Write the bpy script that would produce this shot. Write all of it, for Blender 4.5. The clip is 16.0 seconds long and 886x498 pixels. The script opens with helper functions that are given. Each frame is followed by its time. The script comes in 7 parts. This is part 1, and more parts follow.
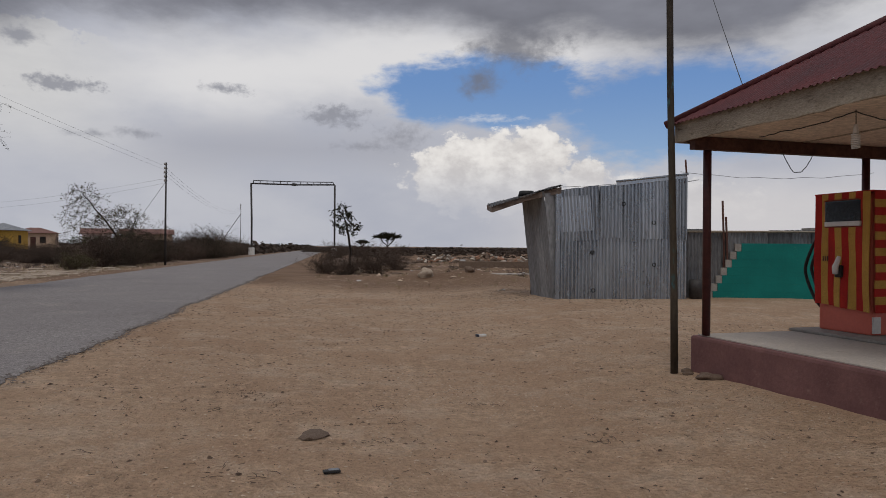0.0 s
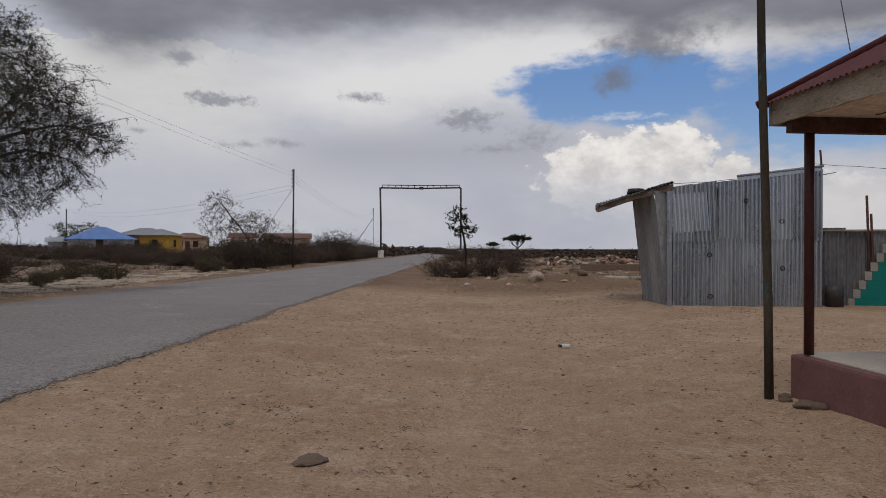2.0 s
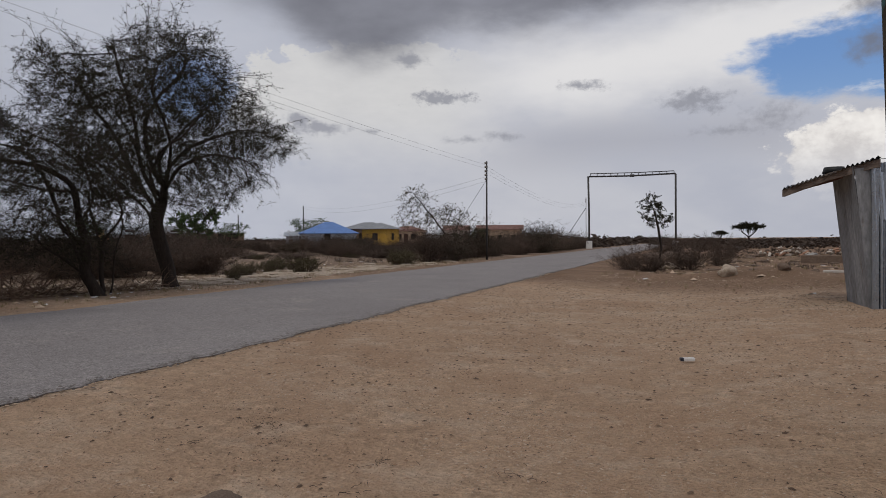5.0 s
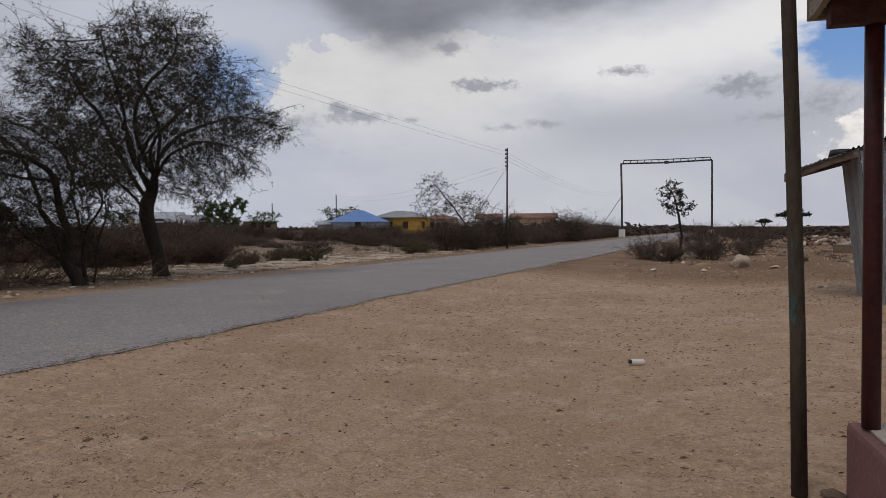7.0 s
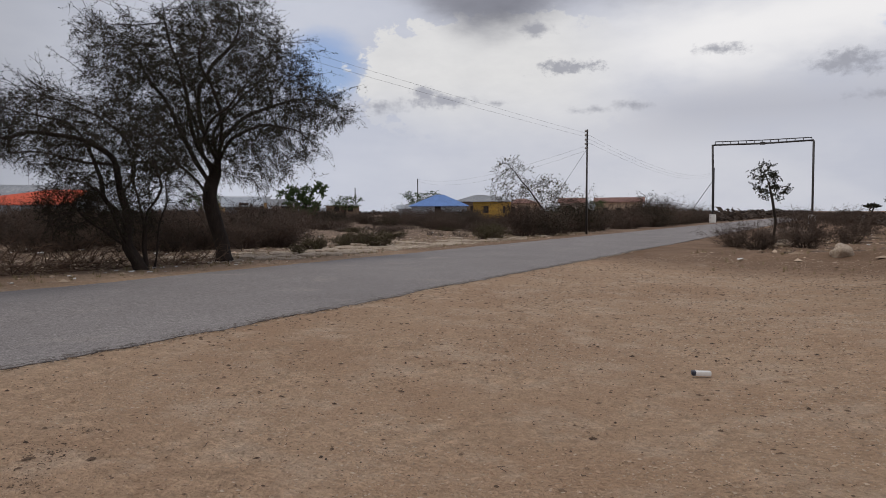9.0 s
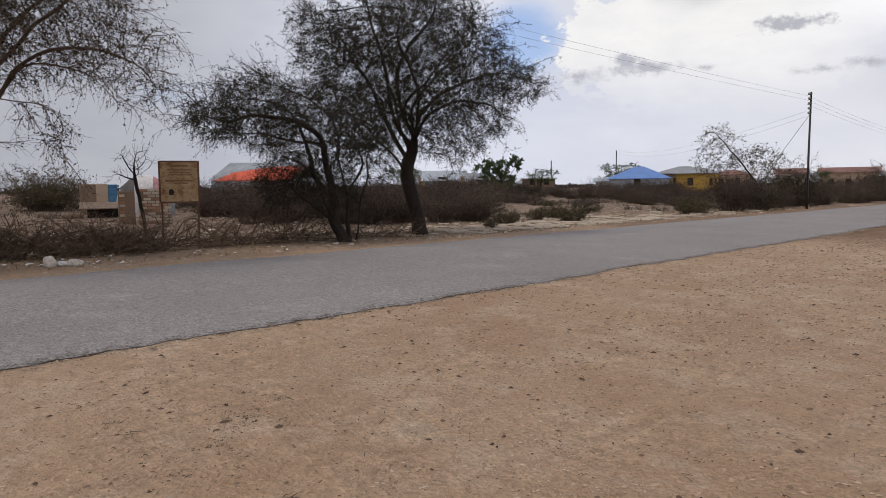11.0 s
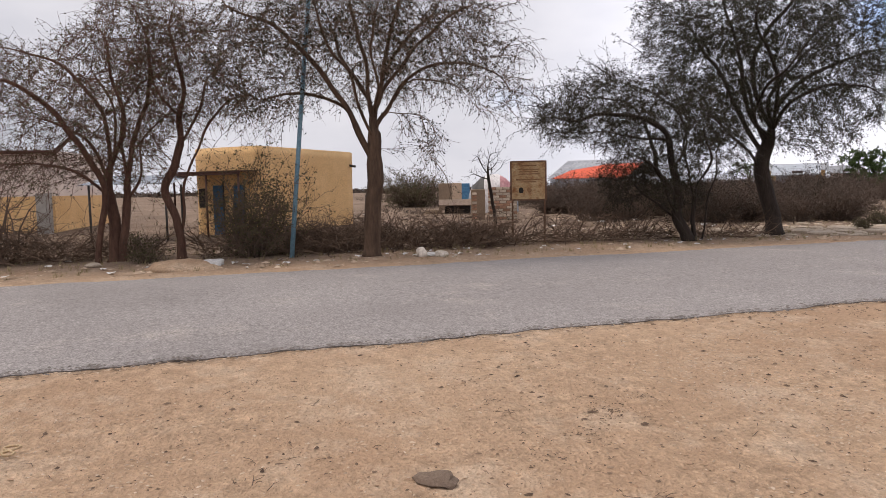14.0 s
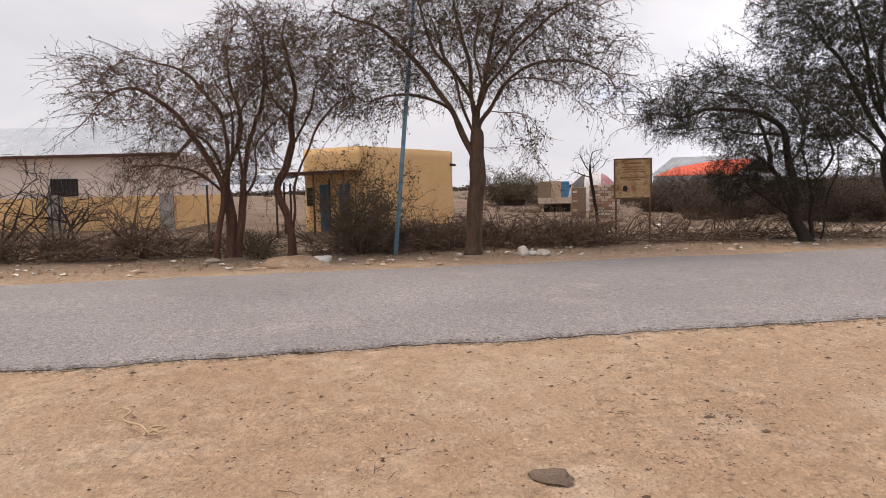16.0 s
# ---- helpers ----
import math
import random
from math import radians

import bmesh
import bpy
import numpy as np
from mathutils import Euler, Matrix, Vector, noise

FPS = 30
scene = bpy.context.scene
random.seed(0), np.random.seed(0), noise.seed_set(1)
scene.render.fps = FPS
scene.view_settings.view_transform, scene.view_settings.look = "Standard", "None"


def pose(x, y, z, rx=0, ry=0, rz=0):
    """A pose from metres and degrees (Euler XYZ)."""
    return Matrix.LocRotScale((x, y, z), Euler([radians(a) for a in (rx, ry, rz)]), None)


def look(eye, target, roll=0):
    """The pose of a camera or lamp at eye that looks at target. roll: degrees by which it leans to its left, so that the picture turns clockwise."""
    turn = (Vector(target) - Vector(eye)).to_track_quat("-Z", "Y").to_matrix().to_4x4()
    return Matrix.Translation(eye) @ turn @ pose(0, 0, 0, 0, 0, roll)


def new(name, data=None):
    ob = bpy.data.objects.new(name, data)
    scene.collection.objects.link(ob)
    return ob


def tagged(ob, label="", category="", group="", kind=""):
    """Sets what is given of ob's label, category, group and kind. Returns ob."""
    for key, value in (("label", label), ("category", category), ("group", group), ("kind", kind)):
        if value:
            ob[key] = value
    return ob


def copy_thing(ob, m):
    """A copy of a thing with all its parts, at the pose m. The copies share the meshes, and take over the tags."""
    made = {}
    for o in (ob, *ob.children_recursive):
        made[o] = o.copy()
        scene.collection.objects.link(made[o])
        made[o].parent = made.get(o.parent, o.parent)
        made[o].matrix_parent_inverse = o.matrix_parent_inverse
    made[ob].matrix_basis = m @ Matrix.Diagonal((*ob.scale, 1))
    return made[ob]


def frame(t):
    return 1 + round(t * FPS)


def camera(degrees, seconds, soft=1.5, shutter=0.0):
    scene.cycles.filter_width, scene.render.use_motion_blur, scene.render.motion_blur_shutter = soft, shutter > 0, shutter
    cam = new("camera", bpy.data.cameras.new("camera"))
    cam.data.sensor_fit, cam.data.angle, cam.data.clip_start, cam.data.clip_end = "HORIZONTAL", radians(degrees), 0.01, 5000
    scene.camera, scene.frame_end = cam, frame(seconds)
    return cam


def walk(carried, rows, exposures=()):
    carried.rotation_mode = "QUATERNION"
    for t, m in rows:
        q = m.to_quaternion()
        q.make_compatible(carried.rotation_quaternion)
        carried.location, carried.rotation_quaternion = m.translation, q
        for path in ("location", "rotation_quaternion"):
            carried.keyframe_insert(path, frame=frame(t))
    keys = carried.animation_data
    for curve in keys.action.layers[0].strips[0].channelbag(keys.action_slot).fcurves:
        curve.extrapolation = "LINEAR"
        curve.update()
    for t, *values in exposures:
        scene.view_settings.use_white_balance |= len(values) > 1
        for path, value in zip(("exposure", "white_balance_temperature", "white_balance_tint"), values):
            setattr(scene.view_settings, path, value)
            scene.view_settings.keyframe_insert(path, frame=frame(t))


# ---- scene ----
cam = camera(64.2, 16.0, soft=0.9)
METRES, EYE, TILT, LEAN, TURN = 6.757, 1.5, 1.4, -1.6, -4.2
ROWS = [
    (0.0, 0.0, 0.0, 0.0, -0.03, -1.57, 1.21),
    (0.5, 0.037, 0.0218, -0.0025, 0.94, -1.42, 1.25),
    (1.0, 0.0676, 0.0528, -0.007, 3.74, -1.29, 1.38),
    (1.5, 0.0923, 0.0868, -0.0053, 6.86, -1.21, 1.49),
    (2.0, 0.1207, 0.1156, -0.0038, 10.67, -1.12, 1.7),
    (2.5, 0.1441, 0.1473, -0.0043, 18.89, -1.05, 2.04),
    (3.0, 0.1692, 0.1868, -0.0041, 25.59, -1.06, 2.34),
    (3.5, 0.2066, 0.2275, -0.005, 27.82, -0.9, 2.46),
    (4.0, 0.2463, 0.2621, -0.0038, 28.24, -0.92, 2.48),
    (6.5, 0.4187, 0.4941, -0.0111, 29.15, -2.03, 2.51),
    (7.0, 0.4411, 0.5424, -0.0135, 31.6, -2.02, 2.56),
    (7.5, 0.4465, 0.6023, -0.0145, 33.97, -2.01, 2.59),
    (8.0, 0.4401, 0.6467, -0.015, 34.8, -2.07, 2.53),
    (10.5, 0.4179, 0.7582, -0.0103, 49.62, -4.63, 2.66),
    (11.0, 0.4166, 0.752, -0.0085, 54.23, -4.48, 2.65),
    (11.5, 0.415, 0.7437, -0.0077, 58.34, -4.36, 2.69),
    (12.0, 0.4141, 0.7365, -0.0069, 62.71, -4.18, 2.73),
    (12.5, 0.4145, 0.7293, -0.0056, 67.28, -4.01, 2.76),
    (13.0, 0.4148, 0.7192, -0.0051, 71.97, -3.81, 2.75),
    (13.5, 0.4168, 0.7118, -0.0035, 76.56, -3.67, 2.74),
    (14.0, 0.4145, 0.7104, -0.0037, 80.67, -3.48, 2.75),
    (14.5, 0.4168, 0.7042, -0.0023, 82.0, -3.44, 2.72),
    (15.0, 0.4226, 0.6955, -0.0005, 83.9, -3.4, 2.75),
    (15.5, 0.423, 0.6929, -0.0006, 87.25, -3.3, 2.74),
    (16.0, 0.4247, 0.6915, -0.0008, 88.48, -3.26, 2.75),
]
EXPOSURES = [(0.0, -0.5, 6500, 10), (4.0, -0.45, 6500, 10), (8.0, -0.3, 6500, 10), (10.5, 0.0, 6550, 10), (13.0, 0.6, 6750, 12), (16.0, 0.86, 7100, 13)]
walk(cam, [(t, pose(0, 0, EYE, TILT, LEAN, TURN) @ pose(METRES * x, METRES * y, METRES * z, 90 + pitch, roll, yaw)) for t, x, y, z, yaw, pitch, roll in ROWS], EXPOSURES)

# ---- sky and sun ----
SUN_ELEVATION, SUN_AZIMUTH = 60.0, 205.0  # degrees; azimuth clockwise from +y
SKY_STRENGTH = 0.1

world = bpy.data.worlds.new("sky")
scene.world = world
world.use_nodes = True
wt = world.node_tree
for n in list(wt.nodes):
    wt.nodes.remove(n)


def wmath(op, a, b=None, c=None):
    n = wt.nodes.new("ShaderNodeMath")
    n.operation = op
    for i, v in enumerate((a, b, c)):
        if v is None:
            continue
        if isinstance(v, (int, float)):
            n.inputs[i].default_value = v
        else:
            wt.links.new(v, n.inputs[i])
    return n.outputs[0]


def wramp(v, lo, hi, a=0.0, b=1.0):
    n = wt.nodes.new("ShaderNodeMapRange")
    n.interpolation_type = "SMOOTHSTEP"
    wt.links.new(v, n.inputs[0])
    for i, x in enumerate((lo, hi, a, b)):
        n.inputs[i + 1].default_value = x
    return n.outputs[0]


def wmix(f, a, b):
    n = wt.nodes.new("ShaderNodeMix")
    n.data_type = "RGBA"
    if isinstance(f, (int, float)):
        n.inputs[0].default_value = f
    else:
        wt.links.new(f, n.inputs[0])
    for i, v in ((6, a), (7, b)):
        if isinstance(v, tuple):
            n.inputs[i].default_value = (*v, 1)
        else:
            wt.links.new(v, n.inputs[i])
    return n.outputs[2]


def wnoise(vec, scale, detail, rough=0.55):
    n = wt.nodes.new("ShaderNodeTexNoise")
    n.inputs["Scale"].default_value = scale
    n.inputs["Detail"].default_value = detail
    n.inputs["Roughness"].default_value = rough
    wt.links.new(vec, n.inputs["Vector"])
    return n.outputs[0]


wcoord = wt.nodes.new("ShaderNodeTexCoord")
wsep = wt.nodes.new("ShaderNodeSeparateXYZ")
wt.links.new(wcoord.outputs["Generated"], wsep.inputs[0])
az = wmath("MULTIPLY", wmath("ARCTAN2", wsep.outputs[0], wsep.outputs[1]), 57.2958)
el = wmath("MULTIPLY", wmath("ARCSINE", wsep.outputs[2]), 57.2958)
wcomb = wt.nodes.new("ShaderNodeCombineXYZ")
wt.links.new(wmath("MULTIPLY", az, 0.055), wcomb.inputs[0])
wt.links.new(wmath("MULTIPLY", el, 0.125), wcomb.inputs[1])
wispy = wcomb.outputs[0]
n_big = wnoise(wispy, 0.9, 4.0)
n_mid = wnoise(wispy, 2.2, 8.0, 0.6)
n_fine = wnoise(wispy, 6.0, 8.0, 0.62)
n_ragged = wnoise(wispy, 16.0, 6.0, 0.6)
wobble = wmath("ADD", wmath("MULTIPLY", wmath("SUBTRACT", n_mid, 0.5), 1.7), wmath("MULTIPLY", wmath("SUBTRACT", n_fine, 0.5), 1.1))
ragged = wmath("ADD", wmath("MULTIPLY", wmath("SUBTRACT", n_ragged, 0.5), 5.0), wmath("MULTIPLY", wmath("SUBTRACT", n_fine, 0.5), 3.0))


def cloud(a, e, ra, re, soft=0.5, wob=1.0, shape=None):
    """A ragged cloud form round an azimuth and an elevation, in degrees."""
    dx = wmath("DIVIDE", wmath("SUBTRACT", az, a), ra)
    dy = wmath("DIVIDE", wmath("SUBTRACT", el, e), re)
    r = wmath("SQRT", wmath("ADD", wmath("MULTIPLY", dx, dx), wmath("MULTIPLY", dy, dy)))
    v = wmath("ADD", wmath("SUBTRACT", 1.0, r), wmath("MULTIPLY", shape or wobble, wob))
    return wramp(v, 0.0, soft * (1.6 if shape else 1.0))


def union(*masks):
    m = masks[0]
    for k in masks[1:]:
        m = wmath("MAXIMUM", m, k)
    return m


nishita = wt.nodes.new("ShaderNodeTexSky")
nishita.sky_type = "NISHITA"
nishita.sun_disc = False
nishita.sun_elevation, nishita.sun_rotation = radians(SUN_ELEVATION), radians(SUN_AZIMUTH)
nishita.air_density, nishita.dust_density = 1.0, 0.6

wpuff = wt.nodes.new("ShaderNodeCombineXYZ")
wt.links.new(wmath("MULTIPLY", az, 0.1), wpuff.inputs[0])
wt.links.new(wmath("MULTIPLY", el, 0.13), wpuff.inputs[1])
n_puff = wnoise(wpuff.outputs[0], 4.5, 10.0, 0.62)
puffy = wmath("MULTIPLY", wmath("SUBTRACT", n_puff, 0.5), 3.2)
n_tuft = wnoise(wpuff.outputs[0], 11.0, 8.0, 0.65)
tufty = wmath("ADD", wmath("MULTIPLY", wmath("SUBTRACT", n_tuft, 0.5), 3.4), wmath("MULTIPLY", wmath("SUBTRACT", n_puff, 0.5), 1.8))


def dip(a, w, d):
    """A smooth sag of depth d round an azimuth."""
    return wramp(wmath("ABSOLUTE", wmath("SUBTRACT", az, a)), w, 0.0, 0.0, d)


# the cloud cover: pale near the horizon, a bright band above it, a heavy grey bank overhead
soft_wave = wmath("ADD", wmath("MULTIPLY", wmath("SUBTRACT", n_big, 0.5), 2.0), wmath("MULTIPLY", wmath("SUBTRACT", n_mid, 0.5), 0.9))
pale = wmix(wramp(soft_wave, -0.5, 0.5), (5.7, 5.95, 6.9), (7.2, 7.3, 7.9))
band_mid = wmath("ADD", wmath("MULTIPLY", az, 0.11), 14.6)
off_band = wmath("DIVIDE", wmath("ABSOLUTE", wmath("SUBTRACT", el, band_mid)), 6.0)
band = wramp(wmath("ADD", wmath("SUBTRACT", 1.0, off_band), wmath("MULTIPLY", soft_wave, 0.55)), 0.15, 0.95)
cover = wmix(wmath("MULTIPLY", band, wramp(az, -42.0, -12.0)), pale, (9.9, 9.8, 9.9))
veil = wramp(az, -22.0, -46.0)
veil_tone = wmix(wramp(soft_wave, -0.6, 0.6), (5.4, 5.75, 6.9), (6.6, 6.9, 7.9))
cover = wmix(wmath("MULTIPLY", veil, 0.85), cover, veil_tone)
cover = wmix(wmath("MULTIPLY", wramp(az, -50.0, -76.0), 0.9), cover, wmix(wramp(soft_wave, -0.6, 0.6), (3.5, 3.65, 4.15), (4.3, 4.4, 4.85)))
# soft grey shade in the lower part of the white cloud
shade = wmath("MULTIPLY", wramp(wmath("ADD", wmath("SUBTRACT", 1.0, wmath("DIVIDE", wmath("ABSOLUTE", wmath("SUBTRACT", el, 7.6)), 3.6)), wmath("MULTIPLY", soft_wave, 0.8)), 0.2, 1.1), wmath("MULTIPLY", wramp(az, -26.0, -12.0), wramp(az, 5.0, 0.0)))
cover = wmix(wmath("MULTIPLY", shade, 0.6), cover, (5.0, 5.1, 5.8))
# warm bright haze low on the side of the sun
cover = wmix(wmath("MULTIPLY", wmath("MULTIPLY", wramp(az, 4.0, 18.0), wramp(az, 75.0, 45.0)), wramp(el, 7.0, 3.0, 0.0, 0.75)), cover, wmix(n_mid, (8.0, 7.7, 7.8), (9.6, 9.2, 9.1)))
# open blue between the clouds
gaps = union(cloud(7.5, 12.4, 10.0, 3.4, 0.35, 0.55), cloud(22.0, 10.6, 11.0, 5.0, 0.4, 0.5))
small_gaps = union(cloud(-43.8, 11.4, 4.4, 3.6, 0.6, 0.3), cloud(-71.0, 7.0, 5.0, 1.6, 1.6, 0.8))
blue = wmix(0.7, nishita.outputs[0], wmix(wramp(el, 4.0, 14.0), (4.0, 6.0, 9.2), (2.0, 4.0, 8.4)))
cover = wmix(gaps, cover, blue)
cover = wmix(wmath("MULTIPLY", small_gaps, wramp(az, -60.0, -50.0, 0.25, 0.68)), cover, blue)
# white cloud with a hard left edge in front of the open blue
head_l = wmath("MULTIPLY", cloud(-29.0, 10.4, 12.8, 5.4, 0.045, 0.3, puffy), wramp(az, -17.0, -27.0))
cover = wmix(wmath("MULTIPLY", head_l, wramp(wmath("ADD", el, wmath("MULTIPLY", soft_wave, 2.0)), 5.0, 11.0, 0.0, 0.92)), cover, wmix(n_fine, (7.4, 7.4, 7.5), (9.4, 9.3, 9.2)))
# the bank, its lower edge sagging and torn
edge_el = wmath("SUBTRACT", wmath("SUBTRACT", 16.9, wmath("ADD", dip(-30.5, 9.0, 3.8), dip(9.5, 6.0, 1.6))), wmath("ADD", dip(24.0, 17.0, 2.8), dip(-19.0, 12.0, 1.2)))
over = wmath("ADD", wmath("SUBTRACT", el, edge_el), wmath("MULTIPLY", wobble, 1.7))
ahead = wramp(az, -45.0, -34.0)
bank = wmath("MULTIPLY", wmath("MULTIPLY", wramp(over, -0.9, 2.6), wramp(el, 46.0, 30.0)), ahead)
grey = wmix(wramp(soft_wave, -0.5, 0.5), (2.2, 2.25, 2.65), (3.6, 3.7, 4.3))
cover = wmix(bank, cover, grey)
dark_tuft = union(cloud(10.0, 15.6, 5.6, 2.2, 0.6, 0.8, puffy), cloud(7.0, 13.2, 2.0, 1.8, 0.7, 0.8, puffy))
cover = wmix(wmath("MULTIPLY", dark_tuft, 0.8), cover, wmix(n_mid, (1.9, 1.95, 2.3), (2.9, 2.95, 3.4)))
# sunlit heads of cumulus low over the plain, their feet lost in haze
heads = union(cloud(8.0, 5.8, 7.4, 3.5, 0.12, 0.5, puffy), cloud(11.6, 7.2, 3.4, 2.3, 0.12, 0.5, puffy), cloud(15.7, 5.6, 1.9, 1.6, 0.12, 0.45, puffy), cloud(21.0, 3.6, 9.0, 2.2, 0.3, 0.5, puffy))
cover = wmix(wmath("MULTIPLY", heads, wramp(el, 2.5, 7.5, 0.1, 0.95)), cover, wmix(wramp(puffy, -0.6, 0.6), (8.3, 7.9, 7.7), (12.0, 11.6, 11.1)))
cirrus = cloud(7.4, 10.3, 3.6, 0.4, 0.9, 0.6, ragged)
cover = wmix(wmath("MULTIPLY", cirrus, 0.75), cover, (9.4, 9.5, 9.8))
# small dark scud
scud = union(cloud(-24.2, 11.3, 3.0, 0.75, 0.45, 0.75, tufty), cloud(-12.7, 12.0, 2.2, 0.55, 0.6, 0.75, tufty), cloud(-4.4, 10.3, 3.2, 1.2, 0.6, 0.7, tufty), cloud(0.8, 8.8, 2.6, 1.5, 0.9, 0.7, tufty), cloud(-2.0, 8.0, 4.0, 0.6, 1.0, 0.8, tufty),
             cloud(-19.6, 8.3, 2.2, 0.5, 0.9, 0.8, tufty), cloud(-26.8, 14.2, 1.6, 0.9, 0.7, 0.7, tufty), cloud(-30.0, 8.7, 1.0, 0.3, 0.7, 0.7, tufty), cloud(-22.6, 8.0, 2.4, 0.45, 1.0, 0.8, tufty))
cover = wmix(wmath("MULTIPLY", scud, 0.85), cover, wmix(n_mid, (3.0, 3.1, 3.6), (4.4, 4.5, 5.1)))
scud_l = union(cloud(-34.4, 8.95, 3.4, 0.7, 0.5, 0.6, tufty), cloud(-35.6, 9.5, 1.4, 0.8, 0.5, 0.6, tufty), cloud(-39.0, 8.5, 2.2, 0.8, 0.8, 0.7, tufty))
cover = wmix(wmath("MULTIPLY", scud_l, 0.85), cover, wmix(n_mid, (3.2, 3.3, 3.9), (4.6, 4.7, 5.4)))
below = wramp(el, -3.0, -0.5)
cover = wmix(below, (2.2, 1.8, 1.4), cover)
wbg = wt.nodes.new("ShaderNodeBackground")
wbg.inputs["Strength"].default_value = SKY_STRENGTH
wt.links.new(cover, wbg.inputs["Color"])
wout = wt.nodes.new("ShaderNodeOutputWorld")
wt.links.new(wbg.outputs[0], wout.inputs[0])

sun = new("sun", bpy.data.lights.new("sun", "SUN"))
sun.data.energy, sun.data.angle, sun.data.color = 1.2, radians(25.0), (1.0, 0.93, 0.84)
_a, _e = radians(SUN_AZIMUTH), radians(SUN_ELEVATION)
sun.matrix_world = look((60 * math.sin(_a) * math.cos(_e), 60 * math.cos(_a) * math.cos(_e), 60 * math.sin(_e)), (0, 0, 0))


# ---- materials ----
def surf(name, c1, c2, scale=3.0, rough=0.9, bump=0.2, fine=40.0, c3=None, cut=(0.55, 0.7), metal=0.0, detail=6.0, stretch=(1, 1, 1), vary=0.0, dist=0.02, spec=0.3, coarse=0.6, gain=0.27, grit=0.0, patchy=0.0, zones=()):
    """A procedural surface: two colours mixed at a large scale, a third in stains, grain and relief at a fine scale."""
    m = bpy.data.materials.new(name)
    m.use_nodes = True
    nt = m.node_tree
    b = nt.nodes["Principled BSDF"]
    b.inputs["Roughness"].default_value = rough
    b.inputs["Metallic"].default_value = metal
    b.inputs["Specular IOR Level"].default_value = spec

    def mk(kind, **kw):
        n = nt.nodes.new(kind)
        for k, v in kw.items():
            n.inputs[k].default_value = v
        return n
    co = mk("ShaderNodeTexCoord")
    mp = mk("ShaderNodeMapping")
    mp.inputs["Scale"].default_value = stretch
    nt.links.new(co.outputs["Object"], mp.inputs[0])
    big = mk("ShaderNodeTexNoise", Scale=scale, Detail=detail, Roughness=coarse)
    small = mk("ShaderNodeTexNoise", Scale=fine, Detail=4.0, Roughness=0.65)
    for n in (big, small):
        nt.links.new(mp.outputs[0], n.inputs["Vector"])

    def mix(f, a, b2, blend="MIX"):
        n = nt.nodes.new("ShaderNodeMix")
        n.data_type = "RGBA"
        n.blend_type = blend
        if isinstance(f, float):
            n.inputs[0].default_value = f
        else:
            nt.links.new(f, n.inputs[0])
        for i, v in ((6, a), (7, b2)):
            if isinstance(v, tuple):
                n.inputs[i].default_value = (*v, 1)
            else:
                nt.links.new(v, n.inputs[i])
        return n.outputs[2]

    def ramp(v, lo, hi, a=0.0, z=1.0):
        n = nt.nodes.new("ShaderNodeMapRange")
        nt.links.new(v, n.inputs[0])
        for i, x in enumerate((lo, hi, a, z)):
            n.inputs[i + 1].default_value = x
        return n.outputs[0]
    col = mix(ramp(big.outputs[0], 0.32, 0.68), c1, c2)
    if c3:
        st = mk("ShaderNodeTexNoise", Scale=scale * 2.7, Detail=8.0, Roughness=0.7)
        nt.links.new(mp.outputs[0], st.inputs["Vector"])
        col = mix(ramp(st.outputs[0], *cut), col, c3)
    for kx, ky, lo, hi, z1, z2 in zones:
        # another soil beyond a wandering line across the plan
        dot = nt.nodes.new("ShaderNodeVectorMath")
        dot.operation = "DOT_PRODUCT"
        nt.links.new(co.outputs["Object"], dot.inputs[0])
        dot.inputs[1].default_value = (kx, ky, 0)
        wan = mk("ShaderNodeTexNoise", Scale=0.45, Detail=9.0, Roughness=0.68)
        nt.links.new(co.outputs["Object"], wan.inputs["Vector"])
        wa = nt.nodes.new("ShaderNodeMath")
        wa.operation = "MULTIPLY_ADD"
        nt.links.new(wan.outputs[0], wa.inputs[0])
        wa.inputs[1].default_value = 7.0
        nt.links.new(dot.outputs["Value"], wa.inputs[2])
        col = mix(ramp(wa.outputs[0], lo + 3.5, hi + 3.5), col, mix(ramp(big.outputs[0], 0.32, 0.68), z1, z2))
    g = ramp(small.outputs[0], 0.3, 0.7, 1 - gain, 1 + gain)
    if grit:
        vo = nt.nodes.new("ShaderNodeTexNoise")
        vo.inputs["Scale"].default_value = fine * 0.28
        vo.inputs["Detail"].default_value = 8.0
        vo.inputs["Roughness"].default_value = 0.8
        nt.links.new(mp.outputs[0], vo.inputs["Vector"])
        gm = nt.nodes.new("ShaderNodeMath")
        gm.operation = "MULTIPLY"
        nt.links.new(g, gm.inputs[0])
        pm = nt.nodes.new("ShaderNodeMix")
        if patchy:
            pn = nt.nodes.new("ShaderNodeTexNoise")
            pn.inputs["Scale"].default_value = patchy
            pn.inputs["Detail"].default_value = 5.0
            nt.links.new(mp.outputs[0], pn.inputs["Vector"])
            nt.links.new(ramp(pn.outputs[0], 0.38, 0.62, 0.15, 1.0), pm.inputs[0])
        else:
            pm.inputs[0].default_value = 1.0
        pm.inputs[2].default_value = 1.0
        nt.links.new(ramp(vo.outputs[0], 0.33, 0.67, 1 - grit, 1 + grit * 0.8), pm.inputs[3])
        nt.links.new(pm.outputs[0], gm.inputs[1])
        g = gm.outputs[0]
    gc = nt.nodes.new("ShaderNodeCombineColor")
    for i in range(3):
        nt.links.new(g, gc.inputs[i])
    col = mix(1.0, col, gc.outputs[0], "MULTIPLY")
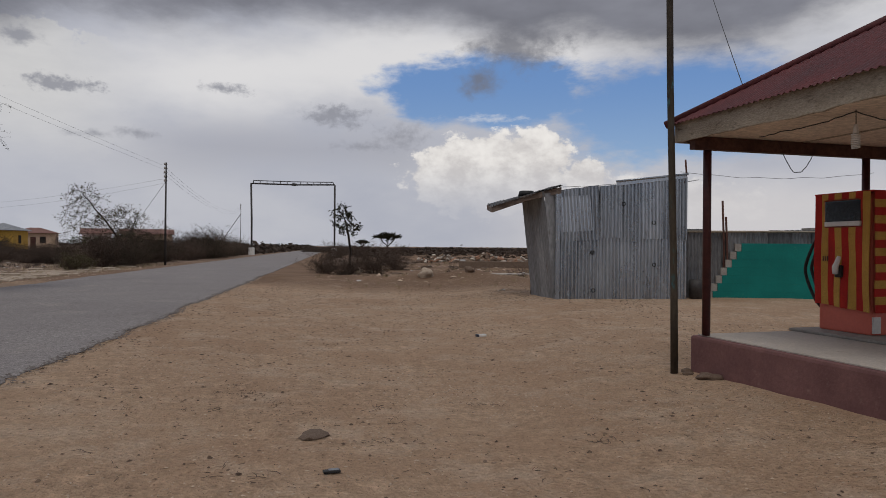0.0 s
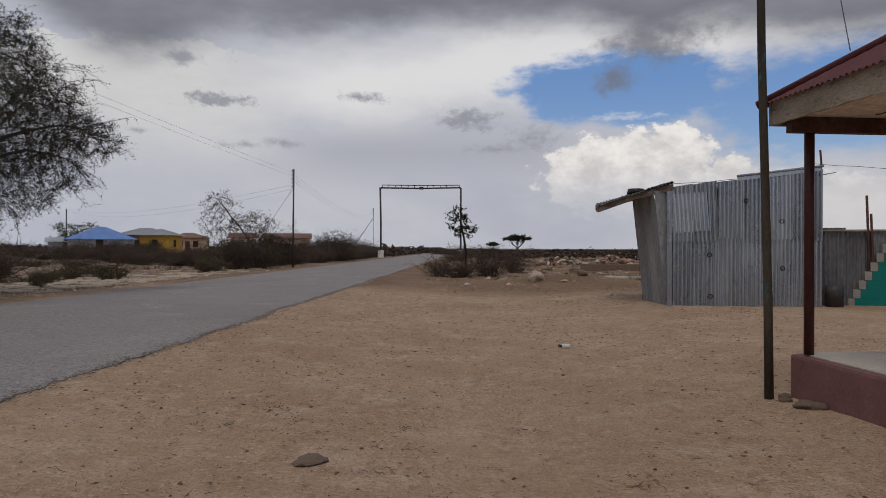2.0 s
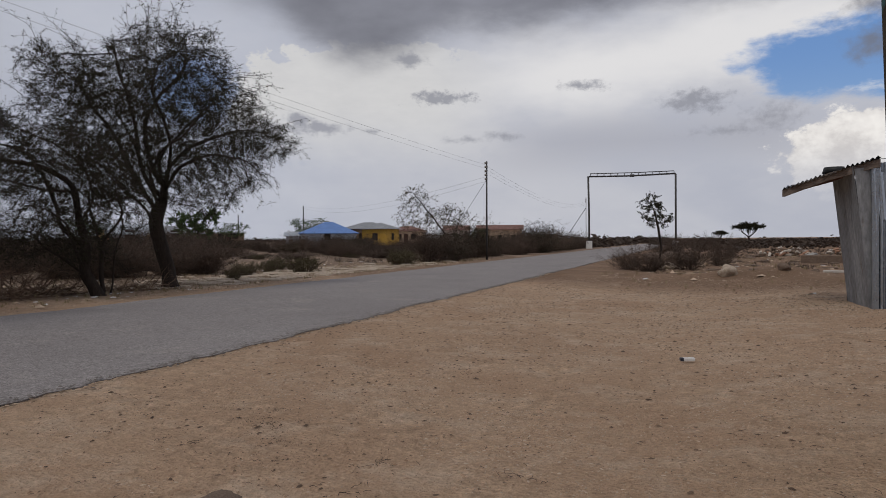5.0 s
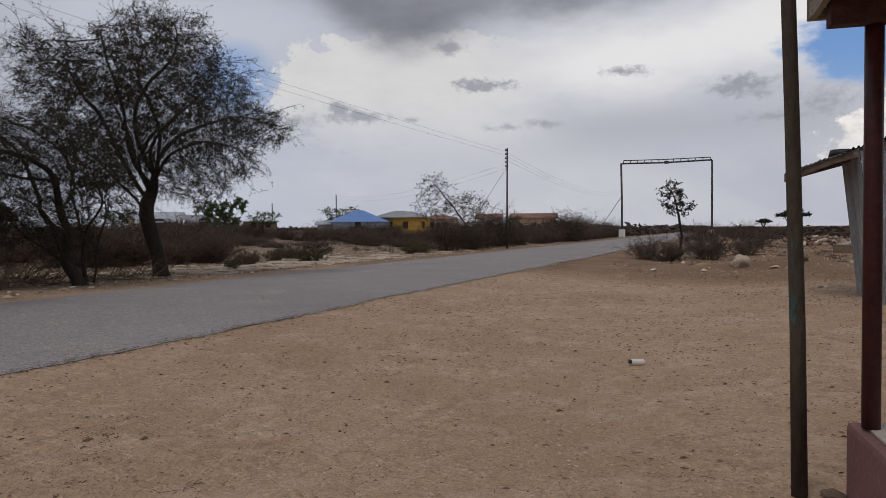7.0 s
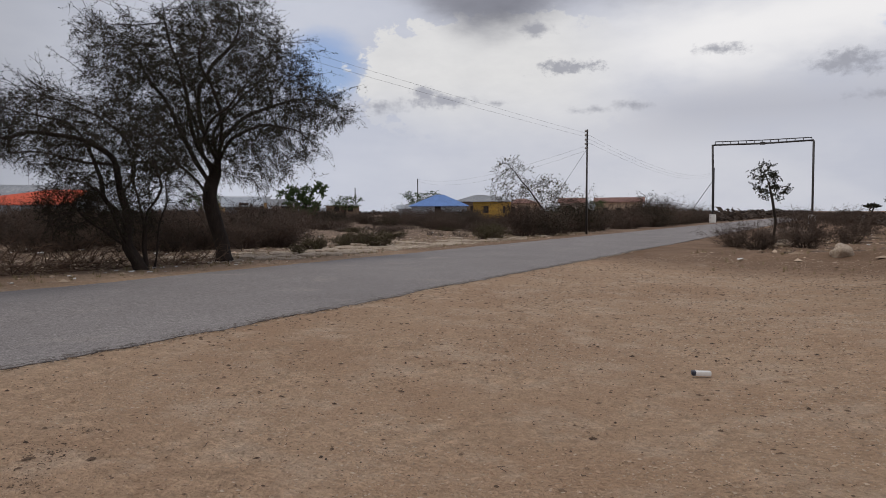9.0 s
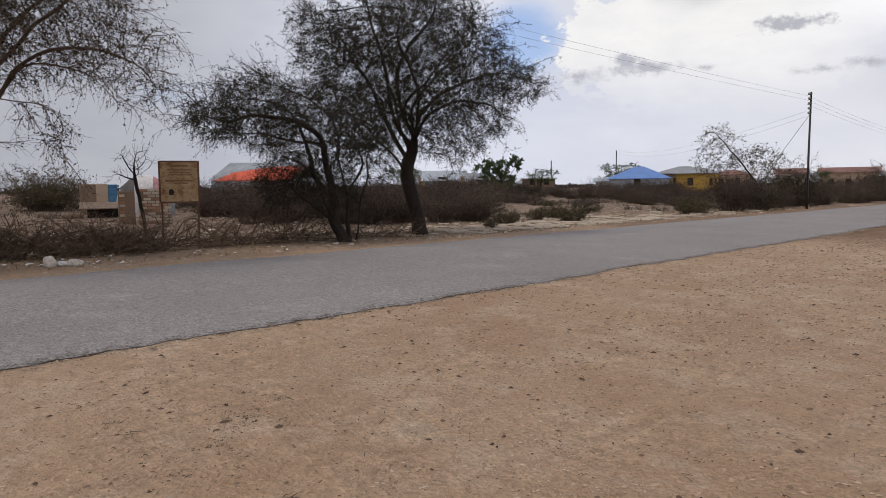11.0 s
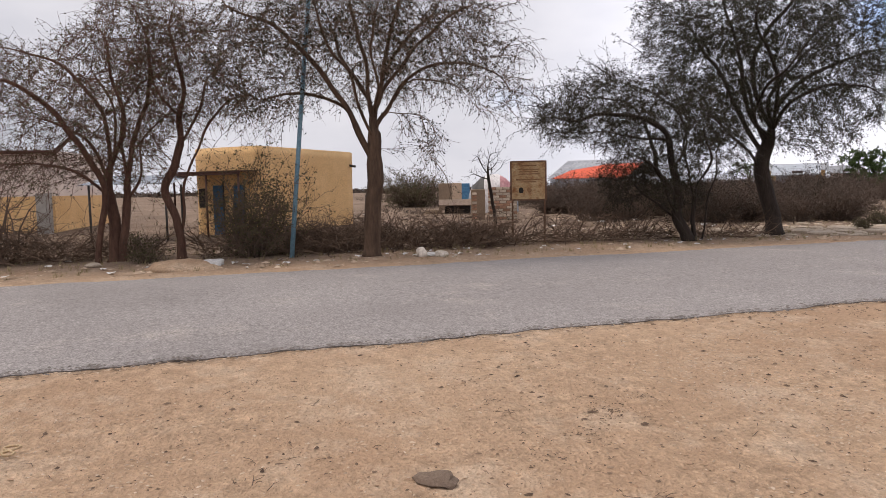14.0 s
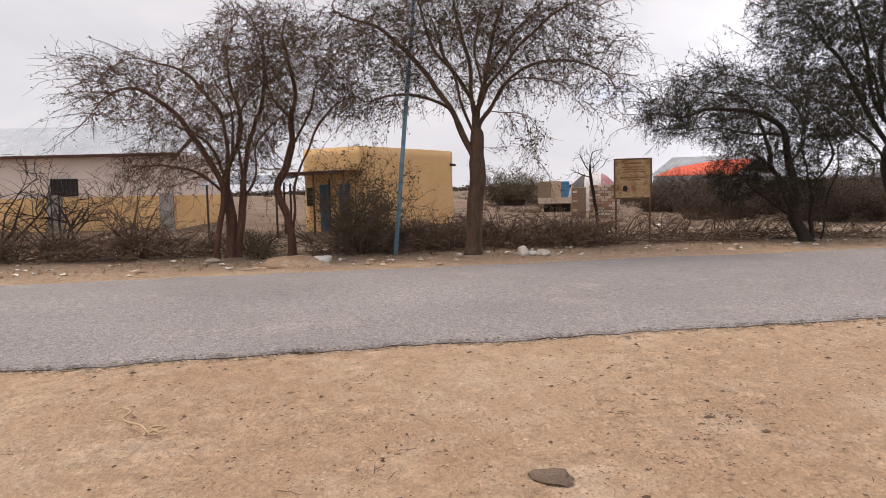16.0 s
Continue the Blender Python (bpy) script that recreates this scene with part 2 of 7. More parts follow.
    if vary:
        info = nt.nodes.new("ShaderNodeObjectInfo")
        hs = nt.nodes.new("ShaderNodeHueSaturation")
        nt.links.new(ramp(info.outputs["Random"], 0.0, 1.0, 1 - vary, 1 + vary), hs.inputs["Value"])
        nt.links.new(col, hs.inputs["Color"])
        col = hs.outputs[0]
    nt.links.new(col, b.inputs["Base Color"])
    rr = ramp(big.outputs[0], 0.3, 0.7, max(0.05, rough - 0.12), min(1.0, rough + 0.1))
    nt.links.new(rr, b.inputs["Roughness"])
    if bump:
        add = nt.nodes.new("ShaderNodeMath")
        add.operation = "MULTIPLY_ADD"
        nt.links.new(big.outputs[0], add.inputs[0])
        add.inputs[1].default_value = 0.7
        nt.links.new(small.outputs[0], add.inputs[2])
        bp = mk("ShaderNodeBump", Strength=bump, Distance=dist)
        nt.links.new(add.outputs[0], bp.inputs["Height"])
        nt.links.new(bp.outputs[0], b.inputs["Normal"])
    return m


def leafy(name, c1, c2):
    """Leaves: colour varied leaf by leaf, a little light passing through."""
    m = bpy.data.materials.new(name)
    m.use_nodes = True
    nt = m.node_tree
    b = nt.nodes["Principled BSDF"]
    b.inputs["Roughness"].default_value = 0.8
    b.inputs["Specular IOR Level"].default_value = 0.15
    geo = nt.nodes.new("ShaderNodeNewGeometry")
    mx = nt.nodes.new("ShaderNodeMix")
    mx.data_type = "RGBA"
    nt.links.new(geo.outputs["Random Per Island"], mx.inputs[0])
    mx.inputs[6].default_value, mx.inputs[7].default_value = (*c1, 1), (*c2, 1)
    nt.links.new(mx.outputs[2], b.inputs["Base Color"])
    return m


M_DIRT = surf("sandy_dirt", (0.45, 0.295, 0.192), (0.575, 0.41, 0.282), 0.45, 0.95, 1.0, 26.0, (0.64, 0.495, 0.372), (0.50, 0.74), dist=0.07, detail=12.0, spec=0.12, coarse=0.68, gain=0.17, grit=0.36, patchy=0.9,
              zones=((0.12, 1.0, 22.6, 25.6, (0.20, 0.128, 0.085), (0.34, 0.228, 0.155)), (-1.0, -0.078, 9.6, 13.6, (0.165, 0.115, 0.085), (0.31, 0.228, 0.17))))
M_ASPHALT = surf("worn_asphalt", (0.23, 0.208, 0.202), (0.30, 0.276, 0.268), 0.35, 0.85, 1.0, 46.0, (0.36, 0.32, 0.295), (0.56, 0.75), dist=0.015, detail=9.0, gain=0.5, grit=0.32)
M_ROADEDGE = surf("broken_asphalt_edge", (0.12, 0.104, 0.096), (0.24, 0.21, 0.19), 8.0, 0.9, 0.8, 50.0)
M_STONE = surf("pale_stone", (0.36, 0.285, 0.215), (0.54, 0.45, 0.36), 5.0, 0.9, 0.5, 40.0, vary=0.35)
M_DARKSTONE = surf("brown_grey_stone", (0.13, 0.09, 0.066), (0.23, 0.17, 0.13), 7.0, 0.9, 0.5, 50.0)
M_GRAVEL = leafy("gravel_mix", (0.27, 0.19, 0.13), (0.62, 0.48, 0.36))
M_CLOD = leafy("earth_clods", (0.33, 0.21, 0.135), (0.56, 0.40, 0.28))
M_CHIP = leafy("dark_chips", (0.07, 0.046, 0.034), (0.24, 0.165, 0.115))
M_GRAVEL_PALE = leafy("pale_gravel", (0.34, 0.25, 0.18), (0.64, 0.51, 0.395))
M_BARK = surf("grey_brown_bark", (0.019, 0.014, 0.011), (0.048, 0.035, 0.028), 4.0, 0.95, 0.9, 22.0, stretch=(1, 1, 0.25), dist=0.03)
M_BARK_PALE = surf("pale_fissured_bark", (0.055, 0.034, 0.023), (0.135, 0.086, 0.058), 4.0, 0.95, 0.9, 22.0, stretch=(1, 1, 0.22), dist=0.03)
M_BARK_RED = surf("reddish_bark", (0.075, 0.038, 0.027), (0.145, 0.08, 0.056), 4.0, 0.95, 0.9, 22.0, stretch=(1, 1, 0.25), dist=0.03)
M_TWIG = surf("dry_twigs", (0.06, 0.041, 0.031), (0.135, 0.095, 0.073), 2.0, 0.95, 0.3, 20.0, vary=0.3)
M_BRUSH = surf("cut_thorn_branches", (0.055, 0.036, 0.026), (0.20, 0.135, 0.096), 3.0, 0.95, 0.3, 20.0, vary=0.25)
M_LEAF_DARK = leafy("small_grey_green_leaves", (0.014, 0.014, 0.008), (0.046, 0.045, 0.024))
M_LEAF_DRY = leafy("sparse_dry_leaves", (0.06, 0.055, 0.03), (0.12, 0.105, 0.055))
M_LEAF_GREEN = leafy("green_leaves", (0.035, 0.06, 0.02), (0.09, 0.13, 0.045))
M_SCRUB = leafy("brown_scrub_twigs", (0.04, 0.03, 0.025), (0.105, 0.08, 0.064))
M_GRASS = leafy("dry_grass", (0.22, 0.17, 0.09), (0.36, 0.29, 0.17))
M_ZINC = surf("galvanised_sheet", (0.29, 0.325, 0.37), (0.43, 0.47, 0.515), 1.2, 0.28, 0.05, 18.0, (0.15, 0.155, 0.165), (0.6, 0.75), metal=0.8, stretch=(1, 1, 0.3), vary=0.16, spec=0.4, gain=0.1)
M_ZINC_DULL = surf("dull_weathered_sheet", (0.21, 0.22, 0.235), (0.32, 0.33, 0.345), 1.5, 0.65, 0.2, 18.0, (0.17, 0.12, 0.09), (0.6, 0.75), metal=0.4, stretch=(1, 1, 0.3), vary=0.15)
M_FENCE = surf("dull_rusting_fence_sheet", (0.13, 0.135, 0.145), (0.22, 0.225, 0.235), 1.5, 0.7, 0.2, 18.0, (0.15, 0.10, 0.075), (0.56, 0.72), metal=0.3, stretch=(1, 1, 0.3), vary=0.25)
M_ZINC_PALE = surf("pale_roof_sheet", (0.34, 0.37, 0.41), (0.47, 0.50, 0.545), 1.0, 0.55, 0.1, 14.0, metal=0.3)
M_ROOF_RED = surf("faded_maroon_roof_sheet", (0.07, 0.017, 0.02), (0.125, 0.034, 0.036), 1.6, 0.65, 0.25, 22.0, (0.30, 0.16, 0.13), (0.66, 0.8))
M_TIMBER = surf("weathered_fascia_board", (0.26, 0.22, 0.17), (0.44, 0.385, 0.31), 1.8, 0.9, 0.5, 26.0, (0.10, 0.07, 0.05), (0.56, 0.7), stretch=(1, 1, 3))
M_EAVE = surf("grey_brown_eave_board", (0.13, 0.10, 0.085), (0.25, 0.205, 0.175), 2.0, 0.9, 0.5, 26.0, (0.06, 0.045, 0.04), (0.55, 0.7), stretch=(1, 1, 4))
M_BEAM = surf("dark_red_brown_beam", (0.055, 0.022, 0.018), (0.12, 0.06, 0.045), 3.0, 0.8, 0.4, 24.0, (0.2, 0.13, 0.09), (0.66, 0.8))
M_SOFFIT = surf("beige_soffit_board", (0.66, 0.56, 0.46), (0.76, 0.66, 0.55), 1.0, 0.85, 0.12, 18.0, (0.36, 0.27, 0.2), (0.64, 0.8))
M_POST_RED = surf("dark_maroon_painted_steel", (0.04, 0.010, 0.011), (0.08, 0.020, 0.021), 5.0, 0.5, 0.15, 30.0, spec=0.4)
M_POST_WOOD = surf("green_stained_timber_pole", (0.036, 0.029, 0.022), (0.078, 0.064, 0.048), 2.0, 0.85, 0.5, 26.0, (0.045, 0.13, 0.14), (0.61, 0.68), stretch=(1, 1, 0.4))
M_PLINTH = surf("maroon_painted_concrete", (0.155, 0.075, 0.075), (0.23, 0.12, 0.115), 2.2, 0.85, 0.35, 26.0, (0.33, 0.22, 0.19), (0.60, 0.75), gain=0.12)
M_CONCRETE = surf("dusty_concrete", (0.40, 0.36, 0.32), (0.54, 0.49, 0.44), 1.3, 0.9, 0.3, 30.0, (0.32, 0.27, 0.22), (0.6, 0.75), gain=0.14)
M_CONC_GREY = surf("grey_concrete", (0.26, 0.24, 0.22), (0.36, 0.34, 0.31), 3.0, 0.9, 0.3, 30.0, gain=0.14)
M_TEAL = surf("teal_painted_wall", (0.0, 0.15, 0.135), (0.008, 0.205, 0.18), 1.4, 0.8, 0.2, 20.0, (0.05, 0.24, 0.205), (0.62, 0.8), gain=0.07)
M_CLOTH_RED = surf("red_cloth_stripe", (0.38, 0.014, 0.012), (0.50, 0.03, 0.02), 4.0, 0.85, 0.3, 120.0)
M_CLOTH_YEL = surf("yellow_cloth_stripe", (0.50, 0.27, 0.055), (0.60, 0.35, 0.085), 4.0, 0.85, 0.3, 120.0)
M_PUMP = surf("salmon_red_pump_paint", (0.60, 0.14, 0.10), (0.68, 0.18, 0.13), 3.0, 0.5, 0.1, 30.0, gain=0.05)
M_WHITE = surf("white_paint", (0.68, 0.67, 0.65), (0.80, 0.79, 0.77), 3.0, 0.7, 0.15, 30.0, gain=0.08)
M_BLACK = surf("black_rubber", (0.015, 0.015, 0.016), (0.03, 0.03, 0.031), 5.0, 0.55, 0.1, 30.0)
M_STEEL = surf("dark_steel", (0.045, 0.042, 0.042), (0.085, 0.08, 0.078), 3.0, 0.6, 0.2, 30.0, (0.14, 0.08, 0.05), (0.62, 0.75), metal=0.3)
M_BLUEPOLE = surf("pale_blue_painted_steel", (0.12, 0.24, 0.33), (0.20, 0.34, 0.43), 2.5, 0.6, 0.2, 26.0, (0.16, 0.12, 0.10), (0.6, 0.75))
M_OCHRE = surf("ochre_plaster", (0.62, 0.385, 0.175), (0.72, 0.475, 0.24), 0.9, 0.9, 0.3, 24.0, (0.54, 0.36, 0.19), (0.58, 0.8))
M_CREAM = surf("cream_plaster", (0.62, 0.52, 0.46), (0.72, 0.62, 0.55), 0.8, 0.9, 0.2, 24.0, gain=0.1)
M_YELLOW = surf("yellow_house_plaster", (0.46, 0.27, 0.045), (0.54, 0.335, 0.075), 0.8, 0.9, 0.2, 24.0)
M_PEACH = surf("peach_plaster", (0.50, 0.36, 0.25), (0.60, 0.45, 0.33), 0.8, 0.9, 0.2, 24.0)
M_MUD = surf("brown_mud_plaster", (0.22, 0.155, 0.105), (0.30, 0.22, 0.155), 1.2, 0.95, 0.4, 22.0)
M_BLUE_ROOF = surf("blue_roof_sheet", (0.10, 0.20, 0.47), (0.15, 0.27, 0.56), 1.0, 0.5, 0.1, 14.0)
M_RUST_ROOF = surf("rust_brown_roof_sheet", (0.17, 0.085, 0.07), (0.25, 0.135, 0.11), 1.0, 0.7, 0.1, 14.0)
M_ORANGE = surf("orange_red_tarpaulin", (0.55, 0.075, 0.032), (0.66, 0.115, 0.05), 1.0, 0.6, 0.2, 14.0)
M_TARP_GREY = surf("grey_tarpaulin", (0.22, 0.235, 0.26), (0.34, 0.355, 0.385), 1.0, 0.7, 0.3, 8.0)
M_TARP_BLUE = surf("blue_tarpaulin", (0.06, 0.19, 0.34), (0.12, 0.28, 0.44), 1.0, 0.7, 0.3, 8.0)
M_TARP_PINK = surf("faded_pink_cloth", (0.40, 0.17, 0.18), (0.50, 0.30, 0.30), 1.5, 0.85, 0.3, 8.0)
M_TARP_WHITE = surf("dirty_white_cloth", (0.50, 0.47, 0.46), (0.66, 0.63, 0.62), 1.5, 0.85, 0.3, 8.0)
M_DOOR_BLUE = surf("blue_painted_door", (0.02, 0.075, 0.15), (0.03, 0.11, 0.21), 2.0, 0.6, 0.15, 20.0)
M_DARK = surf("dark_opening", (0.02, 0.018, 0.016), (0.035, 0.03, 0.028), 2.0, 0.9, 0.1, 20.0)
M_BRICK = surf("red_brown_brick", (0.30, 0.16, 0.105), (0.45, 0.27, 0.18), 5.0, 0.95, 0.4, 30.0, vary=0.3)
M_BRICK_PALE = surf("limewashed_brick", (0.50, 0.41, 0.31), (0.62, 0.53, 0.42), 5.0, 0.95, 0.4, 30.0, vary=0.2)
M_MORTAR = surf("mud_mortar", (0.20, 0.13, 0.09), (0.27, 0.185, 0.13), 5.0, 0.95, 0.4, 30.0)
M_SIGN = surf("rusting_cream_sign_sheet", (0.36, 0.215, 0.10), (0.48, 0.36, 0.21), 2.2, 0.7, 0.2, 24.0, (0.22, 0.10, 0.04), (0.48, 0.64))
M_SIGN_INK = surf("faded_brown_lettering", (0.17, 0.085, 0.04), (0.25, 0.14, 0.07), 6.0, 0.8, 0.1, 24.0)
M_RUST = surf("rusty_steel", (0.10, 0.05, 0.03), (0.18, 0.10, 0.065), 5.0, 0.85, 0.3, 30.0)
M_BAG = surf("white_plastic_sack", (0.55, 0.53, 0.50), (0.70, 0.68, 0.66), 4.0, 0.6, 0.4, 14.0, (0.40, 0.34, 0.27), (0.58, 0.75))
M_BLUE_LABEL = surf("blue_plastic_wrapper", (0.03, 0.034, 0.05), (0.07, 0.08, 0.11), 8.0, 0.45, 0.2, 30.0)
M_ROPE = surf("straw_rope", (0.42, 0.30, 0.18), (0.56, 0.42, 0.27), 12.0, 0.95, 0.4, 60.0)
M_RUBBLE = surf("lime_rubble", (0.42, 0.36, 0.30), (0.60, 0.54, 0.47), 3.0, 0.95, 0.4, 30.0, vary=0.3)
M_GLASS = surf("dark_glass", (0.012, 0.014, 0.016), (0.02, 0.022, 0.026), 3.0, 0.12, 0.0, 30.0, spec=0.6)
M_WIRE = surf("weathered_cable", (0.04, 0.04, 0.042), (0.07, 0.07, 0.072), 3.0, 0.7, 0.0, 30.0)


# ---- builders ----
def link_mesh(name, me, material, parent=None, label=""):
    ob = new(name, me)
    if material:
        for m in (material if isinstance(material, (list, tuple)) else [material]):
            me.materials.append(m)
    if parent:
        ob.parent = parent
    if label:
        ob["label"] = label
    return ob


def part(name, bm, material, parent=None, label="", smooth=False):
    """Link a bmesh as one mesh object, under a thing or a part."""
    me = bpy.data.meshes.new(name)
    bmesh.ops.recalc_face_normals(bm, faces=bm.faces)
    bm.to_mesh(me)
    bm.free()
    if smooth:
        me.shade_smooth()
    return link_mesh(name, me, material, parent, label)


def raw(name, verts, faces, material, parent=None, label="", smooth=False):
    me = bpy.data.meshes.new(name)
    me.from_pydata(verts, [], faces)
    me.update()
    if smooth:
        me.shade_smooth()
    return link_mesh(name, me, material, parent, label)


def base(name, m, label, category, group="", kind=""):
    ob = new(name)
    ob.matrix_basis = m
    ob.empty_display_size = 0.1
    return tagged(ob, label, category, group, kind)


def box(bm, x0, y0, z0, x1, y1, z1, bevel=0.0, m=None):
    g = bmesh.ops.create_cube(bm, size=1.0)
    vs = g["verts"]
    for v in vs:
        v.co = Vector(((x0 + x1) / 2 + v.co.x * (x1 - x0), (y0 + y1) / 2 + v.co.y * (y1 - y0), (z0 + z1) / 2 + v.co.z * (z1 - z0)))
    if bevel:
        es = list({e for v in vs for e in v.link_edges})
        r = bmesh.ops.bevel(bm, geom=es, offset=bevel, segments=2, affect="EDGES", profile=0.6)
        vs = list({v for f in r["faces"] for v in f.verts} | {v for v in vs if v.is_valid})
    if m is not None:
        bmesh.ops.transform(bm, matrix=m, verts=[v for v in vs if v.is_valid])
    return bm


def boxed(x0, y0, z0, x1, y1, z1, bevel=0.01, m=None):
    return box(bmesh.new(), x0, y0, z0, x1, y1, z1, bevel, m)


def tube_data(points, radii, sides, verts, faces):
    """Append a tapered tube along points to verts and faces."""
    pts = [Vector(p) for p in points]
    n0 = len(verts)
    ref = Vector((0.31, 0.17, 0.93))
    for i, p in enumerate(pts):
        d = (pts[min(i + 1, len(pts) - 1)] - pts[max(i - 1, 0)])
        if d.length < 1e-9:
            d = Vector((0, 0, 1))
        d.normalize()
        a = d.cross(ref)
        if a.length < 0.05:
            a = d.cross(Vector((1, 0, 0)))
        a.normalize()
        b = d.cross(a)
        for k in range(sides):
            w = 2 * math.pi * k / sides
            q = p + (a * math.cos(w) + b * math.sin(w)) * radii[i]
            verts.append((q.x, q.y, q.z))
    for i in range(len(pts) - 1):
        for k in range(sides):
            k2 = (k + 1) % sides
            faces.append((n0 + i * sides + k, n0 + i * sides + k2, n0 + (i + 1) * sides + k2, n0 + (i + 1) * sides + k))
    if radii[0] > 0.012:
        faces.append(tuple(n0 + k for k in range(sides))[::-1])
    if radii[-1] > 0.012:
        faces.append(tuple(n0 + (len(pts) - 1) * sides + k for k in range(sides)))


def tube(name, points, radius, material, parent=None, label="", sides=10, smooth=True):
    v, f = [], []
    radii = radius if isinstance(radius, (list, tuple)) else [radius] * len(points)
    tube_data(points, radii, sides, v, f)
    return raw(name, v, f, material, parent, label, smooth)


def sheet_data(width, length, pitch=0.076, depth=0.018, per=6, thick=0.002, ragged=0.0, rng=None):
    """A corrugated sheet in its own plane: x across, z along, waves in y."""
    n = max(2, int(round(width / pitch)) * per)
    verts, faces = [], []
    for j in range(2):
        for i in range(n + 1):
            x = width * i / n
            y = (0.5 - abs(math.sin(math.pi * x / pitch)) ** 0.8) * depth if per == 8 else math.sin(2 * math.pi * x / pitch) * depth / 2
            z = length * j + (rng.uniform(-ragged, ragged) if rng else 0)
            verts.append((x, y, z))
            verts.append((x, y + thick, z))
    w = 2 * (n + 1)
    for i in range(n):
        a, b = 2 * i, 2 * (i + 1)
        faces.append((a, b, w + b, w + a))
        faces.append((a + 1, w + a + 1, w + b + 1, b + 1))
    return verts, faces


def sheet(name, m, width, length, material, parent=None, label="", pitch=0.076, depth=0.018, per=6, ragged=0.0, rng=None):
    v, f = sheet_data(width, length, pitch, depth, per, 0.003, ragged, rng)
    v = [tuple(m @ Vector(p)) for p in v]
    return raw(name, v, f, material, parent, label, True)


def stone_mesh(name, seed, material, flat=0.55, detail=2):
    rng = random.Random(seed)
    bm = bmesh.new()
    bmesh.ops.create_icosphere(bm, subdivisions=detail, radius=1.0)
    off = Vector((rng.uniform(0, 90), rng.uniform(0, 90), rng.uniform(0, 90)))
    for v in bm.verts:
        k = 1 + 0.45 * noise.noise(v.co * 1.1 + off) + 0.16 * noise.noise(v.co * 3.1 + off)
        v.co = Vector((v.co.x * k, v.co.y * k * 0.8, v.co.z * k * flat))
    me = bpy.data.meshes.new(name)
    bm.to_mesh(me)
    bm.free()
    me.materials.append(material)
    return me


# ---- the ground ----
def road_right(y):
    return -3.2 - 0.078 * y


def ground_height(x, y):
    """Height of the land: the lot, the low road bank, the slow rise towards the village."""
    n = road_right(y)
    s = n - 7.0 - x
    if s > 0:
        h = 0.2 + 0.018 * min(max(0.0, s - 8.0), 65.0)
    elif x < n:
        h = 0.17
    else:
        r = x - n
        h = max(0.0, 0.188 - 0.05 * max(0.0, r - 0.3)) + 0.12 * min(1.0, max(0.0, (x - 1.5) / 2.0))
    near = math.hypot(x, y - 8)
    k = 1.0 if near < 120 else 0.0
    if k and not (n - 7.4 < x < n + 0.3):
        e = min(1.0, (x - n - 0.3) / 1.5) if x > n else min(1.0, (n - 7.4 - x) / 1.5)
        h += e * (0.035 * noise.noise(Vector((x * 0.5, y * 0.5, 0.3))) + 0.014 * noise.noise(Vector((x * 2.1, y * 2.1, 4.0))))
        # low bank of spoil where the lot ends
        if x > n + 1:
            d = math.hypot((x - 2.6) / 2.3, (y - 27.6) / 1.5)
            e2 = math.hypot((x + 1.0) / 1.8, (y - 28.6) / 1.6)
            h += (0.34 * math.exp(-d * d) + 0.2 * math.exp(-e2 * e2) + 0.1 * math.exp(-((y - 27.4) / 2.4) ** 2) * (1.0 if x < 8 else 0.0)) * (1 + 0.5 * noise.noise(Vector((x * 0.8, y * 0.8, 9.0))))
            if y > 24:
                h += 0.08 * min(1.0, (y - 24) / 6) * (0.5 + noise.noise(Vector((x * 0.35, y * 0.35, 2.0))))
    return h


def lines(spans):
    out = []
    for a, b, st in spans:
        n = max(1, int(round((b - a) / st)))
        out += [a + (b - a) * i / n for i in range(n)]
    return out + [spans[-1][1]]


def make_ground():
    xs = lines([(-3000, -600, 400), (-600, -120, 60), (-120, -40, 6), (-40, -14, 1.0), (-14, -9, 0.35), (-9, -4.5, 1.0), (-4.5, 7, 0.2), (7, 30, 1.0), (30, 120, 8), (120, 600, 60), (600, 3000, 400)])
    ys = lines([(-3000, -600, 400), (-600, -100, 50), (-100, -20, 8), (-20, -2, 1.0), (-2, 32, 0.2), (32, 44, 0.5), (44, 110, 3), (110, 300, 20), (300, 1000, 100), (1000, 4000, 600)])
    verts = [(x, y, ground_height(x, y)) for y in ys for x in xs]
    w = len(xs)
    faces = [(j * w + i, j * w + i + 1, (j + 1) * w + i + 1, (j + 1) * w + i) for j in range(len(ys) - 1) for i in range(w - 1)]
    ob = raw("ground", verts, faces, M_DIRT, None, "", True)
    return tagged(ob, "dry sandy brown earth with fine gravel and faint tracks", "ground", kind="structure")


make_ground()


def edge_wave(y, seed):
    return 0.16 * noise.noise(Vector((y * 0.35, seed, 0))) + 0.10 * noise.noise(Vector((y * 1.3, seed, 5))) + 0.06 * noise.noise(Vector((y * 4.0, seed, 9))) + 0.04 * noise.noise(Vector((y * 11.0, seed, 3)))


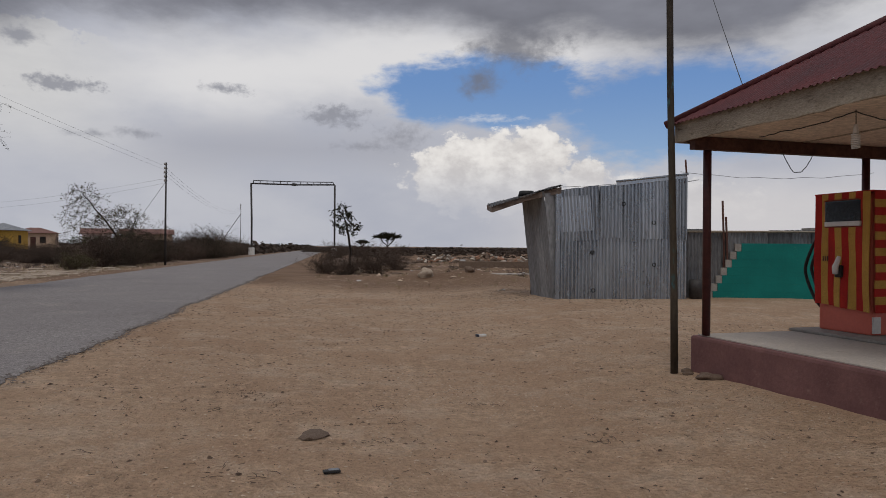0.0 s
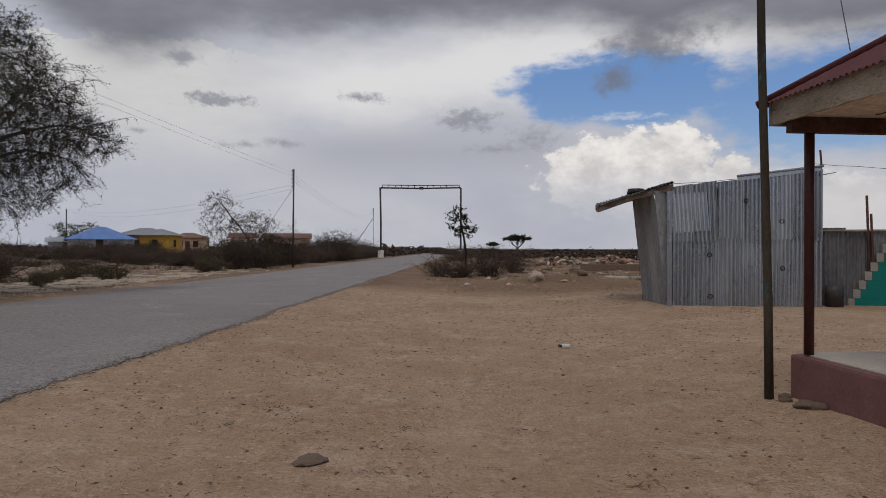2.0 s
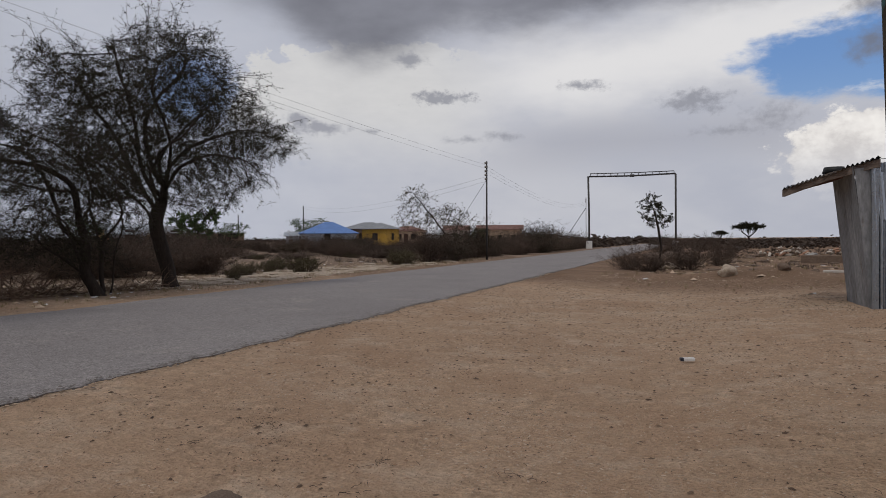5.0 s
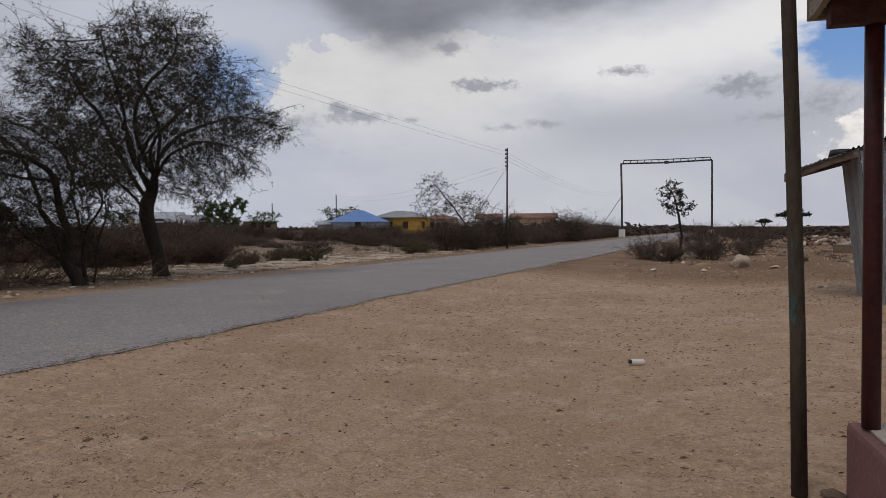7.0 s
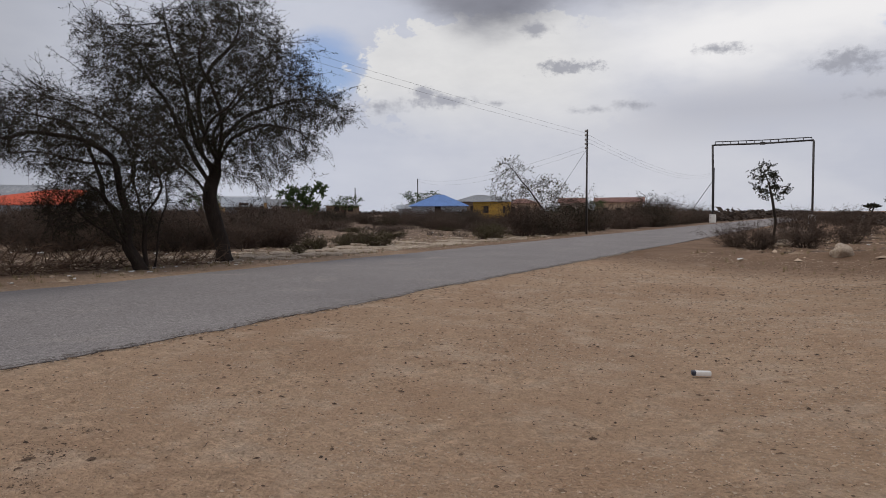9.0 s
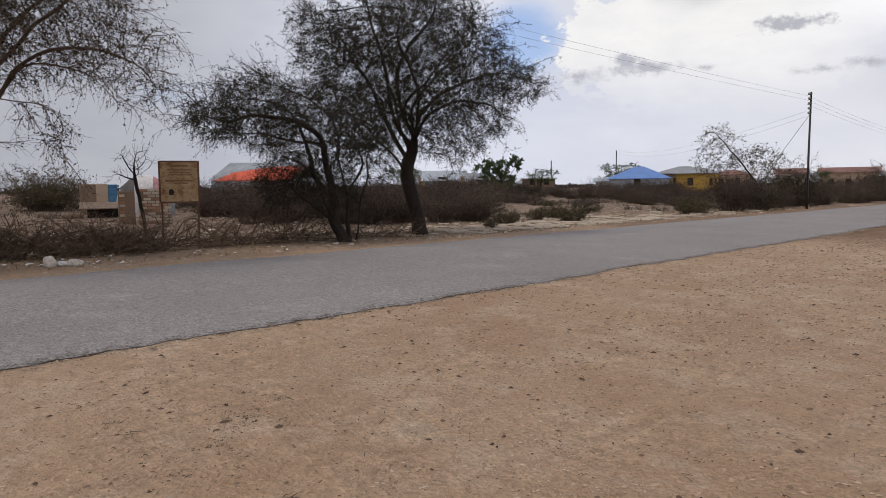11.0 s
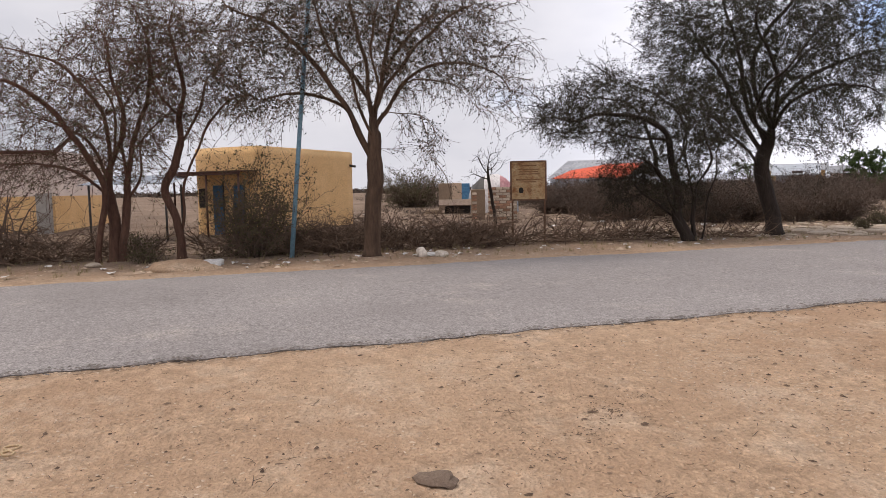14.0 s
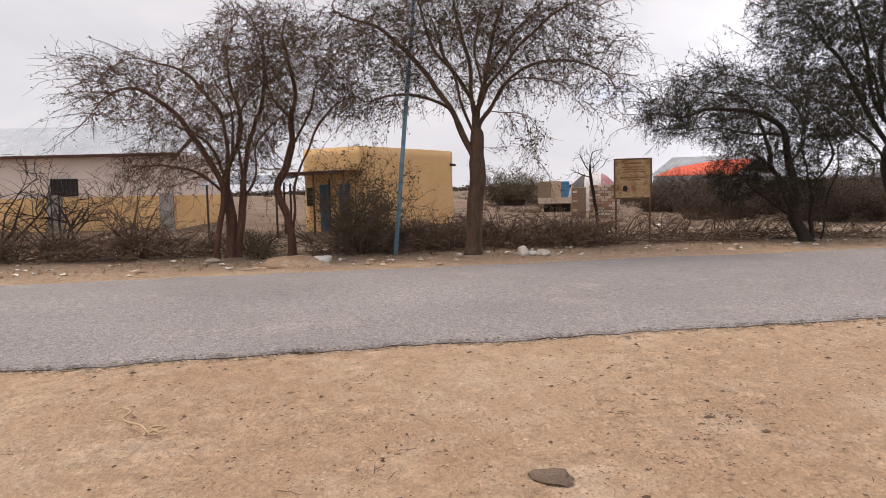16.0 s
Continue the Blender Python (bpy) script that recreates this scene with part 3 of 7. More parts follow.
def make_road():
    ys = lines([(-400, -30, 30), (-30, -4, 1.0), (-4, 22, 0.05), (22, 45, 0.12), (45, 120, 0.6), (120, 600, 20), (600, 2500, 300)])
    cross = [0.0, 0.0006, 0.01, 0.25, 0.5, 0.75, 0.99, 0.9994, 1.0]
    verts, faces, rim = [], [], []
    for y in ys:
        xr = road_right(y) + 0.1 + edge_wave(y, 3.0)
        xl = road_right(y) - 6.7 + edge_wave(y, 8.0)
        for i, c in enumerate(cross):
            z = 0.204 + 0.05 * (1 - (2 * c - 1) ** 2)
            if i in (0, len(cross) - 1):
                z = 0.06
            elif i in (1, len(cross) - 2):
                z -= 0.008
            verts.append((xr + (xl - xr) * c, y, z))
    w = len(cross)
    for j in range(len(ys) - 1):
        for i in range(w - 1):
            faces.append((j * w + i, (j + 1) * w + i, (j + 1) * w + i + 1, j * w + i + 1))
            rim.append(1 if i in (0, w - 2) else 0)
    ob = raw("road", verts, faces, [M_ASPHALT, M_ROADEDGE], None, "", False)
    ob.data.polygons.foreach_set("material_index", rim)
    return tagged(ob, "worn grey asphalt road with crumbling unmarked edges", "road", kind="structure")


make_road()


# ---- trees ----
def grow(trunks, envelopes, seed, count, step, reach, kill, droop=0.0, max_nodes=9000):
    """Branches that grow into a crown: points spread in the envelopes pull the nearest twig ends. Returns nodes and parents."""
    rng = np.random.default_rng(seed)
    vols = np.array([e[3] * e[4] * e[5] for e in envelopes])
    pts = []
    for e, k in zip(envelopes, (count * vols / vols.sum()).astype(int)):
        q = rng.normal(size=(k, 3))
        q /= np.linalg.norm(q, axis=1)[:, None]
        q *= (rng.random(k) ** 0.42)[:, None]
        q = q * np.array(e[3:6]) + np.array(e[:3])
        if k > 200:
            # foliage gathers in clumps with gaps between them
            hub = q[:max(8, k // 26)]
            near = np.linalg.norm(q[:, None, :] - hub[None, :, :], axis=2).argmin(axis=1)
            q = q + (hub[near] - q) * rng.uniform(0.15, 0.6, size=(k, 1))
        pts.append(q)
    att = np.concatenate(pts)
    nodes, parent = [], []
    for line in trunks:
        last = -1
        if line[0] == "from":
            d = [sum((a - b) ** 2 for a, b in zip(n, line[1])) for n in nodes]
            last = int(np.argmin(d))
            line = [tuple(nodes[last])] + list(line[2:])
            start = 1
        else:
            start = 0
        if not start:
            nodes.append(np.array(line[0], float))
            parent.append(-1)
            last = len(nodes) - 1
        c = [np.array(p, float) for p in line]
        c = [2 * c[0] - c[1]] + c + [2 * c[-1] - c[-2]]
        for i in range(1, len(c) - 2):
            p0, p1, p2, p3 = c[i - 1:i + 3]
            k = max(1, int(np.linalg.norm(p2 - p1) / step))
            for j in range(1, k + 1):
                u = j / k
                q = 0.5 * (2 * p1 + (p2 - p0) * u + (2 * p0 - 5 * p1 + 4 * p2 - p3) * u * u + (3 * p1 - p0 - 3 * p2 + p3) * u ** 3)
                w = noise.noise_vector(Vector(q * 1.7) + Vector((seed, 0, 0)))
                nodes.append(q + np.array(w) * 0.07 * min(1.0, len(nodes) / 12) + rng.normal(size=3) * step * 0.07)
                parent.append(last)
                last = len(nodes) - 1
    best = np.full(len(att), 1e9)
    who = np.zeros(len(att), int)
    fresh = 0
    for _ in range(140):
        new_n = np.array(nodes[fresh:])
        if len(new_n) == 0 or len(att) == 0 or len(nodes) > max_nodes:
            break
        for c0 in range(0, len(new_n), 400):
            blk = new_n[c0:c0 + 400]
            d = np.linalg.norm(att[:, None, :] - blk[None, :, :], axis=2)
            i = d.argmin(axis=1)
            v = d[np.arange(len(att)), i]
            upd = v < best
            best[upd], who[upd] = v[upd], i[upd] + fresh + c0
        fresh = len(nodes)
        keep = best > kill
        att, best, who = att[keep], best[keep], who[keep]
        act = best < reach
        if not act.any():
            reach *= 1.5
            fresh = len(nodes) - 1
            if reach > 30:
                break
            continue
        arr = np.array(nodes)
        pull = {}
        vec = (att[act] - arr[who[act]]) / best[act][:, None]
        for k, v in zip(who[act], vec):
            pull[k] = pull.get(k, 0) + v
        for k, v in pull.items():
            v = v + rng.normal(size=3) * 0.35 + np.array([0, 0, -droop])
            nodes.append(arr[k] + step * v / (np.linalg.norm(v) + 1e-9))
            parent.append(int(k))
    return np.array(nodes), parent


def branch_mesh(nodes, parent, tip, power, trunk_r, taper=1.32):
    n = len(nodes)
    kids = [[] for _ in range(n)]
    for i, p in enumerate(parent):
        if p >= 0:
            kids[p].append(i)
    rad = np.zeros(n)
    for i in range(n - 1, -1, -1):
        rad[i] = (sum(rad[k] ** power for k in kids[i])) ** (1 / power) if kids[i] else tip
    big = rad.max()
    rad = tip + (trunk_r - tip) * (np.maximum(rad - tip, 0.0) / max(1e-6, big - tip)) ** taper
    verts, faces = [], []
    starts = [i for i, p in enumerate(parent) if p < 0]
    stack = [(-1, s) for s in starts]
    while stack:
        p, i = stack.pop()
        chain = [i]
        while kids[chain[-1]]:
            ks = sorted(kids[chain[-1]], key=lambda k: -rad[k])
            for k in ks[1:]:
                stack.append((chain[-1], k))
            chain.append(ks[0])
        pts = [nodes[k] for k in chain]
        rr = [rad[k] for k in chain]
        if p >= 0:
            pts = [nodes[p]] + pts
            rr = [rr[0]] + rr
        else:
            # root flare
            rr[0] *= 1.5
            if len(rr) > 1:
                rr[1] *= 1.12
        sm = [pts[0]] + [(pts[j - 1] + 2 * pts[j] + pts[j + 1]) / 4 for j in range(1, len(pts) - 1)] + ([pts[-1]] if len(pts) > 1 else [])
        r0 = max(rr)
        if len(sm) > 1:
            tube_data(sm, rr, 9 if r0 > 0.09 else 6 if r0 > 0.04 else 4 if r0 > 0.015 else 3, verts, faces)
    return verts, faces, rad, kids


def twigs_and_leaves(nodes, rad, kids, parent, rng, limit, per, length, leaves, size, droop, whips=0.0):
    tv, tf, lv, lf = [], [], [], []
    mid = nodes.mean(axis=0)
    if whips:
        # long arching shoots that stand out past the crown
        ends = [i for i in range(len(nodes)) if not kids[i] and parent[i] >= 0]
        far = sorted(ends, key=lambda i: -np.linalg.norm(nodes[i] - mid))[:len(ends) // 2]
        extra, up = [], []
        for i in far:
            if rng.random() > whips:
                continue
            d = nodes[i] - mid
            d = d / np.linalg.norm(d) * 0.9 + np.array([rng.gauss(0, 0.35), rng.gauss(0, 0.35), rng.gauss(0.15, 0.3)])
            p, line, L = np.array(nodes[i]), [np.array(nodes[i])], rng.uniform(0.5, 1.3)
            for s in range(6):
                d = d + np.array([rng.gauss(0, 0.18), rng.gauss(0, 0.18), rng.gauss(-0.10, 0.12)])
                d /= np.linalg.norm(d)
                p = p + d * L / 6
                line.append(p)
                extra.append(p)
                up.append(line[-2])
            tube_data(line, [0.008, 0.0075, 0.007, 0.006, 0.005, 0.004, 0.003], 3, tv, tf)
        n0 = len(nodes)
        if extra:
            nodes = np.concatenate([nodes, np.array(extra), np.array(up)])
            k = len(extra)
            rad = np.concatenate([rad, np.full(2 * k, 0.004)])
            parent = list(parent) + [n0 + k + i for i in range(k)] + [-1] * k
            kids = list(kids) + [[0]] * (2 * k)
    for i in range(len(nodes)):
        if rad[i] > limit or parent[i] < 0:
            continue
        out = nodes[i] - nodes[parent[i]]
        out = out / (np.linalg.norm(out) + 1e-9)
        k_n = (per if kids[i] else per + 2) if rad[i] != 0.004 else 1
        for _ in range(int(k_n + rng.random())):
            d = out * 0.7 + np.array([rng.gauss(0, 0.6), rng.gauss(0, 0.6), rng.gauss(0, 0.5)])
            d /= np.linalg.norm(d)
            L = length * rng.uniform(0.5, 1.3)
            p = np.array(nodes[i])
            line = [p]
            for s in range(3):
                d = d + np.array([rng.gauss(0, 0.22), rng.gauss(0, 0.22), rng.gauss(0, 0.22) - droop])
                d /= np.linalg.norm(d)
                p = p + d * L / 3
                line.append(p)
            tube_data(line, [0.0042, 0.0036, 0.003, 0.002], 3, tv, tf)
            for _ in range(int(leaves + rng.random())):
                t = rng.uniform(0.2, 3.0)
                a = min(2, int(t))
                c = line[a] + (line[a + 1] - line[a]) * (t - a)
                c = c + np.array([rng.gauss(0, 0.03), rng.gauss(0, 0.03), rng.gauss(0, 0.03)])
                u = np.array([rng.gauss(0, 1), rng.gauss(0, 1), rng.gauss(0, 1)])
                u /= np.linalg.norm(u)
                w = np.cross(u, np.array([rng.gauss(0, 1), rng.gauss(0, 1), rng.gauss(0, 1)]))
                w /= np.linalg.norm(w) + 1e-9
                s1, s2 = size * rng.uniform(0.6, 1.4), size * 0.45 * rng.uniform(0.6, 1.3)
                b0 = len(lv)
                for q in (c - u * s1, c + w * s2, c + u * s1, c - w * s2):
                    lv.append(tuple(q))
                lf.append((b0, b0 + 1, b0 + 2, b0 + 3))
    return tv, tf, lv, lf


def tree(name, m, label, trunks, envelopes, seed, count=1500, step=0.22, reach=2.2, kill=0.34, trunk_r=0.2, tip=0.006, power=2.75, bark=None, leaf=None,
         per=2, length=0.42, leaves=3, size=0.035, droop=0.1, limit=0.024, category="tree", whips=0.0, taper=1.32):
    ob = base(name, m, label, category)
    nodes, parent = grow(trunks, envelopes, seed, count, step, reach, kill, droop * 0.3, 11000)
    rng = random.Random(seed)
    v, f, rad, kids = branch_mesh(nodes, parent, tip, power, trunk_r, taper)
    raw("trunk", v, f, bark, ob, "", True)
    tv, tf, lv, lf = twigs_and_leaves(nodes, rad, kids, parent, rng, limit, per, length, leaves, size, droop, whips)
    raw("twig_spray", tv, tf, bark, ob)["kind"] = "stuff"
    if lf:
        raw("crown", lv, lf, leaf, ob, "small sparse leaves")["kind"] = "stuff"
    return ob


def limb(limbs, *way, fork=False):
    """Add a main limb, given by the bends along it, to a tree; a fork springs from the nearest wood."""
    limbs.append((["from"] if fork else []) + list(way))


# the roadside trees: main limbs first, then the crown grows from them
big_limbs = []
limb(big_limbs, (-0.01, -0.01, -0.05), (-0.05, -0.06, 0.54), (-0.15, -0.2, 1.16), (-0.22, -0.27, 1.77), (-0.19, -0.24, 2.29), (-0.1, -0.13, 2.97))
limb(big_limbs, (-0.22, -0.27, 1.82), (-0.16, -0.49, 2.06), (-0.23, -0.88, 2.48), (-0.42, -1.4, 3.04), (-0.55, -1.86, 3.5), (-0.79, -2.45, 3.85), fork=True)
limb(big_limbs, (-0.15, -0.19, 2.68), (-0.16, -0.02, 3.17), (-0.09, 0.25, 3.9), (0.25, 0.87, 4.45), (0.7, 1.62, 4.83), (1.19, 2.43, 5.03), (1.54, 3.06, 4.81), (1.68, 3.42, 4.47), fork=True)
limb(big_limbs, (-0.07, -0.09, 3.06), (0.35, 0.05, 3.61), (1.11, 0.63, 4.07), (1.75, 1.06, 3.93), (2.23, 1.28, 3.61), (2.52, 1.26, 3.32), fork=True)
limb(big_limbs, (-0.1, -0.13, 2.97), (-0.35, -0.37, 3.75), (-0.48, -0.45, 4.75), (-0.36, -0.21, 5.64), (0.04, 0.37, 6.48), (0.17, 0.62, 7.16), (0.07, 0.57, 7.76), fork=True)
limb(big_limbs, (-0.15, -0.18, 2.8), (-0.4, -0.67, 3.49), (-0.41, -0.84, 4.71), (-0.46, -1.07, 5.54), (-0.54, -1.33, 6.3), (-0.55, -1.51, 7.18), fork=True)
limb(big_limbs, (-0.19, -0.24, 2.29), (-0.81, -0.64, 3.47), (-1.28, -0.85, 4.58), (-1.83, -1.15, 5.43), (-2.24, -1.3, 6.19), (-2.78, -1.59, 6.69), fork=True)
limb(big_limbs, (-0.12, -0.16, 2.89), (-0.48, 0.08, 3.96), (-0.37, 0.91, 4.88), (-0.21, 1.79, 5.73), (-0.19, 2.51, 6.43), fork=True)
limb(big_limbs, (-0.1, -0.13, 2.97), (0.34, -0.25, 4.03), (0.54, -0.69, 4.96), (0.66, -1.22, 5.69), (1.06, -1.41, 6.38), fork=True)
limb(big_limbs, (-0.15, -0.19, 2.63), (0.02, -0.78, 3.28), (0.55, -0.92, 3.97), (1.25, -0.84, 4.38), (2.01, -0.68, 5.06), fork=True)
limb(big_limbs, (-0.17, -0.21, 2.46), (-0.97, -0.04, 3.47), (-1.66, 0.26, 4.45), (-2.6, 0.25, 5.68), fork=True)
tree("thorn_tree", pose(-14.05, 18.37, 0.17), "large spreading thorn tree with dark trunk and fine grey-green leaves", big_limbs,
     [(-0.19, -0.24, 5.2, 3.1, 3.1, 2.5), (0.12, 0.16, 6.9, 1.9, 1.9, 1.3), (-1.36, -1.74, 5.6, 1.8, 1.8, 1.3), (1.3, 1.66, 4.7, 1.6, 1.6, 1.1), (0.93, 1.19, 3.5, 1.2, 1.2, 0.8), (-0.5, -0.63, 3.9, 1.9, 1.9, 0.9), (1.7, 2.3, 4.6, 1.2, 1.2, 0.7), (-1.9, -2.4, 6.5, 1.2, 1.2, 0.9), (0.6, 0.8, 2.9, 1.3, 1.3, 0.6), (-0.9, -1.1, 3.0, 1.5, 1.5, 0.6)],
     11, 7000, 0.17, 1.5, 0.24, 0.215, bark=M_BARK, leaf=M_LEAF_DARK, per=4, length=0.42, leaves=6.8, size=0.028, droop=0.14, whips=0.3, taper=1.5)
leaning_limbs = []
limb(leaning_limbs, (-0.02, -0.03, -0.05), (-0.08, -0.12, 0.29), (-0.22, -0.35, 0.6), (-0.42, -0.67, 0.95), (-0.64, -1.01, 1.31), (-0.81, -1.29, 1.72))
limb(leaning_limbs, (-0.05, 0.11, -0.05), (-0.09, 0.09, 0.51), (-0.09, 0.14, 1.13), (-0.05, 0.26, 1.83), (-0.11, 0.2, 2.37))
limb(leaning_limbs, (-0.01, 0.27, -0.05), (-0.04, 0.38, 0.5), (-0.07, 0.5, 1.13), (-0.02, 0.76, 1.75), (-0.12, 0.76, 2.3), (-0.04, 1.06, 2.78))
limb(leaning_limbs, (-0.19, -0.3, 0.54), (-0.11, -0.3, 1.3), (-0.15, -0.47, 1.98), (-0.17, -0.62, 2.74), (-0.35, -1.02, 3.15), (-0.69, -1.68, 3.31), (-0.94, -2.19, 3.37), (-1.24, -2.78, 3.25), (-1.57, -3.41, 3.39), fork=True)
limb(leaning_limbs, (-0.25, -0.4, 1.91), (-0.16, -0.06, 2.57), (-0.33, -0.15, 3.29), (-0.71, -0.56, 3.84), (-1.19, -1.13, 4.19), (-1.6, -1.6, 4.4), fork=True)
limb(leaning_limbs, (0.04, 0.06, 1.14), (-0.18, 0.01, 1.83), (-0.39, -0.02, 2.58), (-0.44, 0.2, 3.24), (-0.65, 0.17, 4.03), (-0.99, -0.07, 4.6), fork=True)
limb(leaning_limbs, (-0.33, -0.52, 2.75), (-0.49, -1.2, 2.74), (-0.68, -1.92, 2.9), (-0.87, -2.64, 2.86), (-0.89, -3.1, 2.68), fork=True)
limb(leaning_limbs, (-0.14, -0.22, 0.57), (-0.08, -0.69, 1.23), (0.07, -1.02, 1.9), (0.08, -1.55, 2.19), (0.1, -2.09, 2.32), fork=True)
limb(leaning_limbs, (-0.17, -0.26, 1.3), (-0.66, -0.6, 1.84), (-0.95, -0.6, 2.55), (-1.4, -0.86, 3.58), (-2.03, -1.41, 3.92), (-2.75, -2.11, 4.04), fork=True)
limb(leaning_limbs, (0.05, 0.08, 1.52), (0.58, 0.16, 2.12), (0.8, -0.24, 2.76), (1.27, -0.23, 3.23), fork=True)
tree("thorn_tree", pose(-13.2, 15.15, 0.17), "low bushy thorn tree with several dark leaning stems", leaning_limbs,
     [(-1.06, -1.69, 3.5, 2, 2, 1.15), (-1.75, -2.79, 3.35, 1.2, 1.2, 0.65), (-0.37, -0.59, 3, 1.7, 1.7, 1.5), (-0.64, -1.01, 1.75, 1.5, 1.5, 0.75), (0.21, 0.34, 2.4, 1.2, 1.2, 1), (-0.5, -0.8, 1.5, 1.6, 1.5, 0.8)],
     23, 5000, 0.15, 1.3, 0.21, 0.15, bark=M_BARK, leaf=M_LEAF_DARK, per=4, length=0.4, leaves=4.8, size=0.026, droop=0.1, whips=0.35, taper=1.6)
tall_limbs = []
limb(tall_limbs, (-0, -0.02, -0.05), (0, 0.01, 0.56), (0.01, 0.05, 1.13), (0.02, 0.13, 1.7), (0.01, 0.1, 2.27), (0.02, 0.13, 2.77), (0.02, 0.17, 3.2))
limb(tall_limbs, (0, 0.02, 2.14), (0.04, -0.1, 2.51), (0.05, -0.38, 3.06), (0.05, -0.69, 3.64), (0.04, -1.14, 4.26), (0.02, -1.63, 4.71), (0.01, -2.03, 5.05), (-0.02, -2.59, 5.24), (-0.04, -3.09, 5.54), fork=True)
limb(tall_limbs, (-0.04, -0.29, 2.9), (-0.2, -0.54, 3.36), (-0.41, -1.09, 3.64), (-0.63, -1.72, 3.68), (-0.84, -2.31, 3.56), fork=True)
limb(tall_limbs, (0.02, 0.13, 2.77), (-0.03, 0.05, 3.46), (-0.08, -0, 4.21), (-0.15, -0.18, 4.96), (-0.21, -0.36, 5.72), (-0.26, -0.39, 6.46), fork=True)
limb(tall_limbs, (0.02, 0.17, 3.08), (0.16, 0.28, 3.62), (0.29, 0.35, 4.33), (0.44, 0.53, 5.02), (0.58, 0.67, 5.75), (0.69, 0.57, 6.41), fork=True)
limb(tall_limbs, (0.03, 0.19, 2.89), (0.02, 0.42, 3.26), (0.01, 0.64, 3.7), (0.02, 1.08, 4.09), (0.07, 1.71, 4.35), (0.14, 2.49, 4.26), (0.19, 3.1, 3.92), (0.17, 3.28, 3.65), fork=True)
limb(tall_limbs, (0.05, 0.37, 3.16), (0.3, 0.84, 3.18), (0.54, 1.2, 3.01), (0.74, 1.35, 2.69), (0.91, 1.26, 2.44), (1.07, 1.13, 2.16), fork=True)
limb(tall_limbs, (0.06, 0.44, 3.32), (-0.1, 0.89, 3.9), (-0.22, 1.61, 3.97), (-0.36, 2.24, 3.76), (-0.53, 2.66, 3.39), fork=True)
limb(tall_limbs, (0.05, 0.35, 3.57), (0.41, 0.71, 4.24), (0.78, 1.2, 4.76), (1.15, 1.71, 5.14), (1.51, 2.08, 5.27), fork=True)
limb(tall_limbs, (0.02, 0.13, 2.77), (-0.29, 0.25, 3.61), (-0.57, 0.57, 4.42), (-0.8, 1.29, 5.23), (-1.04, 1.9, 5.94), fork=True)
limb(tall_limbs, (0.01, 0.08, 2.58), (0.37, -0.23, 3.29), (0.74, -0.5, 3.96), (1.07, -1, 4.59), (1.44, -1.24, 5.17), fork=True)
limb(tall_limbs, (0.02, 0.14, 2.83), (-0.6, 0.03, 3.66), (-1.27, -0.4, 4.55), (-1.9, -0.59, 5.48), fork=True)
limb(tall_limbs, (0.02, 0.17, 3.14), (0.69, 0.12, 3.72), (1.33, -0.1, 4.31), (2.01, -0.08, 4.92), fork=True)
tree("thorn_tree", pose(-12.6, 6.72, 0.17), "tall thorn tree with pale fissured trunk and sparse leaves", tall_limbs,
     [(0, 0, 5.4, 2.9, 2.9, 2.1), (-0.32, -2.28, 4.6, 1.5, 1.5, 1.3), (0.32, 2.28, 4.4, 1.3, 1.3, 1.2), (-0.29, -2.08, 3.5, 1.1, 1.1, 0.45), (0.18, 1.24, 2.7, 0.6, 0.6, 0.5), (0.42, 2.97, 3.8, 0.6, 0.6, 0.6)],
     37, 5200, 0.15, 1.4, 0.21, 0.185, bark=M_BARK_PALE, leaf=M_LEAF_DARK, per=3, length=0.46, leaves=2.4, size=0.03, droop=0.18, whips=0.4, taper=1.6)
red_limbs = []
limb(red_limbs, (-0.01, 0.07, -0.05), (-0.02, 0.12, 0.58), (-0.04, 0.22, 1.24), (-0.05, 0.27, 1.96), (-0.08, 0.41, 2.68), (-0.14, 0.72, 3.53), (-0.16, 0.85, 4.24), (-0.15, 0.81, 4.95), (-0.1, 0.54, 5.64), (-0.05, 0.25, 5.94))
limb(red_limbs, (0.17, -0.37, -0.05), (0.22, -0.31, 0.74), (0.24, -0.15, 1.38), (0.32, -0.23, 1.94), (0.44, -0.59, 2.66), (0.58, -1.02, 3.25), (0.72, -1.44, 3.67), (0.84, -1.79, 3.84), (0.98, -2.24, 3.72), (1.12, -2.69, 3.24))
limb(red_limbs, (-0.03, -0.11, -0.05), (-0.08, -0.07, 0.65), (-0.12, -0.1, 1.31), (-0.16, -0.12, 2.1), (-0.23, 0.03, 2.89), (-0.25, -0.06, 3.68), (-0.23, -0.41, 4.33))
limb(red_limbs, (0.01, -0.07, 1.44), (-0.1, -0.11, 2.6), (-0.2, -0.2, 3.29), (-0.23, -0.68, 4.07), (-0.23, -1.29, 4.49), (-0.27, -1.7, 4.62), (-0.28, -2.26, 4.73), fork=True)
limb(red_limbs, (-0.04, 0.23, 1.3), (0.1, 0.56, 1.95), (0.28, 0.66, 2.65), (0.39, 1.14, 3.18), (0.52, 1.54, 3.38), fork=True)
limb(red_limbs, (-0.05, 0.26, 1.83), (-0.23, 0.13, 2.76), (-0.47, 0.33, 3.7), (-0.83, 1.17, 4.55), (-1.1, 1.51, 5.28), (-1.26, 1.25, 5.99), fork=True)
limb(red_limbs, (0.04, -0.19, 1.45), (0.38, -0.4, 1.81), (0.77, -0.81, 2.09), (1.16, -1.29, 2.18), (1.55, -1.7, 2.08), fork=True)
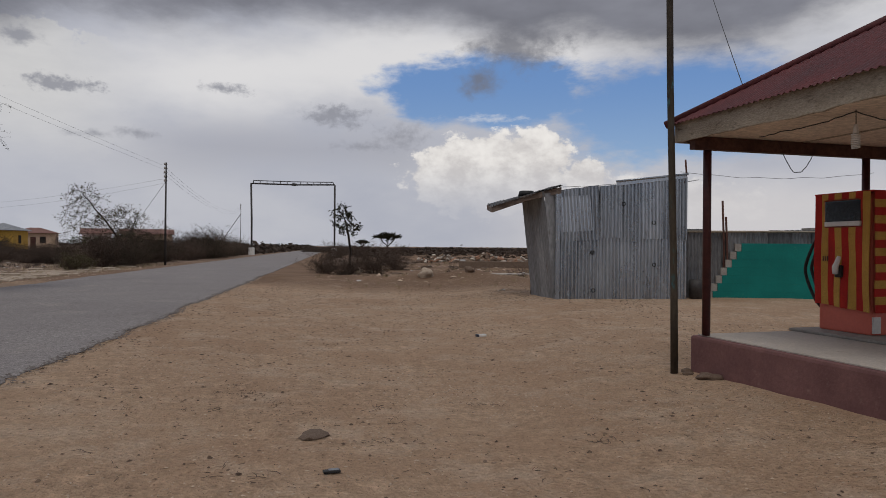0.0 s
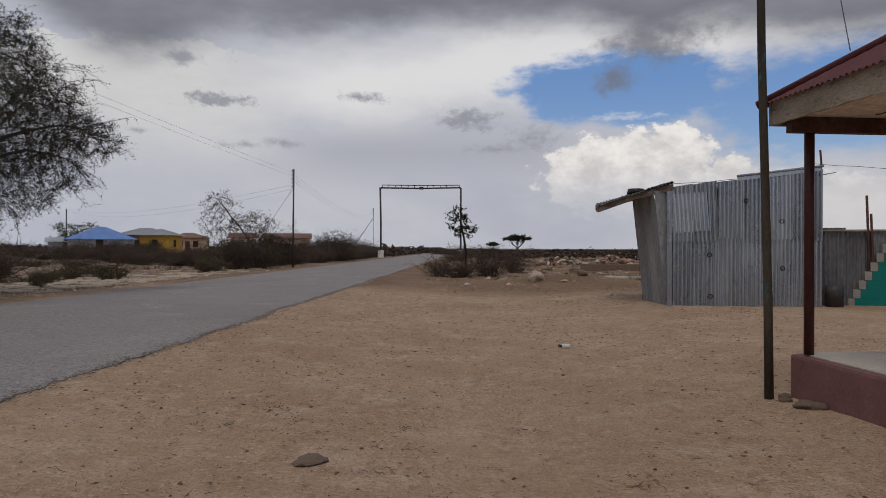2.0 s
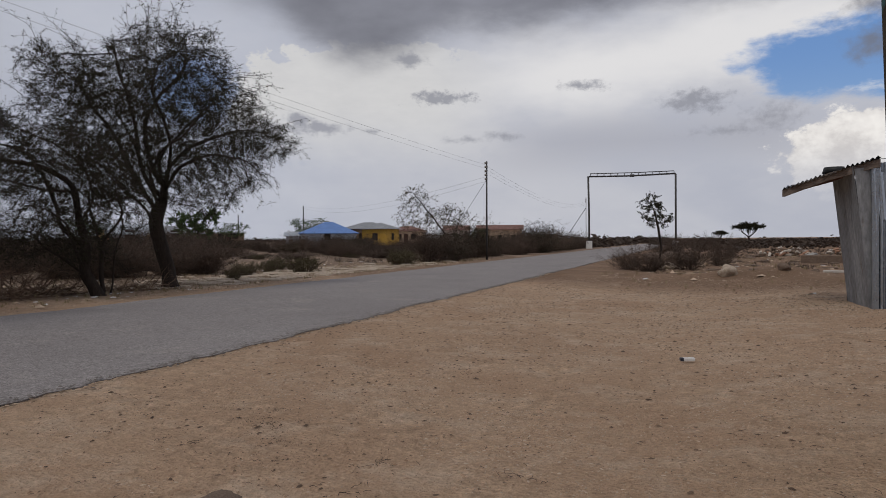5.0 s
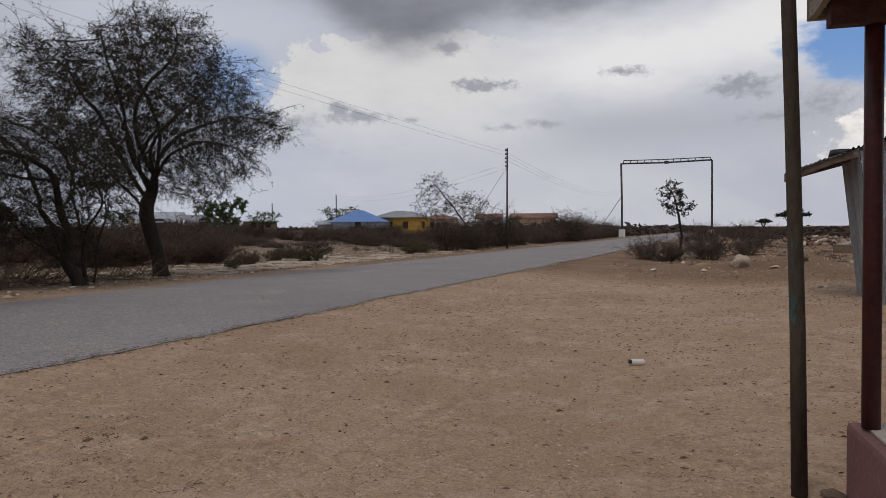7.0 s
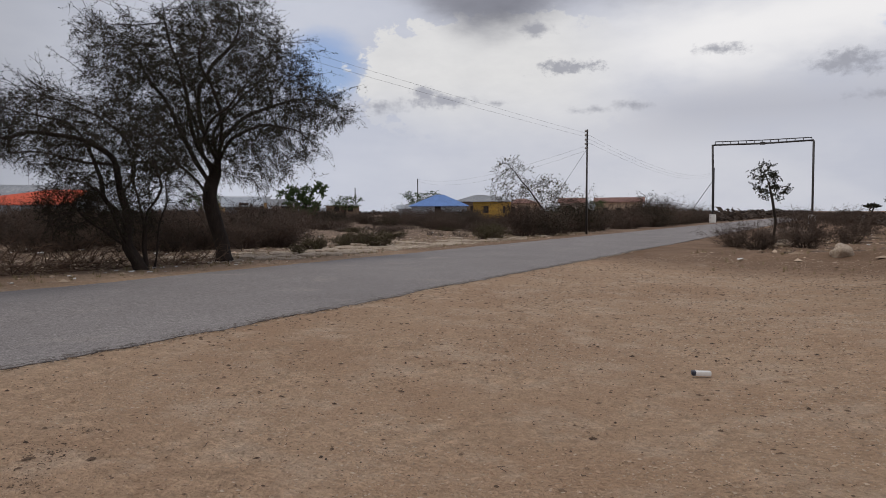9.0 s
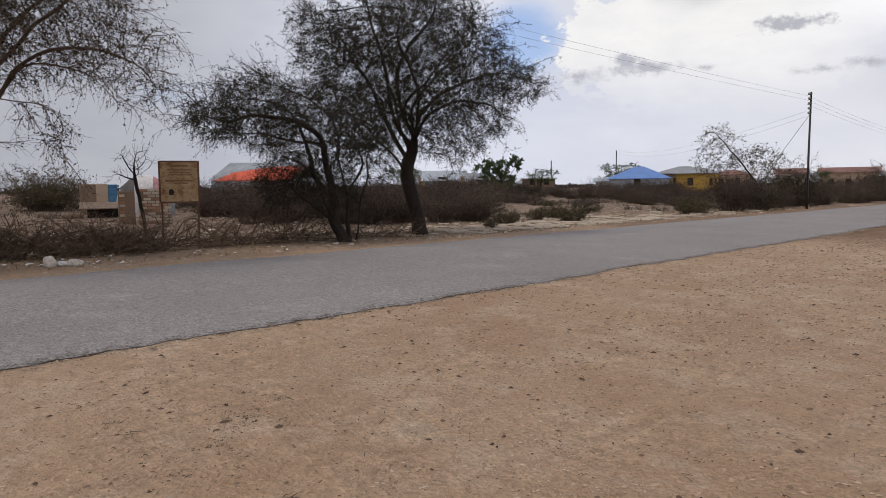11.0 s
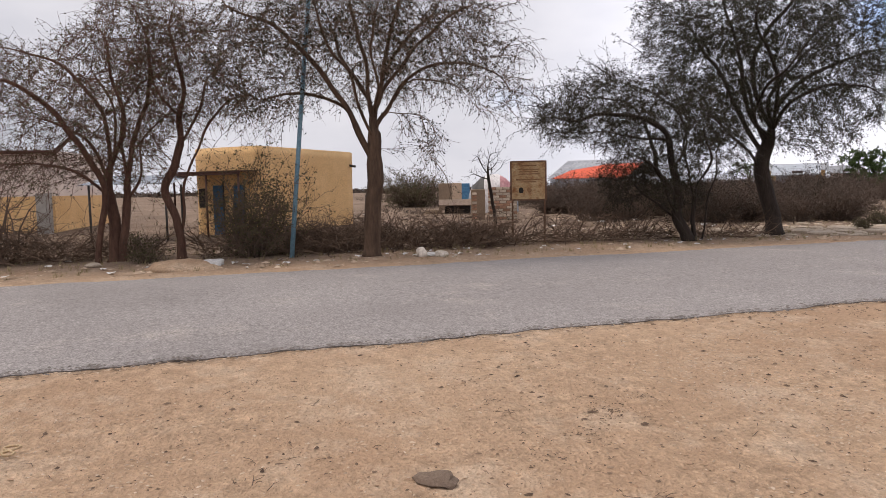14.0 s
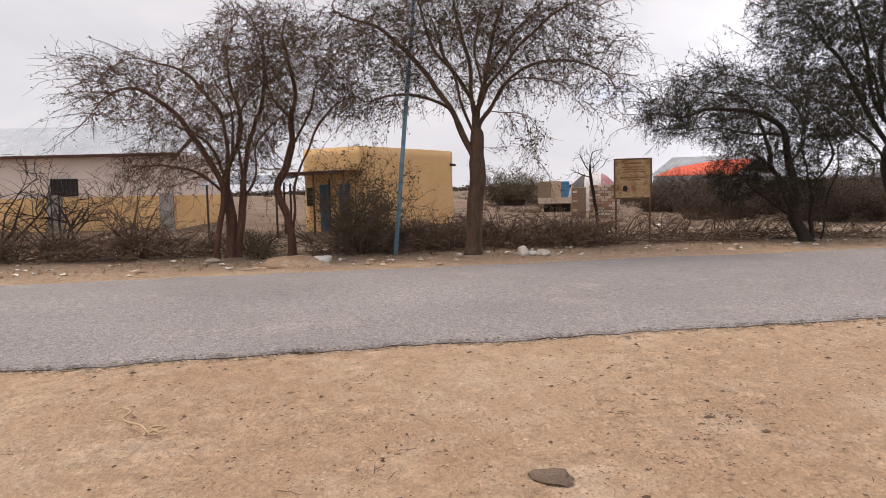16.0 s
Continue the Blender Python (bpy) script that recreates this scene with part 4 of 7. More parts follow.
limb(red_limbs, (0.02, -0.09, 2.1), (0.29, 0.36, 3.04), (0.68, 0.17, 3.93), (1.03, 0.21, 4.6), (1.43, -0.04, 4.87), fork=True)
limb(red_limbs, (0.01, -0.07, 1.84), (-0.37, -0.55, 2.65), (-0.73, -1.14, 3.08), (-1.04, -2, 3.33), fork=True)
tree("thorn_tree", pose(-13.7, 1.22, 0.17), "reddish-barked thorn tree with several stems and bare arching twigs", red_limbs,
     [(0.04, -0.2, 3.5, 1.9, 1.9, 1.7), (0.4, -2.06, 3.9, 1.2, 1.2, 0.9), (0.53, -2.74, 3.6, 0.65, 0.65, 0.6), (0.29, -1.47, 2.2, 1.2, 1.2, 0.6), (-0.1, 0.49, 4.9, 1.2, 1.2, 1.1), (-0.06, 0.29, 2.1, 1, 1, 0.6)],
     41, 4600, 0.14, 1.2, 0.18, 0.125, bark=M_BARK_RED, leaf=M_LEAF_DRY, per=3, length=0.42, leaves=1.7, size=0.03, droop=0.08, whips=0.4, taper=1.75)
slim_limbs = []
limb(slim_limbs, (0, -0, -0.05), (0, -0.02, 0.55), (0.02, -0.16, 1.12), (0.03, -0.29, 1.61), (0.01, -0.06, 2.18), (-0.01, 0.11, 2.72), (-0.01, 0.05, 3.22), (-0.02, 0.18, 3.74), (-0, 0.04, 4.51), (0, -0.04, 5.15), (-0.02, 0.14, 5.75))
limb(slim_limbs, (-0, 0, 0.41), (0.04, 0.12, 1.54), (0.07, 0.29, 2.17), (0.08, 0.63, 2.94), (0.1, 0.93, 3.31), (0.11, 1.28, 3.61), (0.11, 1.73, 3.8), fork=True)
limb(slim_limbs, (-0.01, 0.12, 2.66), (-0.23, 0.49, 3.39), (-0.43, 0.66, 4.08), (-0.65, 1.07, 4.65), (-0.87, 1.48, 4.96), fork=True)
limb(slim_limbs, (-0.01, 0.06, 3.22), (0.27, -0.32, 3.73), (0.51, -0.38, 4.32), (0.77, -0.57, 4.77), fork=True)
limb(slim_limbs, (0.01, -0.06, 2.18), (-0.15, -0.42, 2.61), (-0.34, -0.56, 3.09), (-0.51, -0.83, 3.57), fork=True)
tree("thorn_tree", pose(-13.7, 2.56, 0.17), "slim crooked thorn tree with forked reddish trunk", slim_limbs,
     [(-0.03, 0.3, 4.2, 1.4, 1.4, 1.4), (-0.13, 1.29, 3.7, 0.8, 0.8, 0.6), (-0, 0, 5.3, 0.9, 0.9, 0.7)],
     43, 2300, 0.14, 1.2, 0.19, 0.105, bark=M_BARK_RED, leaf=M_LEAF_DRY, per=3, length=0.42, leaves=1.8, size=0.03, droop=0.08, whips=0.4, taper=1.75)
tree("sapling", pose(-2.25, 38.6, 0.05), "thin young tree with a tuft of green leaves at the top",
     [[(0, 0, 0), (0.05, 0, 1.0), (-0.05, 0.0, 2.0), (-0.2, 0, 2.8)]], [(-0.35, 0, 3.2, 0.7, 0.7, 0.7), (-0.1, 0, 2.5, 0.8, 0.8, 0.5)], 51, 160, 0.18, 2.0, 0.3, 0.06, bark=M_BARK, leaf=M_LEAF_DARK, per=3, length=0.3, leaves=6, size=0.06, droop=0.1, category="young tree")
tree("leafy_tree", pose(-48.0, 55.4, 0.6), "dense dark green rounded tree beside the houses",
     [[(0, 0, 0), (0, 0.1, 1.0), (0.1, 0, 1.8)]], [(0, 0, 2.6, 1.8, 1.8, 1.5), (1.0, 0.8, 3.4, 1.2, 1.2, 0.8), (-1.1, -0.9, 3.0, 1.1, 1.1, 1.0), (0.3, -0.6, 1.5, 2.1, 2.1, 1.1)], 53, 520, 0.3, 2.5, 0.45, 0.16, bark=M_BARK, leaf=M_LEAF_GREEN, per=5, length=0.5, leaves=16, size=0.1, droop=0.05)
flat_acacia = tree("acacia_tree", pose(-1.3, 250.0, 0.0), "distant flat-topped umbrella acacia on the plain",
     [[(0, 0, 0), (0.1, 0, 1.6), (0.0, 0, 2.6)], ["from", (0.1, 0, 1.6), (-2.2, 0.4, 3.6)], ["from", (0.1, 0, 1.6), (2.4, 0, 3.8)]], [(0, 0, 4.9, 5.6, 4.0, 0.8), (0, 0, 5.6, 3.4, 3.0, 0.6)], 57, 620, 0.4, 3.0, 0.55, 0.3, tip=0.02, bark=M_BARK, leaf=M_LEAF_DARK,
     per=3, length=0.8, leaves=8, size=0.22, droop=0.0, limit=0.08)
copy_thing(flat_acacia, pose(-11.5, 285.0, 0.0, 0, 0, 70) @ Matrix.Diagonal((0.7, 0.7, 0.65, 1)))
tree("young_thorn_tree", pose(-18.0, 11.35, 0.2), "small leafless dead tree with upright bare branches",
     [[(0, 0, 0), (0.05, -0.05, 0.8), (0.05, -0.2, 1.5)]], [(0.05, -0.2, 2.3, 0.5, 0.6, 0.6), (0, -0.7, 1.9, 0.3, 0.4, 0.2)], 61, 110, 0.1, 2.0, 0.16, 0.05, tip=0.006, bark=M_BARK, leaf=None, per=1, length=0.25, leaves=0, droop=-0.08, category="dead tree")
tree("thorn_tree", pose(-17.1, 46.5, 0.2), "leaning half-bare tree above dense roadside scrub",
     [[(0, 0, 0), (0.2, -0.2, 1.2)], ["from", (0.2, -0.2, 1.2), (-0.8, -1.2, 3.0), (-1.8, -2.2, 4.6)], ["from", (0.2, -0.2, 1.2), (0.5, 0.6, 2.6)]],
     [(0.0, -0.6, 3.0, 1.8, 2.2, 1.0), (-1.5, -2.0, 4.1, 1.2, 1.4, 0.9), (-1.6, -2.6, 2.8, 1.2, 1.5, 0.7)], 67, 700, 0.2, 2.2, 0.32, 0.06, tip=0.007, bark=M_BARK, leaf=M_LEAF_DRY, per=2, length=0.5, leaves=2, size=0.06, droop=0.05)


# ---- shrubs ----
def shrub(name, m, label, seed, radius, height, stems, twigs, leaves, leaf_size, twig_mat, leaf_mat, spread=1.0, group="", category="shrub", thick=0.018):
    """Many stems that fork twice from one root, with fine twigs and scattered leaves."""
    rng = random.Random(seed)
    ob = base(name, m, label, category, group)
    v, f, lv, lf = [], [], [], []

    def shoot(p, d, L, r, level):
        line, rr = [p], [r]
        q = p
        seg = 4 if level < 2 else 3
        for s in range(seg):
            d = (d + Vector((rng.gauss(0, 0.2), rng.gauss(0, 0.2), rng.gauss(0, 0.16) + (0.05 if level == 0 else -0.03)))).normalized()
            q = q + d * (L / seg)
            if q.z < 0.02:
                q.z = 0.02 + rng.random() * 0.04
            line.append(q.copy())
            rr.append(r * (1 - 0.75 * (s + 1) / seg) + 0.0015)
        tube_data(line, rr, 5 if level == 0 else 3, v, f)
        if level < 2:
            for _ in range(twigs):
                i = rng.randint(1, seg)
                nd = (d * 0.6 + Vector((rng.gauss(0, 0.7), rng.gauss(0, 0.7), rng.gauss(0.05, 0.5)))).normalized()
                shoot(line[i], nd, L * rng.uniform(0.35, 0.65), rr[i] * 0.75 + 0.001, level + 1)
        if level >= 1:
            for _ in range(int(leaves + rng.random())):
                c = line[rng.randint(1, seg)] + Vector((rng.gauss(0, 0.05), rng.gauss(0, 0.05), rng.gauss(0, 0.05)))
                u = Vector((rng.gauss(0, 1), rng.gauss(0, 1), rng.gauss(0, 1))).normalized()
                w = u.cross(Vector((rng.gauss(0, 1), rng.gauss(0, 1), 0.3))).normalized()
                s = leaf_size * rng.uniform(0.6, 1.4)
                b0 = len(lv)
                for k in (c - u * s, c + w * s * 0.5, c + u * s, c - w * s * 0.5):
                    lv.append(tuple(k))
                lf.append((b0, b0 + 1, b0 + 2, b0 + 3))
    for _ in range(stems):
        a = rng.uniform(0, 2 * math.pi)
        lean = rng.uniform(0.1, 1.0) * spread
        d = Vector((math.cos(a) * lean, math.sin(a) * lean, 1.0)).normalized()
        L = min(height / max(0.25, d.z), radius * 1.6 / max(0.2, math.hypot(d.x, d.y)) + 0.1) * rng.uniform(0.6, 1.0)
        rb = radius * 0.3 * math.sqrt(rng.random())
        shoot(Vector((math.cos(a) * rb, math.sin(a) * rb, -0.03)), d, L * 0.8, thick * rng.uniform(0.6, 1.3), 0)
    raw("branchwork", v, f, twig_mat, ob)
    if lf:
        raw("foliage", lv, lf, leaf_mat, ob)
    return ob


def at_ground(x, y, rz=0.0, s=1.0, sz=None, dz=0.0):
    return pose(x, y, ground_height(x, y) + dz, 0, 0, rz) @ Matrix.Diagonal((s, s, sz or s, 1))


# masters stand at their own places in the scrub, copies share their meshes
SCRUB = "scrub beside the road"
rng = random.Random(5)
dense = shrub("shrub", at_ground(-17.3, 44.0), "dense tangled grey-brown thorn shrub", 101, 1.6, 1.8, 40, 5, 3, 0.026, M_TWIG, M_SCRUB, 1.2, SCRUB)
dark = shrub("shrub", at_ground(-18.6, 49.0), "dark dense thorn bush with olive leaves", 102, 1.7, 2.0, 40, 5, 4, 0.034, M_TWIG, M_LEAF_DARK, 1.1, SCRUB)
low = shrub("shrub", at_ground(-15.6, 27.5), "low olive-green bush on stony ground", 103, 0.9, 0.7, 26, 4, 4, 0.03, M_TWIG, M_LEAF_DRY, 1.4, SCRUB)
bare = shrub("shrub", at_ground(-22.0, 22.0), "bare brown thorny shrub", 104, 1.2, 1.3, 40, 5, 1, 0.025, M_TWIG, M_SCRUB, 1.2, SCRUB)
masters = [dense, dark, low, bare]
# hedge-like scrub along the far side of the road
for i in range(28):
    y = 42.0 + 2.3 * i + rng.uniform(-0.8, 0.8)
    for off in (rng.uniform(2.2, 3.4), rng.uniform(5.0, 8.0)):
        if y < 52 and off > 4:
            continue
        x = road_right(y) - 7.0 - off
        s = rng.uniform(0.75, 1.25) * (1.0 + 0.004 * max(0, y - 60))
        copy_thing(rng.choice((dense, dark, dense, bare)), at_ground(x, y, rng.uniform(0, 360), s, s * rng.uniform(0.8, 1.1)))
# scrub on the waste ground between road and village
for i in range(75):
    y = rng.uniform(12, 80)
    x = road_right(y) - 7.0 - rng.uniform(7.0, 36.0)
    if math.hypot(x - 3.2, y - 4.8) < 28.5 or (y < 20 and x > -33):
        continue
    if x > -20 and y > 22 and y < 44 and rng.random() < 0.75:
        continue
    s = rng.uniform(0.6, 1.15)
    copy_thing(rng.choice((bare, bare, dense, low)), at_ground(x, y, rng.uniform(0, 360), s, s * rng.uniform(0.35, 0.6)))
for x, y, s in ((-16.4, 24.5, 0.8), (-17.2, 27.0, 0.8), (-14.9, 22.2, 0.45), (-19.0, 30.0, 0.8), (-15.6, 36.5, 1.1), (-16.4, 38.5, 1.2)):
    copy_thing(low, at_ground(x, y, rng.uniform(0, 360), s))
# thickets behind the two big trees and the sign
for i in range(250):
    x = rng.uniform(-42.0, -18.0)
    y = rng.uniform(12.0, 46.0)
    s = rng.uniform(0.8, 1.25)
    if not 0.40 * (3.2 - x) + 4.8 < y < 0.98 * (3.2 - x) + 3.5 or math.hypot(x - 3.2, y - 4.8) < 28.5 + 3 * noise.noise(Vector((x * 0.3, y * 0.3, 1.0))):
        continue
    copy_thing(rng.choice((bare, bare, dense)), at_ground(x, y, rng.uniform(0, 360), s, s * 0.8))
for x, y, s in ((-2.3, 35.0, 0.9), (-3.4, 36.2, 0.7), (-1.0, 38.5, 0.9), (-1.6, 44.0, 0.9), (0.4, 43.0, 0.8), (0.0, 55.0, 1.0), (-5.0, 62.0, 1.0), (-6.5, 85.0, 1.2), (-4.0, 90.0, 1.3)):
    copy_thing(rng.choice((bare, dense)), at_ground(x, y, rng.uniform(0, 360), s, s * 0.8))
for x, y, s in ((-38.0, 70.0, 1.1), (-36.0, 66.0, 1.0), (-41.0, 75.0, 1.1), (-33.5, 62.0, 0.9), (-44.0, 72.0, 1.0), (-47.0, 78.0, 1.0), (-36.0, 76.0, 1.0), (-31.0, 70.0, 0.9), (-50.0, 75.0, 1.0)):
    copy_thing(rng.choice((dense, dark)), at_ground(x, y, rng.uniform(0, 360), s, s * 0.75))
for i in range(60):
    r_, a_ = rng.uniform(52, 84), radians(rng.uniform(-60, -30))
    s = rng.uniform(0.7, 1.15)
    copy_thing(rng.choice((dense, dark, dense)), at_ground(3.2 + r_ * math.sin(a_), 4.8 + r_ * math.cos(a_), rng.uniform(0, 360), s, s * rng.uniform(0.6, 0.85)))
shrub("shrub", at_ground(-13.75, 4.1), "tall twiggy bush with small grey-green leaves before the ochre wall", 111, 0.95, 2.3, 30, 5, 6, 0.027, M_TWIG, M_LEAF_DRY, 0.75)
shrub("shrub", at_ground(-15.3, -3.2), "leafless dead shrub with crooked black stems", 112, 1.2, 2.6, 7, 5, 0, 0.03, M_BARK, M_SCRUB, 0.8, thick=0.04)
shrub("shrub", at_ground(-14.6, -1.2), "leafless leaning shrub with fine upright twigs", 113, 1.1, 2.3, 12, 5, 0, 0.03, M_TWIG, M_SCRUB, 0.9, thick=0.025)
shrub("shrub", at_ground(-14.8, -4.8), "bare dead shrub with forked dark stems", 114, 1.0, 2.8, 5, 5, 0, 0.03, M_BARK, M_SCRUB, 0.6, thick=0.045)
shrub("shrub", at_ground(-13.2, 1.9), "small grey-green bush at the roadside", 115, 0.55, 0.6, 16, 4, 3, 0.025, M_TWIG, M_LEAF_DRY, 1.2)
shrub("shrub", at_ground(-40.9, 13.25), "large dry spiky palm-like bush", 116, 2.6, 2.1, 80, 5, 3, 0.05, M_TWIG, M_LEAF_DRY, 1.3, thick=0.03)


def brush(name, m, label, seed, length, height, count):
    """A heap of cut thorn branches laid as a fence."""
    r = random.Random(seed)
    v, f = [], []
    for _ in range(count):
        p = Vector((r.uniform(-length / 2, length / 2), r.gauss(0, 0.34), r.uniform(0.0, height * 0.5)))
        a = r.gauss(0, 0.7) + (math.pi if r.random() < 0.5 else 0)
        d = Vector((math.cos(a), math.sin(a) * 0.8, r.uniform(-0.2, 1.15) if r.random() < 0.75 else r.uniform(0.8, 2.2))).normalized()
        L, rad = r.uniform(0.6, 1.5), r.uniform(0.006, 0.02)
        line, q = [p], p
        for s in range(5):
            d = (d + Vector((r.gauss(0, 0.25), r.gauss(0, 0.25), r.gauss(-0.06, 0.2)))).normalized()
            q = q + d * L / 5
            if q.z < 0.01:
                q.z = 0.01
            if q.z > height * (0.8 + 0.5 * math.sin(q.x * 2.3 + seed) ** 2):
                d.z -= 0.5
            line.append(q.copy())
        tube_data(line, [rad, rad * 0.9, rad * 0.75, rad * 0.6, rad * 0.4, 0.002], 5, v, f)
        for _ in range(6):
            i = r.randint(1, 4)
            d2 = Vector((r.gauss(0, 1), r.gauss(0, 1), r.gauss(0.2, 0.7))).normalized()
            e = line[i] + d2 * r.uniform(0.1, 0.28)
            g = e + (d2 + Vector((r.gauss(0, 0.4), r.gauss(0, 0.4), r.gauss(0, 0.4)))) * r.uniform(0.08, 0.2)
            e.z, g.z = max(e.z, 0.01), max(g.z, 0.01)
            tube_data([line[i], e, g], [rad * 0.4, rad * 0.28, 0.0015], 3, v, f)
    ob = raw(name, v, f, M_BRUSH)
    ob.matrix_basis = m
    return tagged(ob, label, "brush fence", "brush fence along the road")


b_a = brush("brush_fence", at_ground(-13.9, -6.0, 90), "tangled heap of cut grey thorn branches", 201, 2.6, 0.72, 190)
b_b = brush("brush_fence", at_ground(-14.2, 8.6, 88), "tangled heap of cut brown thorn branches", 202, 2.6, 0.72, 170)
b_c = brush("brush_fence", at_ground(-14.3, 13.2, 92), "low scattered thorn branches with bare ends", 203, 2.6, 0.5, 75)
for k, (x, y, s) in enumerate(((-14.0, -8.4, 1.0), (-14.1, -3.6, 1.0), (-14.3, -1.3, 0.95), (-14.6, 1.0, 0.8), (-14.3, 5.2, 0.95), (-14.3, 7.0, 1.0), (-14.3, 9.7, 0.8), (-14.6, 4.0, 0.9), (-14.9, 6.2, 0.8))):
    copy_thing((b_a, b_b)[k % 2], at_ground(x, y, 90 + rng.uniform(-14, 14) + (180 if k % 3 == 0 else 0), s))
for x, y, s in ((-14.2, 11.2, 1.0), (-14.6, 14.9, 0.8), (-13.9, 16.8, 0.7)):
    copy_thing(b_c, at_ground(x, y, 90 + rng.uniform(-20, 20), s))


# ---- fuel station: platform, canopy, pump ----
STATION = pose(3.42, 7.85, 0.0, 0, 0, 12)
platform = base("platform", STATION, "raised concrete platform with maroon painted sides", "platform")
bm = bmesh.new()
box(bm, 0.0, -6.2, -0.1, 5.6, 0.0, 0.515, 0.035)
for v in bm.verts:
    v.co += Vector((noise.noise(v.co * 1.7), noise.noise(v.co * 1.7 + Vector((9, 0, 0))), 0)) * 0.01
part("kerb", bm, M_PLINTH, platform, "maroon painted concrete side")
part("slab", boxed(0.06, -6.14, 0.515, 5.54, -0.06, 0.53, 0.004), M_CONCRETE, platform, "dusty pale concrete top")

canopy = base("canopy", STATION, "open canopy with maroon hipped sheet roof on steel posts", "canopy")
EX0, EX1, EY0, EY1 = -0.2, 5.8, -6.4, 0.05
for x, y in ((0.07, -0.19), (2.3, -0.2), (5.4, -0.2), (0.1, -6.0), (2.75, -6.0), (5.4, -6.0)):
    tube("post", [(x, y, 0.53), (x, y, 2.0), (x, y, 2.68)], 0.045, M_POST_RED, canopy, "dark maroon round steel post", 14)
for x0, y0, x1, y1 in ((EX0, EY1 - 0.05, EX1, EY1 - 0.015), (EX0, EY0 + 0.015, EX1, EY0 + 0.05), (EX1 - 0.05, EY0 + 0.06, EX1 - 0.015, EY1 - 0.06)):
    part("fascia", boxed(x0, y0, 2.70, x1, y1, 2.915, 0.006), M_TIMBER, canopy, "weathered fascia board")
bm = bmesh.new()
box(bm, EX0 + 0.0, EY0 + 0.06, 2.69, EX0 + 0.035, EY1 - 0.06, 2.93)
bmesh.ops.subdivide_edges(bm, edges=[e for e in bm.edges if abs(e.verts[0].co.y - e.verts[1].co.y) > 1], cuts=60)
for v in bm.verts:
    v.co.z += 0.022 * noise.noise(v.co * 3.0) + 0.012 * noise.noise(v.co * 9.0)
    v.co.x += 0.012 * noise.noise(v.co * 4.0 + Vector((3, 1, 7)))
part("fascia", bm, M_TIMBER, canopy, "chipped and stained fascia board")
for y in (-0.22, -3.1, -6.0):
    part("beam", boxed(EX0 + 0.05, y - 0.05, 2.60, EX1 - 0.06, y + 0.05, 2.74, 0.006), M_BEAM, canopy, "dark red-brown beam")
for x in (0.1, 2.75, 5.4):
    part("beam", boxed(x - 0.045, -5.9, 2.63, x + 0.045, -0.3, 2.735, 0.006), M_BEAM, canopy, "dark red-brown beam") if x > 0.2 else None
for i in range(4):
    for j in range(4):
        x0, y0 = EX0 + 0.06 + i * 1.46, EY0 + 0.07 + j * 1.57
        part("soffit_panel", boxed(x0 + 0.006, y0 + 0.006, 2.745, x0 + 1.452, y0 + 1.564, 2.757, 0.002), M_SOFFIT, canopy)
for i in range(3):
    x0 = EX0 + 0.06 + (i + 1) * 1.46
    part("batten", boxed(x0 - 0.02, EY0 + 0.08, 2.735, x0 + 0.02, EY1 - 0.08, 2.746, 0.002), M_TIMBER, canopy)


def hip_side(name, a, b, apex, material, parent, label, pitch=0.076, depth=0.018):
    """A corrugated triangular roof slope from the eave a-b up to the apex."""
    a, b, c = Vector(a), Vector(b), Vector(apex)
    u = (b - a).normalized()
    L = (b - a).length
    foot = a + u * (c - a).dot(u)
    up = (c - foot)
    H = up.length
    up.normalize()
    nrm = u.cross(up).normalized()
    if nrm.z < 0:
        nrm = -nrm
    s0 = (c - a).dot(u)
    n = int(L / pitch) * 6
    verts, faces = [], []
    for i in range(n + 1):
        x = L * i / n
        h = H * (x / s0 if x < s0 else (L - x) / max(1e-6, L - s0))
        w = nrm * (math.sin(2 * math.pi * x / pitch) * depth / 2)
        for k in range(7):
            p = a + u * x + up * (h * k / 6) + w
            if k == 0:
                p -= up * 0.012 * noise.noise(Vector((x * 6, 3, 0)))
            verts.append(tuple(p))
    for i in range(n):
        for k in range(6):
            faces.append((i * 7 + k, (i + 1) * 7 + k, (i + 1) * 7 + k + 1, i * 7 + k + 1))
    return raw(name, verts, faces, material, parent, label, True)


RX0, RX1, RY0, RY1 = -0.26, 5.9, -6.48, 0.13
APEX = (2.8, -3.17, 4.72)
corners = [(RX0, RY1, 2.905), (RX0, RY0, 2.905), (RX1, RY0, 2.905), (RX1, RY1, 2.905)]
for i in range(4):
    hip_side("roof_slope", corners[i], corners[(i + 1) % 4], APEX, M_ROOF_RED, canopy, "faded maroon corrugated sheet")
for c in corners:
    tube("ridge_cap", [(c[0], c[1], c[2] + 0.01), (APEX[0], APEX[1], APEX[2] + 0.02)], 0.045, M_ROOF_RED, canopy, "", 8)

plinth = base("pump_plinth", STATION, "low grey concrete plinth under the fuel pump", "plinth")
part("slab", boxed(1.35, -1.9, 0.53, 2.6, 0.0 - 0.02, 0.565, 0.012), M_CONC_GREY, plinth)

pump = base("fuel_pump", STATION @ pose(1.62, -0.92, 0.565), "old fuel pump wrapped in red and yellow striped cloth", "fuel pump")
PW, PD = 0.5, 0.76  # depth across, width along the platform
part("cabinet", boxed(0.02, 0.02, 0.0, PW - 0.02, PD - 0.02, 1.56, 0.02), M_PUMP, pump, "salmon red steel cabinet")
part("corner_panel", boxed(0.03, 0.008, 0.02, 0.14, 0.03, 0.20, 0.004), M_WHITE, pump, "white base panel")


